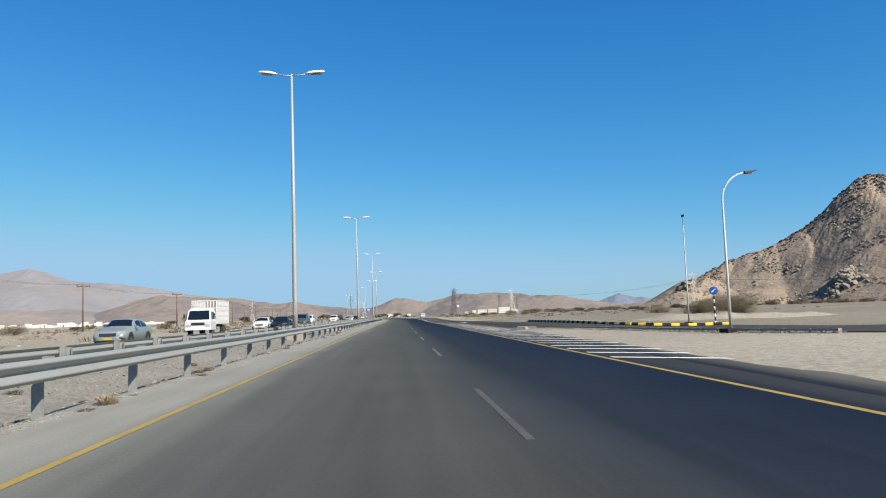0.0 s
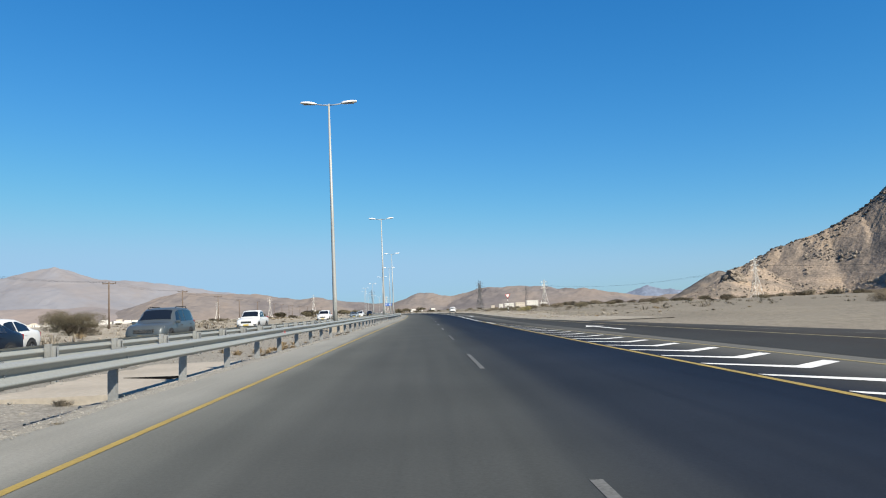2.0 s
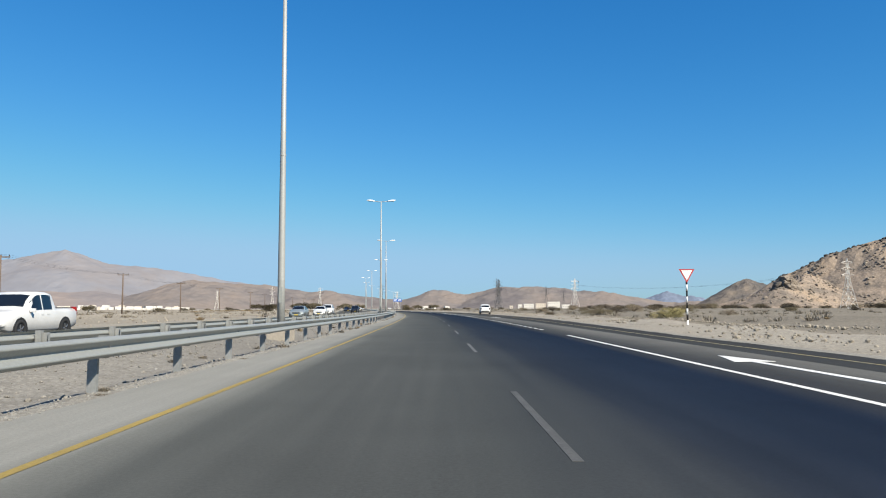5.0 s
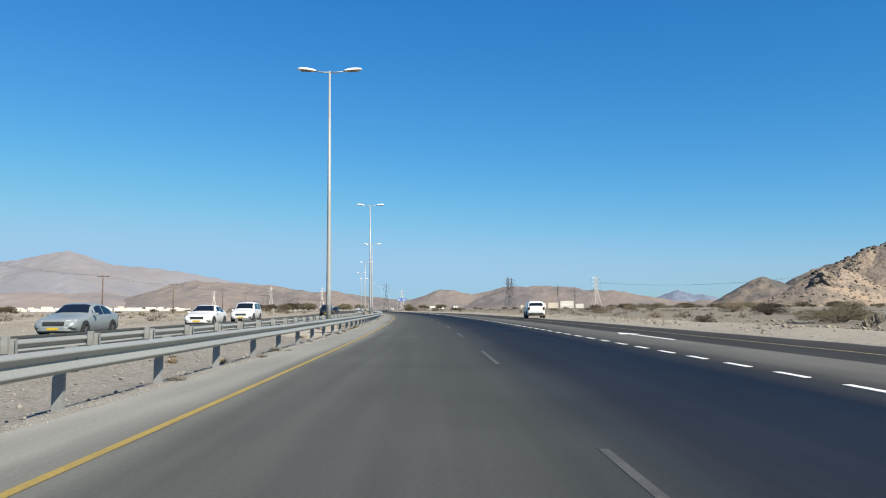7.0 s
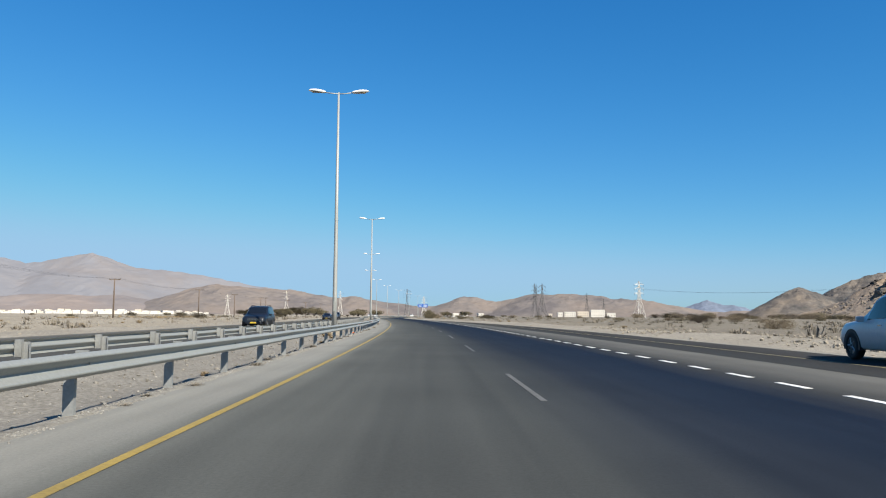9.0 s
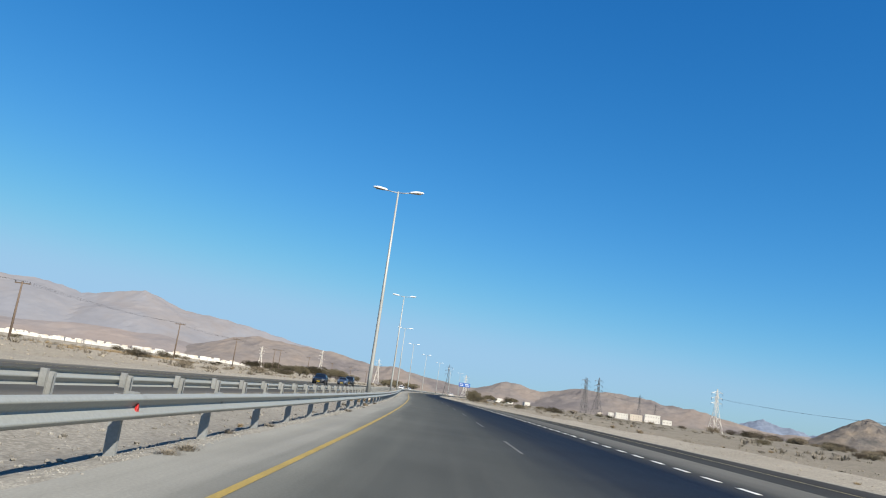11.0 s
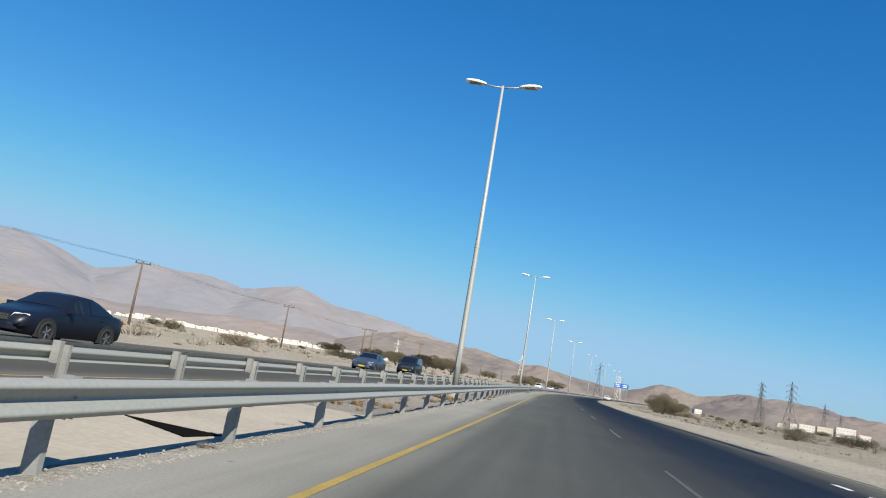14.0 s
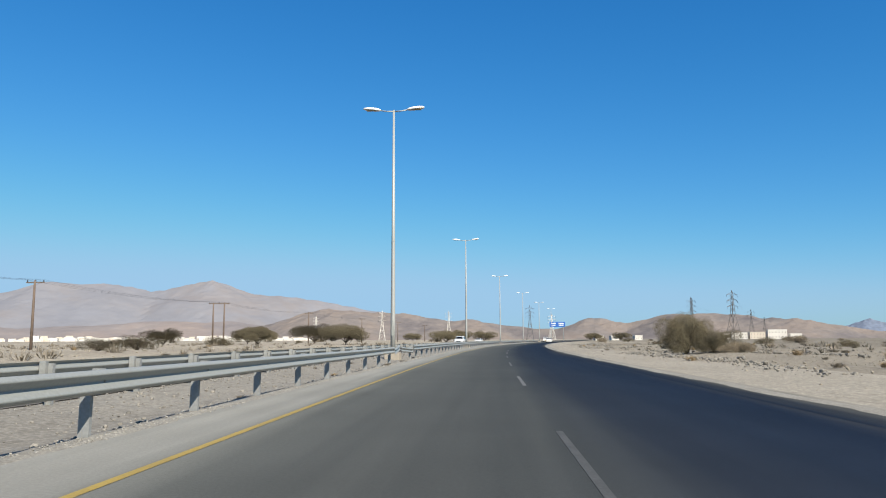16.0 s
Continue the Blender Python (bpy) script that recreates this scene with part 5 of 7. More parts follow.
scatter_rocks("kerb_rubble", spots, "pinkish tan rubble strewn behind the painted kerb", M_STONE, 0.03, 0.17, 29)


# ------------------------------------------------------------------ culverts under the median
def culvert(s0, s1):
    """A sunken concrete channel between the rails; a black slab stands in for its pipe's dark mouth."""
    c = thing("culvert", "sunken pale concrete culvert in the median, its dark mouth a black slab", "culvert", "median culverts", None, "structure")
    def slab(name, pts, mt, lab=""):
        bm = bmesh.new()
        q = [bm.verts.new((*[float(v) for v in road(s, d)], z)) for s, d, z in pts]
        bm.faces.new(q)
        r = bmesh.ops.extrude_face_region(bm, geom=list(bm.faces))
        for v in [g for g in r["geom"] if isinstance(g, bmesh.types.BMVert)]:
            v.co.z -= 0.45
        part(name, bm, mt, c, lab)
    low = float(LEVEL((s0 + s1) / 2))
    slab("apron", [(s0, -1.86, low - 0.03), (s1, -1.86, low - 0.03), (s1, -5.2, low - 0.03), (s0, -5.2, low - 0.03)], M_CONCRETE)
    slab("headwall", [(s0 + 0.6, -1.5, low - 0.012), (s1, -1.5, low - 0.012), (s1, -1.85, low - 0.012), (s0 + 0.6, -1.85, low - 0.012)], M_CONCRETE)
    m = {72.3: 75.5, 240.5: 244.2, 411.0: 419.9}[s0]
    # no hole here: the pipe's inner darkness is a black slab on the apron
    slab("mouth", [(m + 0.3, -3.4, low - 0.018), (m + 0.15, -2.02, low - 0.018), (m - 0.5, -2.17, low - 0.018)], M_VOID, "flat black slab for the darkness inside the pipe")


for s0, s1 in ((72.3, 80.4), (240.5, 251.0), (411.0, 427.0)):
    culvert(s0, s1)


# ------------------------------------------------------------------ power lines
def utility_pole(m, double=False):
    pole = thing("utility_pole", "dark wooden utility pole with a short crossarm" if not double else "pair of dark wooden utility poles with one crossarm", "utility pole", "wooden utility poles", m)
    for dx in ((-1.15, 1.15) if double else (0.0,)):
        bm = bmesh.new()
        tube(bm, [(dx, 0, -0.8), (dx, 0, 4.4), (dx, 0, 9.0)], [0.19, 0.165, 0.125], 10)
        part("pole", bm, M_WOOD, pole, "", True)
    w = 2.15 if double else 1.25
    bm = bmesh.new()
    box(bm, (0, 0.15, 8.75), (2 * w, 0.12, 0.17))
    part("crossarm", bm, M_WOOD, pole)
    for x in (-w + 0.12, 0, w - 0.12):
        bm = bmesh.new()
        tube(bm, [(x, 0.15, 8.82), (x, 0.15, 8.94), (x, 0.15, 9.1)], [0.035, 0.075, 0.045], 8)
        part("insulator", bm, M_TRIM, pole)
    return pole


UPOLES = [(-56.1, 84.4), (-56.9, 146.4), (-55.4, 202.1), (-58.9, 256.7), (-65.2, 314.3), (-72.0, 372.1), (-77.1, 430.1), (-82.3, 498.5), (-87.9, 553.4), (-92.4, 612.0), (-94.9, 670.1), (-98.1, 732.5), (-100.6, 796.2), (-103.2, 866.3)]
first = utility_pole(pose(*UPOLES[0], -0.1, 0, 0, 4))
pair = None
for k, (x, y) in enumerate(UPOLES[1:], 1):
    if k == 9:
        pair = utility_pole(pose(x, y, -0.1, 0, 0, 8), True)
    else:
        copy_thing(first, pose(x, y, -0.1, 0, 0, 4))


def wire(name, a, b, sag, r, parent_label):
    bm = bmesh.new()
    A, B = Vector(a), Vector(b)
    tube(bm, [A.lerp(B, k / 10) - Vector((0, 0, sag * 4 * (k / 10) * (1 - k / 10))) for k in range(11)], r, 4, False)
    ob = new(name, mesh_of(name, bm, M_TRIM))
    tagged(ob, parent_label, "cable", "overhead cables")


for (x0, y0), (x1, y1) in zip(UPOLES, UPOLES[1:]):
    for dx in (-1.1, 0.0, 1.1):
        wire("overhead_cable", (x0 + dx, y0 + 0.15, 8.98), (x1 + dx, y1 + 0.15, 8.98), 0.7, 0.009, "thin black overhead cable between wooden poles")


def pylon(m, height, base, material, label):
    """A four-legged lattice tower with three pairs of crossarms."""
    p = thing("pylon", label, "pylon", "lattice pylons", m)
    levels = [(0.0, base), (0.2, base * 0.7), (0.38, base * 0.46), (0.54, base * 0.28), (0.66, base * 0.2), (0.78, base * 0.16), (0.9, base * 0.13), (1.0, 0.15)]
    r = 0.14
    for a, b in ((-1, -1), (1, -1), (1, 1), (-1, 1)):
        bm = bmesh.new()
        tube(bm, [(a * w / 2, b * w / 2, h * height - (1.5 if h == 0 else 0)) for h, w in levels], r, 4)
        part("leg", bm, material, p)
    bm = bmesh.new()
    for (h0, w0), (h1, w1) in zip(levels, levels[1:]):
        for a, b in (((-1, -1), (1, -1)), ((1, -1), (1, 1)), ((1, 1), (-1, 1)), ((-1, 1), (-1, -1))):
            q = [Vector((a[0] * w0 / 2, a[1] * w0 / 2, h0 * height)), Vector((b[0] * w0 / 2, b[1] * w0 / 2, h0 * height)), Vector((a[0] * w1 / 2, a[1] * w1 / 2, h1 * height)), Vector((b[0] * w1 / 2, b[1] * w1 / 2, h1 * height))]
            tube(bm, [q[0], q[3]], r * 0.55, 3)
            tube(bm, [q[1], q[2]], r * 0.55, 3)
            if h0 > 0:
                tube(bm, [q[0], q[1]], r * 0.55, 3)
    part("bracing", bm, material, p)
    for h in (0.66, 0.78, 0.9):
        for sgn in (-1, 1):
            bm = bmesh.new()
            tip = Vector((sgn * base * 0.55, 0, h * height + 0.3))
            for b in (-1, 1):
                tube(bm, [(sgn * base * 0.09, b * base * 0.08, h * height), tip], r * 0.7, 3)
                tube(bm, [(sgn * base * 0.08, b * base * 0.07, h * height + height * 0.05), tip], r * 0.6, 3)
            arm = part("crossarm", bm, material, p)
            bm = bmesh.new()
            tube(bm, [tip, tip - Vector((0, 0, 1.4))], 0.1, 6)
            part("insulator", bm, M_TRIM, arm)
    return p


DARK, PALE = "dark steel lattice pylon with crossarms", "pale steel lattice pylon with crossarms"
PYLONS = [(127.5, 806.4, 26.7, 7.1, 1, 20), (223.1, 542.7, 26.8, 6.6, 1, 10), (75.4, 973.3, 31.8, 7.6, 0, 30), (116.6, 1457.5, 51.9, 10.2, 0, 30), (-77.2, 1302.0, 38.4, 8.3, 0, 0), (111.1, 1425.6, 51.7, 10.2, 0, 15), (235.7, 1694.4, 45.6, 10.2, 0, 10), (-191.1, 1426.9, 37.9, 8.3, 1, 0), (-51.0, 1248.5, 26.5, 7.0, 1, 20), (-242.1, 1286.7, 34.1, 7.6, 1, 10), (-344.0, 1350.4, 30.3, 7.6, 1, 5), (331.2, 2038.4, 43.0, 10.2, 0, 10)]
for x, y, h, b, pale, turn in PYLONS:
    pylon(pose(x, y, 0, 0, 0, turn), h, b, M_STEEL_PALE if pale else M_STEEL_DARK, PALE if pale else DARK)
for a, b in (((127.5, 806, 21), (223, 543, 21)), ((223, 543, 21), (535, 331, 21)), ((75, 973, 25), (236, 1694, 35)), ((117, 1457, 42), (236, 1694, 35))):
    for off in (-3.2, 3.2):
        wire("overhead_cable", (a[0] + off, a[1], a[2]), (b[0] + off, b[1], b[2]), 6, 0.032, "thin dark high voltage cable between pylons")


# ------------------------------------------------------------------ the blue direction sign
def direction_sign(m):
    sign = thing("direction_sign", "large blue direction sign on two steel posts", "road sign", "", m)
    for x in (-2.6, 2.6):
        bm = bmesh.new()
        tube(bm, [(x, 0.12, -0.5), (x, 0.12, 8.0)], 0.14, 10)
        part("post", bm, M_GALV_POST, sign)
    bm = bmesh.new()
    box(bm, (0, 0, 7.3), (6.6, 0.12, 2.2))
    panel = part("panel", bm, M_BLUE_SIGN, sign, "blue panel", False, 0.02)
    for x, z, w in ((-1.6, 7.75, 2.0), (1.6, 7.75, 2.2), (-1.6, 6.95, 1.6), (1.6, 6.95, 2.0)):
        bm = bmesh.new()
        box(bm, (x, -0.065, z), (w, 0.012, 0.3))
        part("text_bar", bm, M_SIGN_WHITE, panel, "white bar of illegible writing")


direction_sign(pose(-32.6, 881.6, -0.3, 0, 0, 8) @ Matrix.Scale(1.274, 4))


# ------------------------------------------------------------------ vehicles
def wheel(car, x, y, r, w):
    bm = bmesh.new()
    sgn = 1 if x > 0 else -1
    n = 20
    prof = [(r * 0.62, -w / 2), (r * 0.93, -w / 2), (r, -w / 2 + 0.03), (r, w / 2 - 0.03), (r * 0.93, w / 2), (r * 0.62, w / 2)]
    rings = [[bm.verts.new((x + o, y + q * math.cos(t), r + q * math.sin(t))) for t in [2 * math.pi * k / n for k in range(n)]] for q, o in prof]
    for a, b in zip(rings, rings[1:] + rings[:1]):
        for k in range(n):
            bm.faces.new((a[k], b[k], b[(k + 1) % n], a[(k + 1) % n]))
    tyre = part("wheel", bm, M_TYRE, car, "black tyre", True)
    bm = bmesh.new()
    tube(bm, [(x - sgn * w * 0.3, y, r), (x + sgn * w * 0.36, y, r)], [r * 0.63, r * 0.6], n)
    for k in range(5):
        a = 2 * math.pi * k / 5
        c, s = math.cos(a), math.sin(a)
        tube(bm, [(x + sgn * w * 0.38, y + c * r * 0.1, r + s * r * 0.1), (x + sgn * w * 0.38, y + c * r * 0.58, r + s * r * 0.58)], [r * 0.1, r * 0.07], 6)
    part("rim", bm, M_RIM, tyre, "alloy rim")


def loft(bm, sections):
    """Closed skin through sections, each a list of as many points."""
    rings = [[bm.verts.new(p) for p in sec] for sec in sections]
    n = len(rings[0])
    for a, b in zip(rings, rings[1:]):
        for k in range(n):
            bm.faces.new((a[k], b[k], b[(k + 1) % n], a[(k + 1) % n]))
    bm.faces.new(rings[0][::-1])
    bm.faces.new(rings[-1])


# front bumper to tail: stations of y, top z, belt z, half width; glass: windscreen, rear window, side window ends; wheels: y and radius
SPECS = {
    "sedan": ([(2.3, 0.56, 0.52, 0.62), (2.22, 0.7, 0.6, 0.78), (1.95, 0.79, 0.7, 0.86), (1.2, 0.9, 0.82, 0.895), (0.85, 0.97, 0.88, 0.9), (0.2, 1.36, 0.9, 0.9), (-0.15, 1.43, 0.91, 0.9), (-0.7, 1.42, 0.93, 0.9), (-1.1, 1.33, 0.95, 0.895), (-1.68, 1.04, 0.96, 0.88), (-2.1, 0.99, 0.9, 0.85), (-2.27, 0.93, 0.82, 0.76), (-2.3, 0.7, 0.62, 0.66)],
              (0.8, 0.16), (-1.14, -1.62), (0.5, -1.3), 1.36, 0.32, 0.2, 0.64),
    "suv": ([(2.35, 0.62, 0.56, 0.68), (2.28, 0.86, 0.7, 0.82), (2.0, 0.98, 0.84, 0.89), (1.25, 1.07, 0.95, 0.925), (1.0, 1.12, 1.0, 0.93), (0.4, 1.62, 1.03, 0.93), (0.05, 1.73, 1.04, 0.93), (-0.8, 1.76, 1.06, 0.93), (-1.6, 1.72, 1.08, 0.92), (-1.95, 1.62, 1.09, 0.91), (-2.18, 1.16, 1.06, 0.89), (-2.3, 1.02, 0.95, 0.84), (-2.35, 0.75, 0.68, 0.74)],
            (0.95, 0.36), (-1.99, -2.16), (0.62, -1.78), 1.4, 0.37, 0.28, 0.72),
    "van": ([(2.25, 0.66, 0.6, 0.7), (2.18, 0.9, 0.74, 0.83), (1.9, 1.02, 0.88, 0.89), (1.45, 1.1, 0.98, 0.91), (1.25, 1.16, 1.02, 0.91), (0.55, 1.68, 1.04, 0.91), (0.2, 1.82, 1.05, 0.91), (-0.8, 1.85, 1.06, 0.91), (-1.75, 1.83, 1.07, 0.905), (-2.05, 1.74, 1.07, 0.9), (-2.17, 1.2, 1.06, 0.88), (-2.22, 1.02, 0.95, 0.84), (-2.25, 0.75, 0.68, 0.76)],
            (1.2, 0.5), (-2.07, -2.16), (0.85, -1.85), 1.38, 0.36, 0.26, 0.75),
    "pickup": ([(2.6, 0.66, 0.6, 0.7), (2.52, 0.9, 0.74, 0.83), (2.2, 1.0, 0.88, 0.9), (1.45, 1.08, 0.98, 0.91), (1.2, 1.13, 1.0, 0.91), (0.6, 1.62, 1.03, 0.91), (0.3, 1.74, 1.04, 0.91), (-0.4, 1.76, 1.05, 0.91), (-0.75, 1.7, 1.06, 0.905), (-0.95, 1.22, 1.07, 0.9), (-1.0, 1.16, 1.07, 0.9), (-2.5, 1.16, 1.07, 0.9), (-2.58, 1.1, 0.98, 0.86), (-2.6, 0.75, 0.7, 0.8)],
               (1.15, 0.56), (-0.78, -0.93), (0.85, -0.62), 1.58, 0.38, 0.32, 0.72),
}


def vehicle(kind, body_paint, label, m, group="", rear_white=False):
    """A car whose skin runs through cross-sections from bumper to bumper, with glass set into it."""
    stations, screen, back, side, axle, r, g, roof_w = SPECS[kind]
    car = thing(kind if kind in ("van", "suv") else kind + "_car" if kind == "sedan" else "pickup_truck", label, "car" if kind != "pickup" else "pickup truck", group, m)
    ys = np.array([q[0] for q in stations])
    h, w = float(ys[0]), max(q[3] for q in stations)
    cols = [np.array([q[k] for q in stations])[::-1] for k in (1, 2, 3)]

    def at(y):
        zt, zb, hw = (float(np.interp(y, ys[::-1], c)) for c in cols)
        up = min(1.0, max(0.0, (zt - zb - 0.08) / 0.3))
        return zt, zb, hw, hw * (1 - up) * 0.93 + roof_w * up

    def section(y):
        zt, zb, hw, rw = at(y)
        lift = 0.16 * max(0.0, abs(y) / h - 0.86) / 0.14
        half = [(hw * 0.88, g + lift), (hw * 0.97, g + 0.07 + lift), (hw, (g + zb) * 0.52), (hw * 0.995, zb - 0.07), (hw * 0.965, zb), (rw * 1.02, zt - 0.07), (rw * 0.93, zt - 0.018), (rw * 0.5, zt + 0.012)]
        return [(-x, y, z) for x, z in half] + [(x, y, z) for x, z in half[::-1]]

    def skin(u0, u1, y, out):
        """A point of the upper side skin between belt (0) and roof edge (1)."""
        zt, zb, hw, rw = at(y)
        return [(hw * 0.965 + (rw * 1.02 - hw * 0.965) * u + out, y, zb + (zt - 0.07 - zb) * u) for u in (u0, u1)]

    grid_y = sorted({round(float(v), 3) for a, b in zip(ys, ys[1:]) for v in np.linspace(a, b, 3 if abs(a - b) > 0.3 else 2)}, reverse=True)
    bm = bmesh.new()
    loft(bm, [section(y) for y in grid_y])
    body = part("body", bm, body_paint, car, "", True)

    def pane(name, a, b, lab=""):
        bm = bmesh.new()
        rows_ = []
        for k in range(5):
            y = a + (b - a) * k / 4
            zt, zb, hw, rw = at(y)
            rows_.append([bm.verts.new((x, y, z)) for x, z in ((-rw * 0.9, zt - 0.008), (-rw * 0.48, zt + 0.024), (rw * 0.48, zt + 0.024), (rw * 0.9, zt - 0.008))])
        for p, q in zip(rows_, rows_[1:]):
            for k in range(3):
                bm.faces.new((p[k], p[k + 1], q[k + 1], q[k]))
        return part(name, bm, M_GLASS, car, lab, True)

    pane("windscreen", screen[0] - 0.04, screen[1] + 0.02, "dark tinted windscreen")
    pane("rear_window", back[0], back[1] + 0.02, "dark tinted rear window")
    split_y = (side[0] + side[1]) / 2 - 0.05
    for sgn in (-1, 1):
        for y0, y1 in ((side[0], split_y + 0.04), (split_y - 0.04, side[1])):
            bm = bmesh.new()
            rows_ = []
            for k in range(5):
                y = y0 + (y1 - y0) * k / 4
                rows_.append([bm.verts.new((sgn * p[0], p[1], p[2])) for p in skin(0.08, 0.94, y, 0.008)])
            for p, q in zip(rows_, rows_[1:]):
                bm.faces.new((p[0], p[1], q[1], q[0]))
            part("side_window", bm, M_GLASS, car, "dark tinted side window", True)
        zt, zb, hw, rw = at(side[0] + 0.1)
        bm = bmesh.new()
        box(bm, (sgn * (hw + 0.08), side[0] + 0.12, zb + 0.06), (0.2, 0.1, 0.14))
        part("mirror", bm, body_paint, car, "", False, 0.03)
        zt, zb, hw, rw = at(h - 0.22)
        bm = bmesh.new()
        loft(bm, [[(sgn * hw * 0.55, h - 0.03, zb - 0.05), (sgn * hw * 0.97, h - 0.26, zb - 0.03), (sgn * hw * 0.97, h - 0.3, zb + 0.09), (sgn * hw * 0.6, h - 0.08, zb + 0.08)], [(sgn * hw * 0.55, h - 0.2, zb - 0.05), (sgn * hw * 0.9, h - 0.45, zb - 0.03), (sgn * hw * 0.9, h - 0.5, zb + 0.1), (sgn * hw * 0.6, h - 0.25, zb + 0.09)]])
        part("headlight", bm, M_HEADLIGHT, car, "clear headlight")
        zt, zb, hw, rw = at(-h + 0.1)
        tall = 0.32 if kind in ("suv", "van", "pickup") else 0.17
        bm = bmesh.new()
        box(bm, (sgn * hw * 0.86, -h + 0.09, zb - 0.02), (hw * 0.24, 0.14, tall))
        part("tail_light", bm, M_TAIL_DARK if rear_white else M_TAIL, car, "dark red tail light", False, 0.02)
        for yy in (side[0] - 0.7, side[1] + 0.35):
            bm = bmesh.new()
            box(bm, (sgn * w * 1.0, yy, at(yy)[1] - 0.12), (0.02, 0.17, 0.03))
            part("door_handle", bm, body_paint if kind != "suv" else M_CHROME, car)
        for yy in (axle, -axle):
            bm = bmesh.new()
            n = 14
            ring = [(yy + (r + 0.07) * math.cos(math.pi * k / n), r + (r + 0.07) * math.sin(math.pi * k / n)) for k in range(n + 1)]
            prism(bm, ring + [(yy - r - 0.07, g - 0.02), (yy + r + 0.07, g - 0.02)], 0, sgn * (w - 0.16), sgn * (w + 0.006))
            part("wheel_arch", bm, M_TRIM, body, "dark wheel arch")
            wheel(car, sgn * (w - 0.09), yy, r, 0.22)
    zt, zb, hw, rw = at(h - 0.1)
    bm = bmesh.new()
    box(bm, (0, h - 0.02, zb - 0.02), (w * 0.95, 0.07, 0.17))
    grille = part("grille", bm, M_TRIM, car, "dark grille", False, 0.01)
    for k in range(3):
        bm = bmesh.new()
        box(bm, (0, h + 0.018, zb - 0.07 + 0.05 * k), (w * 0.92, 0.012, 0.014))
        part("grille_bar", bm, M_CHROME, grille)
    bm = bmesh.new()
    prism(bm, [(-w * 0.72, h - 0.02), (-w * 0.5, h + 0.05), (w * 0.5, h + 0.05), (w * 0.72, h - 0.02), (w * 0.86, h - 0.22), (-w * 0.86, h - 0.22)], 2, g + 0.08, g + 0.26)
    part("bumper", bm, body_paint, car, "", False, 0.03)
    bm = bmesh.new()
    prism(bm, [(-w * 0.8, -h + 0.02), (-w * 0.55, -h - 0.05), (w * 0.55, -h - 0.05), (w * 0.8, -h + 0.02), (w * 0.9, -h + 0.25), (-w * 0.9, -h + 0.25)], 2, g + 0.08, g + 0.3)
    part("bumper", bm, M_TRIM if kind == "suv" else body_paint, car, "", False, 0.03)
    bm = bmesh.new()
    box(bm, (0, h + 0.06, g + 0.18), (0.46, 0.012, 0.11))
    part("number_plate", bm, M_PLATE, car, "plain yellow plate")
    bm = bmesh.new()
    box(bm, (0, -h - 0.03, at(-h)[1] - 0.08), (0.46, 0.05, 0.12))
    part("number_plate", bm, M_PLATE_WHITE if rear_white else M_PLATE, car, "plain plate")
    if kind == "pickup":
        bm = bmesh.new()
        box(bm, (0, -1.76, 1.15), (w * 1.62, 1.4, 0.07))
        part("cargo_bed", bm, M_TRIM, car, "dark open cargo bed", False, 0.02)
    if kind in ("suv", "van"):
        for sgn in (-1, 1):
            bm = bmesh.new()
            tube(bm, [(sgn * roof_w * 0.88, screen[1] - 0.35, at(screen[1] - 0.35)[0] - 0.01), (sgn * roof_w * 0.88, screen[1] - 0.5, at(-0.5)[0] + 0.05), (sgn * roof_w * 0.88, back[0] + 0.5, at(-0.9)[0] + 0.05), (sgn * roof_w * 0.88, back[0] + 0.3, at(back[0] + 0.3)[0] - 0.01)], 0.022, 6)
            part("roof_rail", bm, M_TRIM, car)
    return car


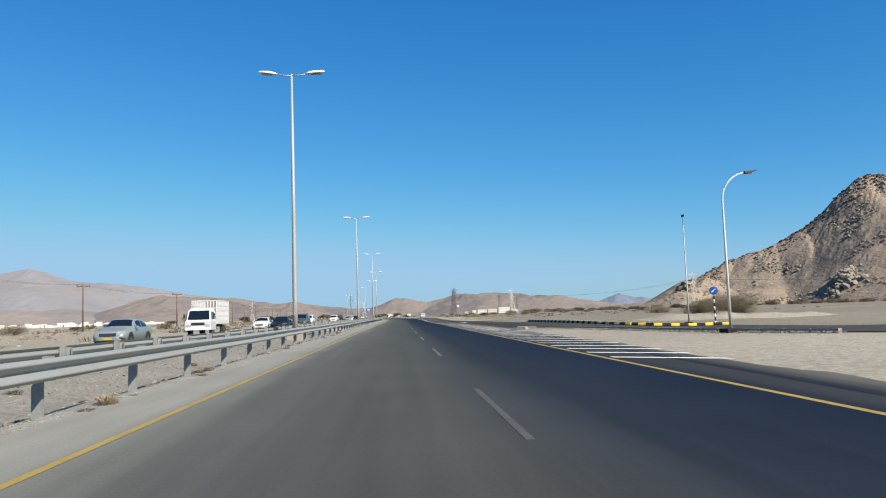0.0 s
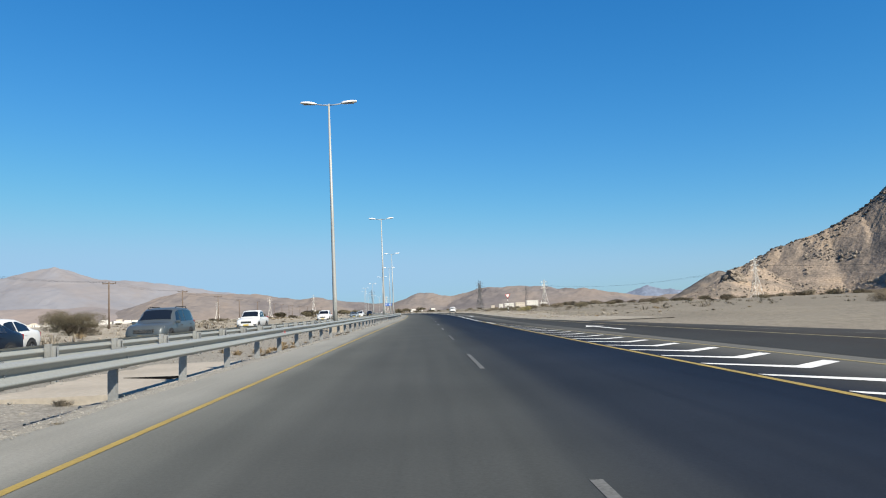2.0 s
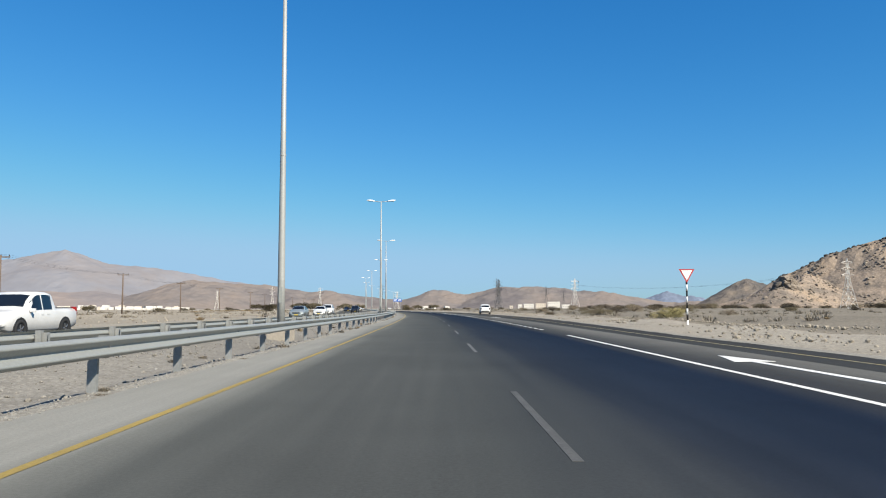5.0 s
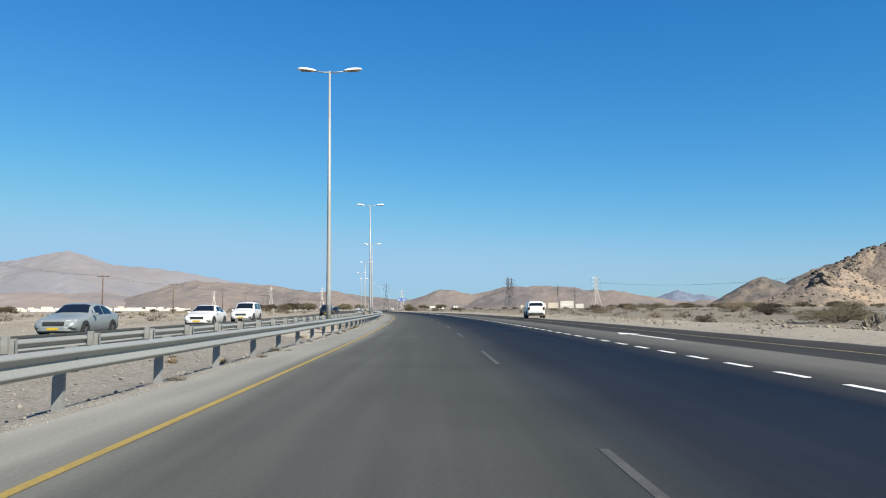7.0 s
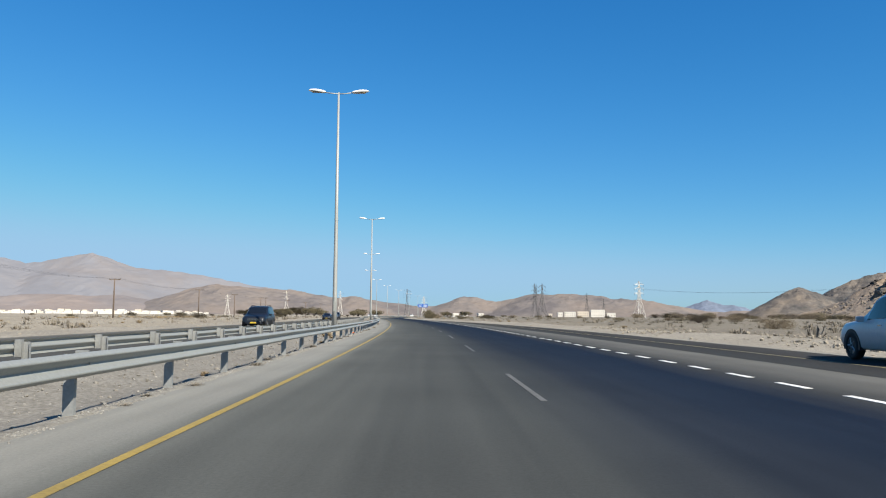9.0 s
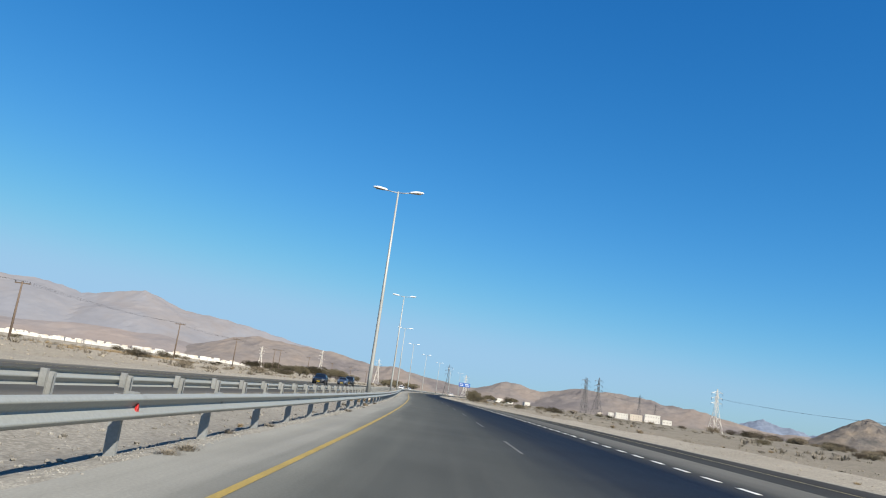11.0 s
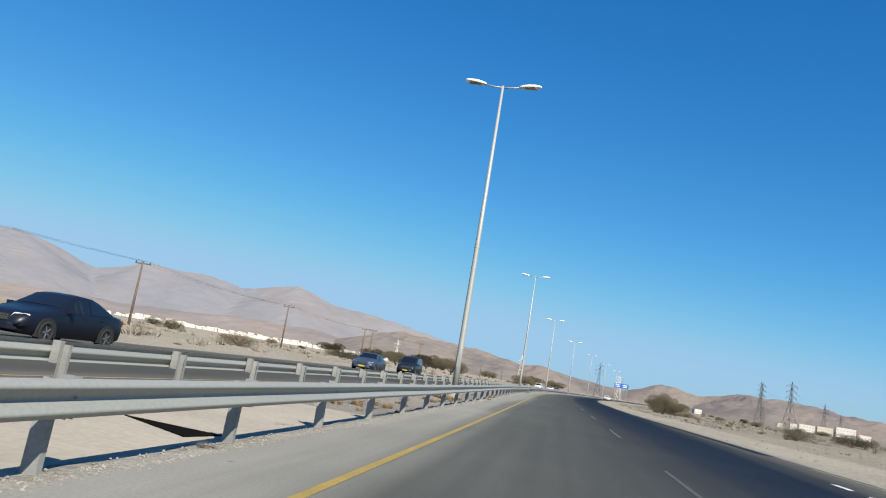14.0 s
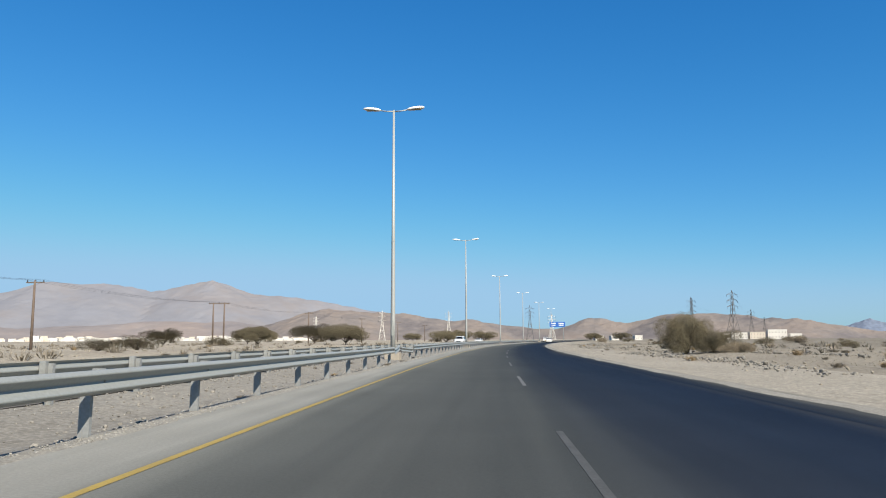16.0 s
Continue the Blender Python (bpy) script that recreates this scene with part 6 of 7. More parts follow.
def cage_truck(m):
    """A light truck with a white cage body."""
    t = thing("cage_truck", "white light truck with a tall slatted cage body", "truck", "", m)
    bm = bmesh.new()
    loft(bm, [[(-0.95, 2.9, 0.5), (0.95, 2.9, 0.5), (0.95, 1.25, 0.5), (-0.95, 1.25, 0.5)], [(-0.98, 2.95, 1.15), (0.98, 2.95, 1.15), (0.98, 1.25, 1.15), (-0.98, 1.25, 1.15)], [(-0.92, 2.75, 1.3), (0.92, 2.75, 1.3), (0.92, 1.25, 1.3), (-0.92, 1.25, 1.3)], [(-0.84, 2.45, 2.05), (0.84, 2.45, 2.05), (0.84, 1.25, 2.05), (-0.84, 1.25, 2.05)], [(-0.7, 2.25, 2.18), (0.7, 2.25, 2.18), (0.7, 1.35, 2.18), (-0.7, 1.35, 2.18)]])
    cab = part("cab", bm, P_WHITE, t, "white cab")
    bm = bmesh.new()
    loft(bm, [[(-0.82, 2.78, 1.32), (0.82, 2.78, 1.32), (0.82, 2.72, 1.32), (-0.82, 2.72, 1.32)], [(-0.74, 2.5, 2.0), (0.74, 2.5, 2.0), (0.74, 2.44, 2.0), (-0.74, 2.44, 2.0)]])
    part("windscreen", bm, M_GLASS, cab, "dark windscreen")
    for sgn in (-1, 1):
        bm = bmesh.new()
        loft(bm, [[(sgn * 0.93, 2.55, 1.32), (sgn * 0.93, 1.5, 1.32), (sgn * 0.87, 1.5, 1.9), (sgn * 0.87, 2.35, 1.9)], [(sgn * 0.9, 2.55, 1.32), (sgn * 0.9, 1.5, 1.32), (sgn * 0.84, 1.5, 1.9), (sgn * 0.84, 2.35, 1.9)]])
        part("side_window", bm, M_GLASS, cab)
        bm = bmesh.new()
        box(bm, (sgn * 0.7, 2.94, 0.85), (0.34, 0.06, 0.18))
        part("headlight", bm, M_HEADLIGHT, cab, "", False, 0.015)
        bm = bmesh.new()
        box(bm, (sgn * 1.12, 2.6, 1.6), (0.14, 0.06, 0.3))
        part("mirror", bm, M_TRIM, cab, "", False, 0.015)
        wheel(t, sgn * 0.82, 2.05, 0.4, 0.24)
        wheel(t, sgn * 0.82, -1.5, 0.4, 0.3)
    bm = bmesh.new()
    box(bm, (0, 2.95, 0.62), (1.9, 0.12, 0.22))
    part("bumper", bm, M_SIGN_WHITE, t, "", False, 0.02)
    bm = bmesh.new()
    box(bm, (0, 2.96, 1.0), (1.0, 0.05, 0.16))
    part("grille", bm, M_TRIM, cab)
    bm = bmesh.new()
    box(bm, (0, -0.9, 0.8), (0.9, 4.2, 0.2))
    part("chassis", bm, M_TRIM, t)
    bm = bmesh.new()
    box(bm, (0, -0.95, 1.0), (2.05, 4.1, 0.16))
    part("deck", bm, P_WHITE, t, "", False, 0.01)
    bar = bmesh.new()
    box(bar, (0, 0, 1.95), (0.045, 0.035, 1.75))
    bar_me = mesh_of("cage_bar", bar, P_WHITE)
    for sgn in (-1, 1):
        for k in range(17):
            sub("cage_bar", bar_me, Matrix.Translation((sgn * 1.0, 1.05 - k * 0.25, 0)), t)
        for z in (1.2, 1.6, 2.0, 2.4, 2.8):
            bm = bmesh.new()
            box(bm, (sgn * 1.0, -0.95, z), (0.03, 4.1, 0.06))
            part("cage_rail", bm, P_WHITE, t)
    for k in range(9):
        sub("cage_bar", bar_me, Matrix.Translation((-0.96 + k * 0.24, 1.08, 0)), t)
        sub("cage_bar", bar_me, Matrix.Translation((-0.96 + k * 0.24, -2.98, 0)), t)
    for z in (1.6, 2.2, 2.8):
        bm = bmesh.new()
        box(bm, (0, 1.08, z), (2.0, 0.03, 0.06))
        part("cage_rail", bm, P_WHITE, t)


FACE = math.pi
vehicle("suv", P_WHITE, "white off-road car parked on the sandy shoulder with dark rear window", on_road(283.0, 14.55, -0.0, -0.09), "", True)
cage_truck(on_road(61.5, -12.6, 0, FACE))
vehicle("sedan", P_SILVER, "pale blue grey saloon car ahead of the cage truck", on_road(43.0, -12.6, 0, FACE), "oncoming cars")
vehicle("sedan", P_BLUE, "dark blue saloon car in the inner lane of the far carriageway", on_road(80.0, -9.6, 0, FACE), "oncoming cars")
vehicle("sedan", P_WHITE, "white saloon car beside a dark blue one", on_road(87.5, -12.9, 0, FACE), "oncoming cars")
vehicle("suv", P_GREY, "grey off-road car in the inner lane of the far carriageway", on_road(96.0, -9.6, 0, FACE), "oncoming cars")
vehicle("pickup", P_WHITE, "white double cab pickup truck on the far carriageway", on_road(128.0, -12.6, 0, FACE), "oncoming cars")
vehicle("pickup", P_WHITE, "white pickup truck following at a distance", on_road(177.0, -12.5, 0, FACE), "oncoming cars")
vehicle("sedan", P_SILVER, "pale silver blue saloon car on the far carriageway", on_road(239.6, -12.6, 0, FACE), "oncoming cars")
vehicle("sedan", P_WHITE, "white saloon car ahead of a white off-road car", on_road(258.0, -12.2, 0, FACE), "oncoming cars")
vehicle("suv", P_WHITE, "white off-road car on the far carriageway", on_road(272.6, -12.6, 0, FACE), "oncoming cars")
vehicle("suv", P_NAVY, "black off-road car with a chrome grille beside the guard rail", on_road(325.0, -10.2, 0, FACE), "oncoming cars")
vehicle("sedan", P_BLUE, "dark blue saloon car on the outer lane of the far carriageway", on_road(431.0, -12.6, 0, FACE), "oncoming cars")
vehicle("sedan", P_SLATE, "slate blue grey saloon car on the far carriageway", on_road(469.0, -12.6, 0, FACE), "oncoming cars")
vehicle("van", P_NAVY, "dark blue van with a yellow plate on the far carriageway", on_road(486.0, -12.7, 0, FACE), "oncoming cars")
for s, d, k, p, lab in ((621, -9.2, "suv", P_WHITE, "small white off-road car far along the bend"), (676, -12.4, "sedan", P_WHITE, "small white saloon car far along the bend")):
    vehicle(k, p, lab, on_road(s, d, 0, FACE), "oncoming cars")
vehicle("sedan", P_WHITE, "white saloon car driving far ahead on the highway", on_road(701, 5.6, 0, 0))
vehicle("pickup", P_WHITE, "white pickup truck driving far ahead on the highway", on_road(741, 2.0, 0, 0))


# ------------------------------------------------------------------ plants
def crown_bmesh(clumps, leaves, size, seed, flat=0.6):
    """Leaves in clumps; clumps: x, y, z, radius."""
    rg = random.Random(seed)
    V, F = [], []
    for cx, cy, cz, r in clumps:
        for _ in range(int(leaves * r * r)):
            u, th = rg.uniform(-1, 1), rg.uniform(0, 6.283)
            q = r * (0.45 + 0.55 * rg.random() ** 0.4) * (1 + 0.2 * rg.uniform(-1, 1))
            w = math.sqrt(1 - u * u)
            c = Vector((cx + q * w * math.cos(th), cy + q * w * math.sin(th), cz + q * u * flat))
            if c.z < 0.03:
                c.z = 0.03 + 0.25 * rg.random()
            a = Vector((rg.uniform(-1, 1), rg.uniform(-1, 1), rg.uniform(-1, 1))).normalized() * size * rg.uniform(0.6, 1.4)
            b = a.orthogonal().normalized() * size * 0.45
            i = len(V)
            V += [c - a * 0.5, c + b * 0.5, c + a * 0.5, c - b * 0.5]
            F.append((i, i + 1, i + 2, i + 3))
    return V, F


def leaf_mesh(name, clumps, leaves, size, seed, material, flat=0.6):
    V, F = crown_bmesh(clumps, leaves, size, seed, flat)
    me = bpy.data.meshes.new(name)
    me.from_pydata([v[:] for v in V], [], F)
    me.materials.append(material)
    return me


def shrub(name, label, m, radius, height, seed, material=None, density=420, leaf=0.11, category="bush", group=""):
    """A thorn bush: many stems from one root, leafy clumps with gaps."""
    rg = random.Random(seed)
    t = thing(name, label, category, group, m)
    clumps = []
    bm = bmesh.new()
    n = 7 + int(radius * 2)
    for k in range(n):
        a = 2 * math.pi * k / n + rg.uniform(-0.4, 0.4)
        q = radius * rg.uniform(0.25, 0.78)
        top = Vector((math.cos(a) * q, math.sin(a) * q, height * rg.uniform(0.45, 0.85)))
        midp = top * 0.5 + Vector((rg.uniform(-0.1, 0.1), rg.uniform(-0.1, 0.1), 0.12 * height))
        tube(bm, [(0, 0, -0.1), midp, top], [0.05 + 0.02 * radius, 0.03 + 0.01 * radius, 0.012], 5)
        for _ in range(2):
            tip = top + Vector((rg.uniform(-0.4, 0.4), rg.uniform(-0.4, 0.4), rg.uniform(0, 0.3))) * radius * 0.6
            tube(bm, [midp, tip], [0.02, 0.006], 4)
        clumps.append((top.x, top.y, top.z * 0.85, radius * rg.uniform(0.2, 0.46)))
        clumps.append((top.x * 1.15, top.y * 1.15, top.z * 0.4, radius * rg.uniform(0.16, 0.38)))
    clumps.append((0, 0, height * 0.62, radius * 0.5))
    part("branchwork", bm, M_TWIG, t)
    ob = new("crown", leaf_mesh("crown", clumps, 3.2 * density / max(radius, 0.6), leaf, seed, material or M_LEAF, min(1.0, height / radius * 0.7)))
    ob.parent = t
    return t


def acacia(label, m, radius, height, seed):
    """A flat-topped thorn tree with a short forked trunk."""
    rg = random.Random(seed)
    t = thing("acacia_tree", label, "tree", "thorn trees", m)
    bm = bmesh.new()
    fork = height * 0.12
    tube(bm, [(0, 0, -0.2), (0.05, 0, fork * 0.6), (0, 0.05, fork)], [0.2, 0.16, 0.14], 8)
    clumps = []
    for k in range(8):
        a = 2 * math.pi * k / 8 + rg.uniform(-0.3, 0.3)
        q = radius * rg.uniform(0.45, 0.85)
        e = Vector((math.cos(a) * q, math.sin(a) * q, height * rg.uniform(0.42, 0.78)))
        mm = Vector((e.x * 0.45, e.y * 0.45, fork + (e.z - fork) * 0.65))
        tube(bm, [(0, 0, fork * 0.9), mm, e], [0.1, 0.06, 0.02], 6)
        clumps += [(e.x, e.y, e.z, radius * rg.uniform(0.3, 0.42)), (e.x * 0.6, e.y * 0.6, e.z + 0.1 * height, radius * 0.34)]
        if rg.random() < 0.5:
            clumps.append((e.x * 0.9, e.y * 0.9, e.z - 0.2 * height, radius * rg.uniform(0.16, 0.26)))
    part("trunk", bm, M_TWIG, t, "short forked trunk", True)
    ob = new("crown", leaf_mesh("crown", clumps, 2700 / radius, 0.17, seed, M_LEAF, 0.55))
    ob.parent = t
    return t


def standing(x, y, turn=0.0, scale=1.0):
    return pose(x, y, ground_z(x, y) - 0.02, 0, 0, turn) @ Matrix.Scale(scale, 4)


GREEN = "sprawling grey green desert thorn bush on sand"
# right side
shrub("thorn_bush", "broad dusty thorn bush behind the junction", standing(34.8, 71.8), 3.7, 2.3, 31, M_LEAF, 2600, 0.07)
shrub("thorn_bush", "low olive thorn bush near the slip road", standing(50.6, 134.5), 2.29, 1.53, 32, M_LEAF_DRY)
shrub("thorn_bush", "pale yellow green low bush on the verge", standing(24.7, 217.4), 1.59, 1.02, 33, M_LEAF_YELLOW)
shrub("thorn_bush", "dry brown thorn bush beside the slip road", standing(25.2, 248.6), 2.4, 0.8, 34, M_LEAF, 1600, 0.05)
shrub("thorn_bush", "tall sprawling thorn bush leaning over the verge", standing(-10.9, 526.0), 2.2, 3.0, 35, M_LEAF, 5200, 0.055)
shrub("thorn_bush", "dry thorn bush beside the taller bush", standing(-9.2, 524.0), 1.7, 1.7, 36, M_LEAF, 3000, 0.05)
shrub("thorn_bush", "low dry thorn bush at the foot of a taller bush", standing(-7.9, 522.8), 1.4, 0.8, 39, M_LEAF_DRY, 2000, 0.05)
proto = shrub("thorn_bush", GREEN, standing(55.0, 302.1), 2.80, 1.78, 37, None, 640, 0.075, "bush", "desert bushes")
proto_dry = shrub("thorn_bush", "dry brown desert thorn bush on sand", standing(61.2, 463.6), 2.55, 1.59, 38, M_LEAF_DRY, 520, 0.07, "bush", "desert bushes")
BUSHES = [(72.2, 487.9), (65.2, 427.6), (106.5, 470.1), (72.1, 382.3), (70.8, 367.4), (104.5, 305.1), (40.3, 454.5), (48.5, 439.1), (52.2, 442.9), (58.2, 422.5), (158.0, 676.5), (89.2, 726.2), (11.5, 561.8), (-5.5, 605.1), (8.8, 503.2), (0.6, 487.9), (-13.1, 708.3), (12.2, 828.1), (59.9, 782.2), (2.5, 598.8), (10.2, 596.2), (25.5, 637.0), (33.1, 662.5), (17.8, 694.3), (45.9, 713.4), (66.2, 687.9), (81.5, 789.9), (114.7, 598.8), (89.2, 547.8), (122.3, 522.3), (150.3, 560.5), (165.6, 484.1), (133.8, 419.9), (152.9, 381.4), (117.2, 349.8), (84.1, 317.9), (140.1, 662.5), (-2.5, 751.6), (12.7, 777.1), (30.6, 815.3), (178.4, 598.8), (191.1, 713.4)]
LEFT = [(-69.1, 547.3), (-67.3, 537.9), (-91.6, 610.7), (-152.9, 667.6), (-32.6, 138.7), (-50.7, 108.7), (-36.7, 130.9), (-77.7, 193.8), (-91.7, 238.0), (-73.9, 286.8), (-114.7, 330.8), (-84.1, 387.8), (-107.0, 419.9), (-61.2, 439.1), (-73.9, 461.0), (-122.3, 496.8), (-101.9, 535.1), (-81.5, 522.3), (-140.1, 579.7), (-124.9, 637.0), (-178.4, 713.4), (-114.7, 713.4), (-132.5, 777.1), (-152.9, 840.8), (-76.4, 764.4), (-89.2, 815.3), (-56.1, 484.1), (-191.1, 547.8), (-216.6, 637.0), (-165.6, 445.5)]
rg = random.Random(77)
for k, (x, y) in enumerate(BUSHES + LEFT):
    copy_thing(proto if rg.random() < 0.55 else proto_dry, standing(x, y, rg.uniform(0, 360), rg.uniform(0.5, 1.15)))
for x, y, sc in ((35.5, 281.2, 0.85), (53.4, 336.2, 1.2), (19.9, 255.2, 0.35), (22.8, 276.5, 0.4), (29.7, 334.2, 0.8), (43.1, 399.4, 1.1), (38.6, 238.5, 0.5), (-37.1, 401.5, 0.5), (-41.8, 413.1, 0.55), (-84.6, 571.0, 0.8)):
    copy_thing(proto_dry, standing(x, y, x * 47, sc))
# hill foot hedge of scrub
for k in range(110):
    a = rg.uniform(0, 1)
    x, y = 153 + 318 * a + rg.gauss(0, 18), 834 - 210 * a + rg.gauss(0, 20)
    copy_thing(proto_dry if rg.random() < 0.6 else proto, pose(x, y, 0, 0, 0, rg.uniform(0, 360)) @ Matrix.Scale(rg.uniform(1.0, 3.0), 4))
# trees of the left plain
acacia("flat-topped green acacia thorn tree on the plain", standing(-80.0, 603.9), 4.08, 3.7, 41)
tree = acacia("broad flat-topped acacia tree with a dark crown", standing(-73.9, 639.5), 5.6, 4.97, 42)
for x, y, sc in ((-84.1, 645.9, 1.0), (-96.8, 598.8, 0.7), (-57.3, 764.4, 0.9), (-76.4, 815.3, 1.1), (-33.0, 137.7, 0.55), (-121.0, 419.9, 0.5), (-58.6, 687.9, 0.8), (-12.7, 891.8, 0.9), (2.5, 917.3, 1.0), (-109.6, 662.5, 0.9), (-152.9, 891.8, 1.2), (-191.1, 968.2, 1.3), (-127.4, 942.7, 1.1)):
    copy_thing(tree, standing(x, y, x * 31, sc))


# dry grass and small scrub in the median and on the verges
def tuft_mesh(name, blades, r, h, seed, material, width=0.012):
    rg = random.Random(seed)
    V, F = [], []
    for _ in range(blades):
        a, q = rg.uniform(0, 6.283), r * rg.random() ** 0.7
        x, y = q * math.cos(a) * 0.6, q * math.sin(a) * 0.6
        hh = h * rg.uniform(0.4, 1.1)
        tx, ty = x + math.cos(a) * q * 0.9 + rg.uniform(-1, 1) * r * 0.2, y + math.sin(a) * q * 0.9 + rg.uniform(-1, 1) * r * 0.2
        wx, wy = -math.sin(a) * width, math.cos(a) * width
        i = len(V)
        mx, my = (x * 2 + tx) / 3, (y * 2 + ty) / 3
        V += [(x - wx, y - wy, -0.02), (x + wx, y + wy, -0.02), (mx + wx, my + wy, hh * 0.6), (mx - wx, my - wy, hh * 0.6), (tx, ty, hh)]
        F += [(i, i + 1, i + 2, i + 3), (i + 3, i + 2, i + 4)]
    me = bpy.data.meshes.new(name)
    me.from_pydata(V, [], F)
    me.materials.append(material)
    return me


STRAW = [tuft_mesh("grass_tuft", 260, 0.3, 0.26, 51 + k, M_STRAW, 0.0045) for k in range(3)]
SCRUB = [tuft_mesh("scrub_tuft", 280, 0.3, 0.18, 61 + k, M_SCRUB, 0.004) for k in range(3)]


def tuft(kind, s, d, scale):
    x, y = (float(v) for v in road(s, d))
    ob = new("dry_grass_tuft" if kind else "dry_scrub_tuft", (STRAW if kind else SCRUB)[rg.randrange(3)])
    ob.matrix_basis = pose(x, y, float(median_z(s, d)) if -5.5 < d < -0.5 else ground_z(x, y), 0, 0, rg.uniform(0, 360)) @ Matrix.Scale(scale, 4)
    tagged(ob, "clump of dry straw yellow grass in the gravel" if kind else "small dry grey scrub plant in the gravel", "grass" if kind else "scrub", "dry tufts")


for _ in range(170):
    s = rg.uniform(-4, 520)
    near = rg.random() < 0.55
    tuft(rg.random() < 0.2, s, float(VERGE(s)) + rg.uniform(0.0, 0.4) if near else rg.uniform(-4.4, -2.0), rg.uniform(0.3, 0.75) if near else rg.uniform(0.3, 0.7))
for s in (86, 87.5, 89, 92, 251, 254, 308, 312, 374, 380, 384, 430, 433, 436, 440, 446):
    for _ in range(3):
        tuft(True, s + rg.uniform(-1.5, 1.5), rg.uniform(-3.9, -2.4), rg.uniform(0.4, 0.8))
for _ in range(40):
    tuft(True, 379.6 + rg.gauss(0, 1.0), rg.uniform(-3.4, -2.3), rg.uniform(0.18, 0.42))
for _ in range(80):
    tuft(True, 446.2 + rg.gauss(0, 0.9), rg.uniform(-3.6, -2.5), rg.uniform(0.25, 0.5))
for _ in range(110):
    tuft(rg.random() < 0.4, rg.uniform(115, 640), rg.uniform(16, 48), rg.uniform(0.5, 1.3))
for _ in range(55):
    tuft(rg.random() < 0.25, rg.uniform(482, 600), rg.uniform(12, 40), rg.uniform(0.7, 1.6))
for _ in range(80):
    tuft(rg.random() < 0.5, rg.uniform(30, 640), -rg.uniform(18, 60), rg.uniform(0.6, 2.0))

# low scrub over the plain, past counting
def scrub_field(count, seed, s_rng, d_rng, material, label, size):
    rg = random.Random(seed)
    V, F = [], []
    while len(F) < count * 56:
        s, d = rg.uniform(*s_rng), rg.uniform(*d_rng)
        if noise.noise((s * 0.03, d * 0.06, seed)) < -0.05:
            continue
        cx, cy = (float(v) for v in road(s, d))
        cz, sc = ground_z(cx, cy) - 0.02, size * rg.uniform(0.5, 1.6)
        for _ in range(28):
            a, q = rg.uniform(0, 6.283), rg.random() ** 0.6
            x, y = cx + q * sc * math.cos(a) * 0.5, cy + q * sc * math.sin(a) * 0.5
            tx, ty, hh = x + math.cos(a) * sc * 0.35 * q, y + math.sin(a) * sc * 0.35 * q, sc * rg.uniform(0.25, 0.75) * (1.15 - 0.6 * q)
            wx, wy = -math.sin(a) * 0.022 * sc, math.cos(a) * 0.022 * sc
            i = len(V)
            V += [(x - wx, y - wy, cz), (x + wx, y + wy, cz), (tx + wx * 2, ty + wy * 2, cz + hh * 0.7), (tx - wx * 2, ty - wy * 2, cz + hh * 0.7), (tx, ty, cz + hh)]
            F += [(i, i + 1, i + 2, i + 3), (i + 3, i + 2, i + 4)]
    me = bpy.data.meshes.new("scrub_field")
    me.from_pydata(V, [], F)
    me.materials.append(material)
    tagged(new("scrub_field", me), label, "scrub", "", "stuff")


scrub_field(800, 71, (40, 640), (-95, -19), M_SCRUB, "low grey scrub scattered over the stony plain", 0.75)
scrub_field(420, 72, (430, 500), (-70, -48), M_STRAW, "pale belt of dry straw grass across the plain", 0.55)
scrub_field(600, 73, (150, 640), (21, 95), M_SCRUB, "low grey scrub scattered over the sandy plain", 0.7)

# a bit of litter by the rail
bm = bmesh.new()
box(bm, (0, 0, 0.03), (0.3, 0.16, 0.05), 0.4, 0.8)
box(bm, (0.1, 0.05, 0.07), (0.16, 0.1, 0.04), 1.0, 0.7)
ob = new("plastic_scrap", mesh_of("plastic_scrap", bm, M_ORANGE))
x, y = (float(v) for v in road(316.9, -2.2))
ob.matrix_basis = pose(x, y, float(median_z(316.9, -2.2)) + 0.01, 0, 0, 20)
tagged(ob, "torn scrap of orange plastic on the gravel", "litter")


# ------------------------------------------------------------------ buildings
def house(name, m, w, dpt, h, storeys, cols, material, label, group):
    b = thing(name, label, "building", group, m)
    bm = bmesh.new()
    box(bm, (0, 0, h / 2 - 0.4), (w, dpt, h + 0.8))
    wall = part("wall", bm, material, b)
    bm = bmesh.new()
    box(bm, (0, 0, h + 0.3), (w + 0.3, dpt + 0.3, 0.7))
    part("roof", bm, material, b, "flat roof with a parapet")
    bm = bmesh.new()
    box(bm, (0, 0, 0), (min(1.3, w / cols * 0.32), 0.1, min(1.4, h / storeys * 0.36)))
    me = mesh_of("window", bm, M_WINDOW_DARK)
    for i in range(cols):
        for j in range(storeys):
            sub("window", me, Matrix.Translation((-w / 2 + (i + 0.5) * w / cols, -dpt / 2 - 0.02, (j + 0.5) * h / storeys)), b)
    return b


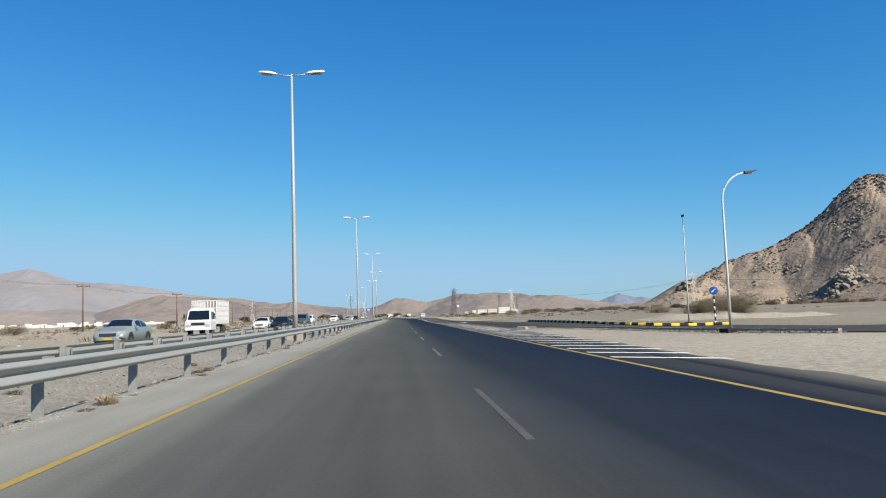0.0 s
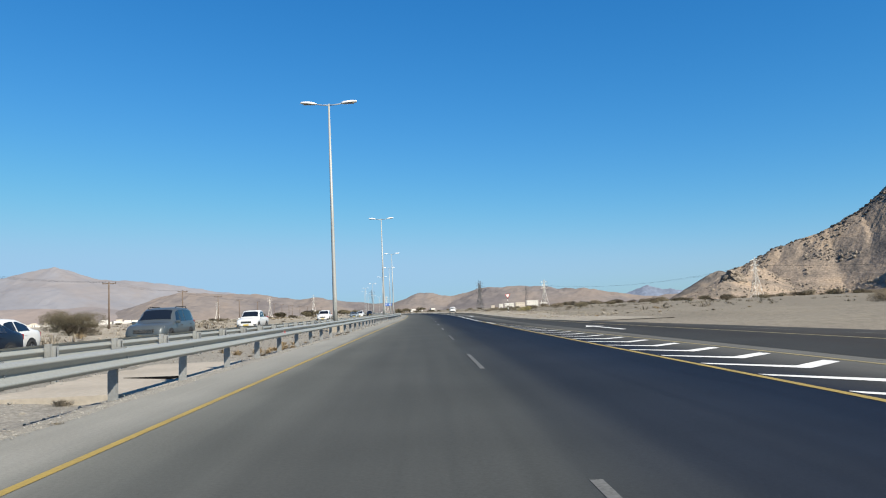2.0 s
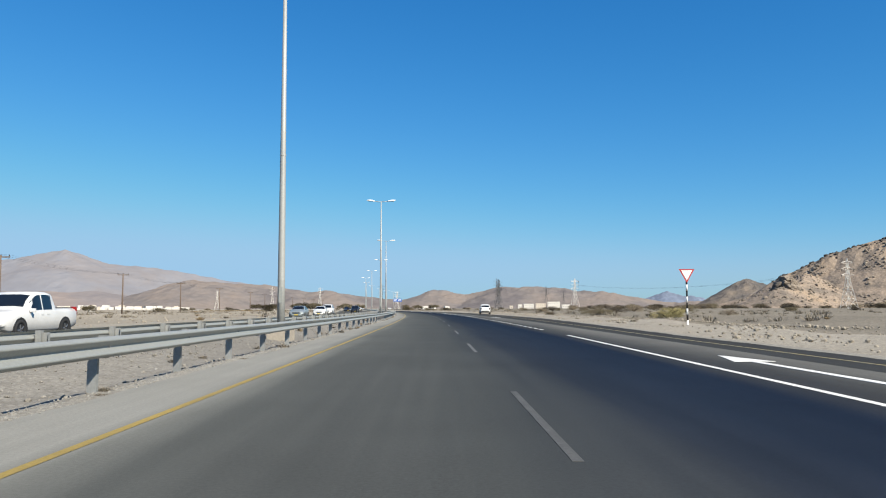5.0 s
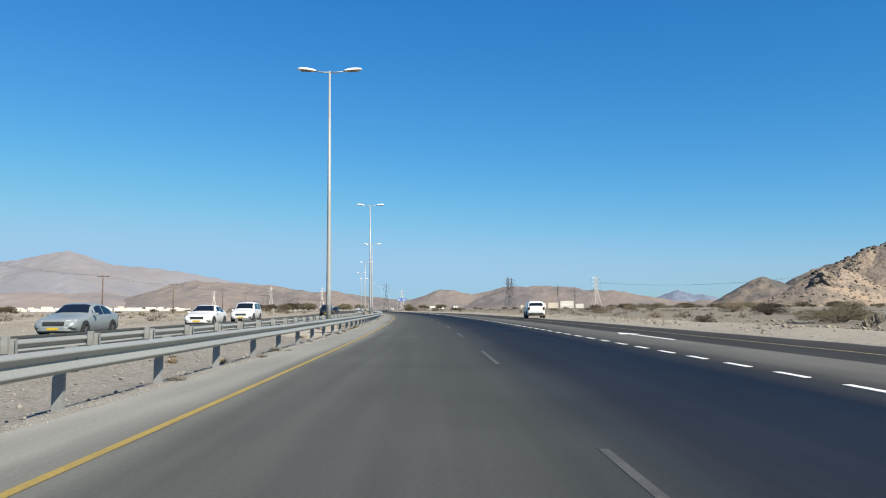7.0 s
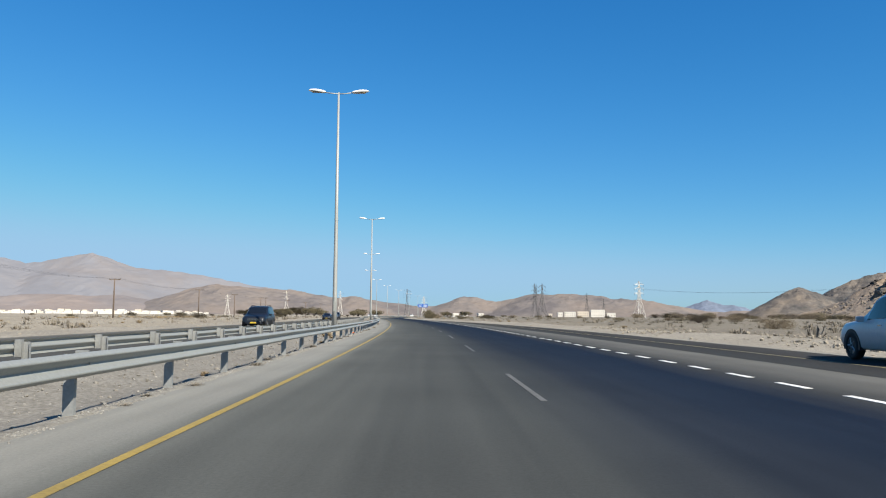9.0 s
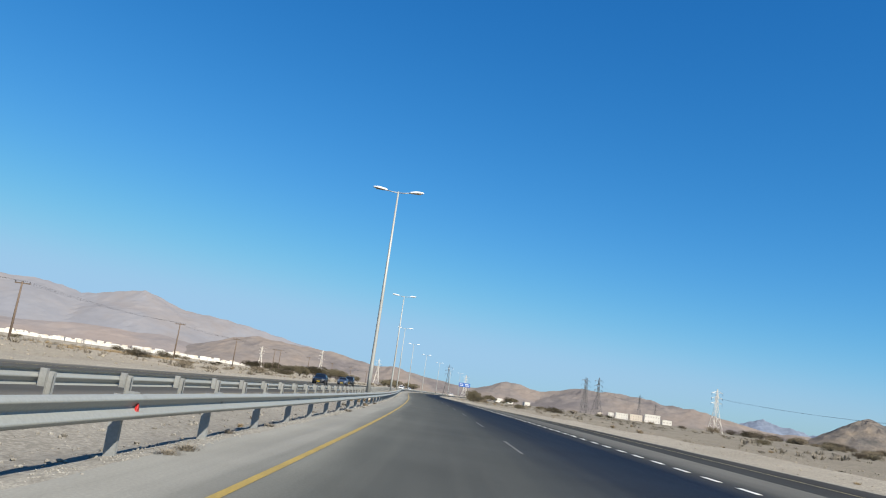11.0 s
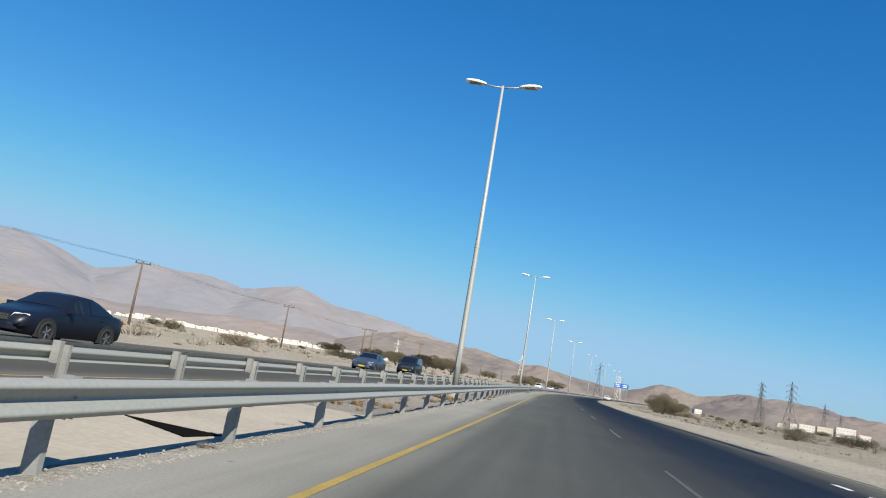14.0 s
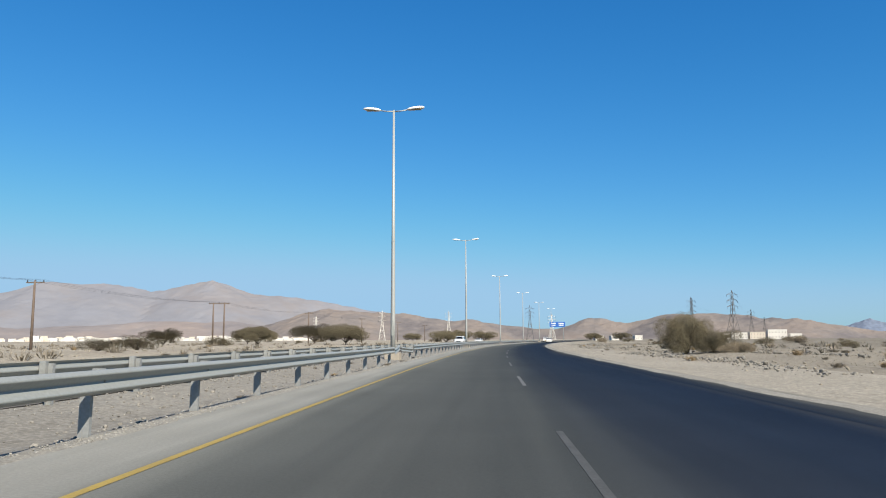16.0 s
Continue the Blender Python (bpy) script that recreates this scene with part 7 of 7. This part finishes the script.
CX, CY = -7.6, 441.0
for x, w, h, st, c, mt in ((108, 5, 4.5, 1, 2, M_PLASTER), (118, 12, 5.2, 2, 5, M_PLASTER), (130.5, 12, 5.6, 2, 5, M_PLASTER_CREAM), (145, 15, 7.6, 2, 6, M_PLASTER), (158, 9, 4.2, 1, 3, M_PLASTER), (98, 4, 3, 1, 1, M_PLASTER_CREAM)):
    house("apartment_block", pose((x - 13 + 6) * 1.554 + CX, (972 + (x % 7) - 346) * 1.554 + CY, 0, 0, 0, -4), w * 1.4, 13, h * 1.4, st, c, mt, "pale flat-roofed apartment block on the plain", "apartment blocks")
for x, y, w, h in ((17.8, 1006, 5.1, 2.7), (2.5, 1019, 5.1, 2.7), (-7.6, 1057, 6.4, 2.9)):
    house("roadside_house", pose(x, y, 0, 0, 0, 12), w, 7, h, 1, 3, M_PLASTER, "small white flat-roofed house by the road", "roadside houses")

protos = [house("town_house", pose(-1147 - 40 * k, 1911 + 8 * k, 0, 0, 0, 33), w, d_, h, st, c, mt, "small white flat-roofed town house", "town houses") for k, (w, d_, h, st, c, mt) in enumerate(((13, 12, 6, 1, 2, M_PLASTER), (17, 12, 4.5, 1, 3, M_PLASTER), (11, 10, 8.5, 2, 1, M_PLASTER_CREAM)))]
far_houses = bmesh.new()
placed = 0
while placed < 430:
    a = rg.random()
    az = radians(-44 + 24.5 * a)
    R = rg.uniform(1885, 2330)
    if noise.noise((a * 16, R * 0.002, 6.0)) + 0.5 * noise.noise((a * 60, 1.0, 2.0)) < -0.12 and rg.random() < 0.8:
        continue
    x, y = -6.4 + R * math.sin(az), 331 + R * math.cos(az)
    sc = rg.uniform(0.5, 0.95) if rg.random() < 0.7 else rg.uniform(0.95, 1.45)
    turn = math.degrees(-az) + rg.uniform(-15, 15)
    if placed < 285:
        copy_thing(protos[rg.randrange(3)], pose(x, y, 0, 0, 0, turn) @ Matrix.Scale(sc, 4))
    else:
        tall = rg.choice((4.5, 6, 8.5)) * sc
        box(far_houses, (x, y, tall / 2 - 0.4), (13 * sc, 12 * sc, tall + 0.8), radians(turn))
        box(far_houses, (x, y, tall + 0.3), (13 * sc + 0.3, 12 * sc + 0.3, 0.6), radians(turn))
    placed += 1
ob = new("far_town", mesh_of("far_town", far_houses, M_PLASTER))
tagged(ob, "crowded white houses at the back of the far town", "houses", "", "stuff")
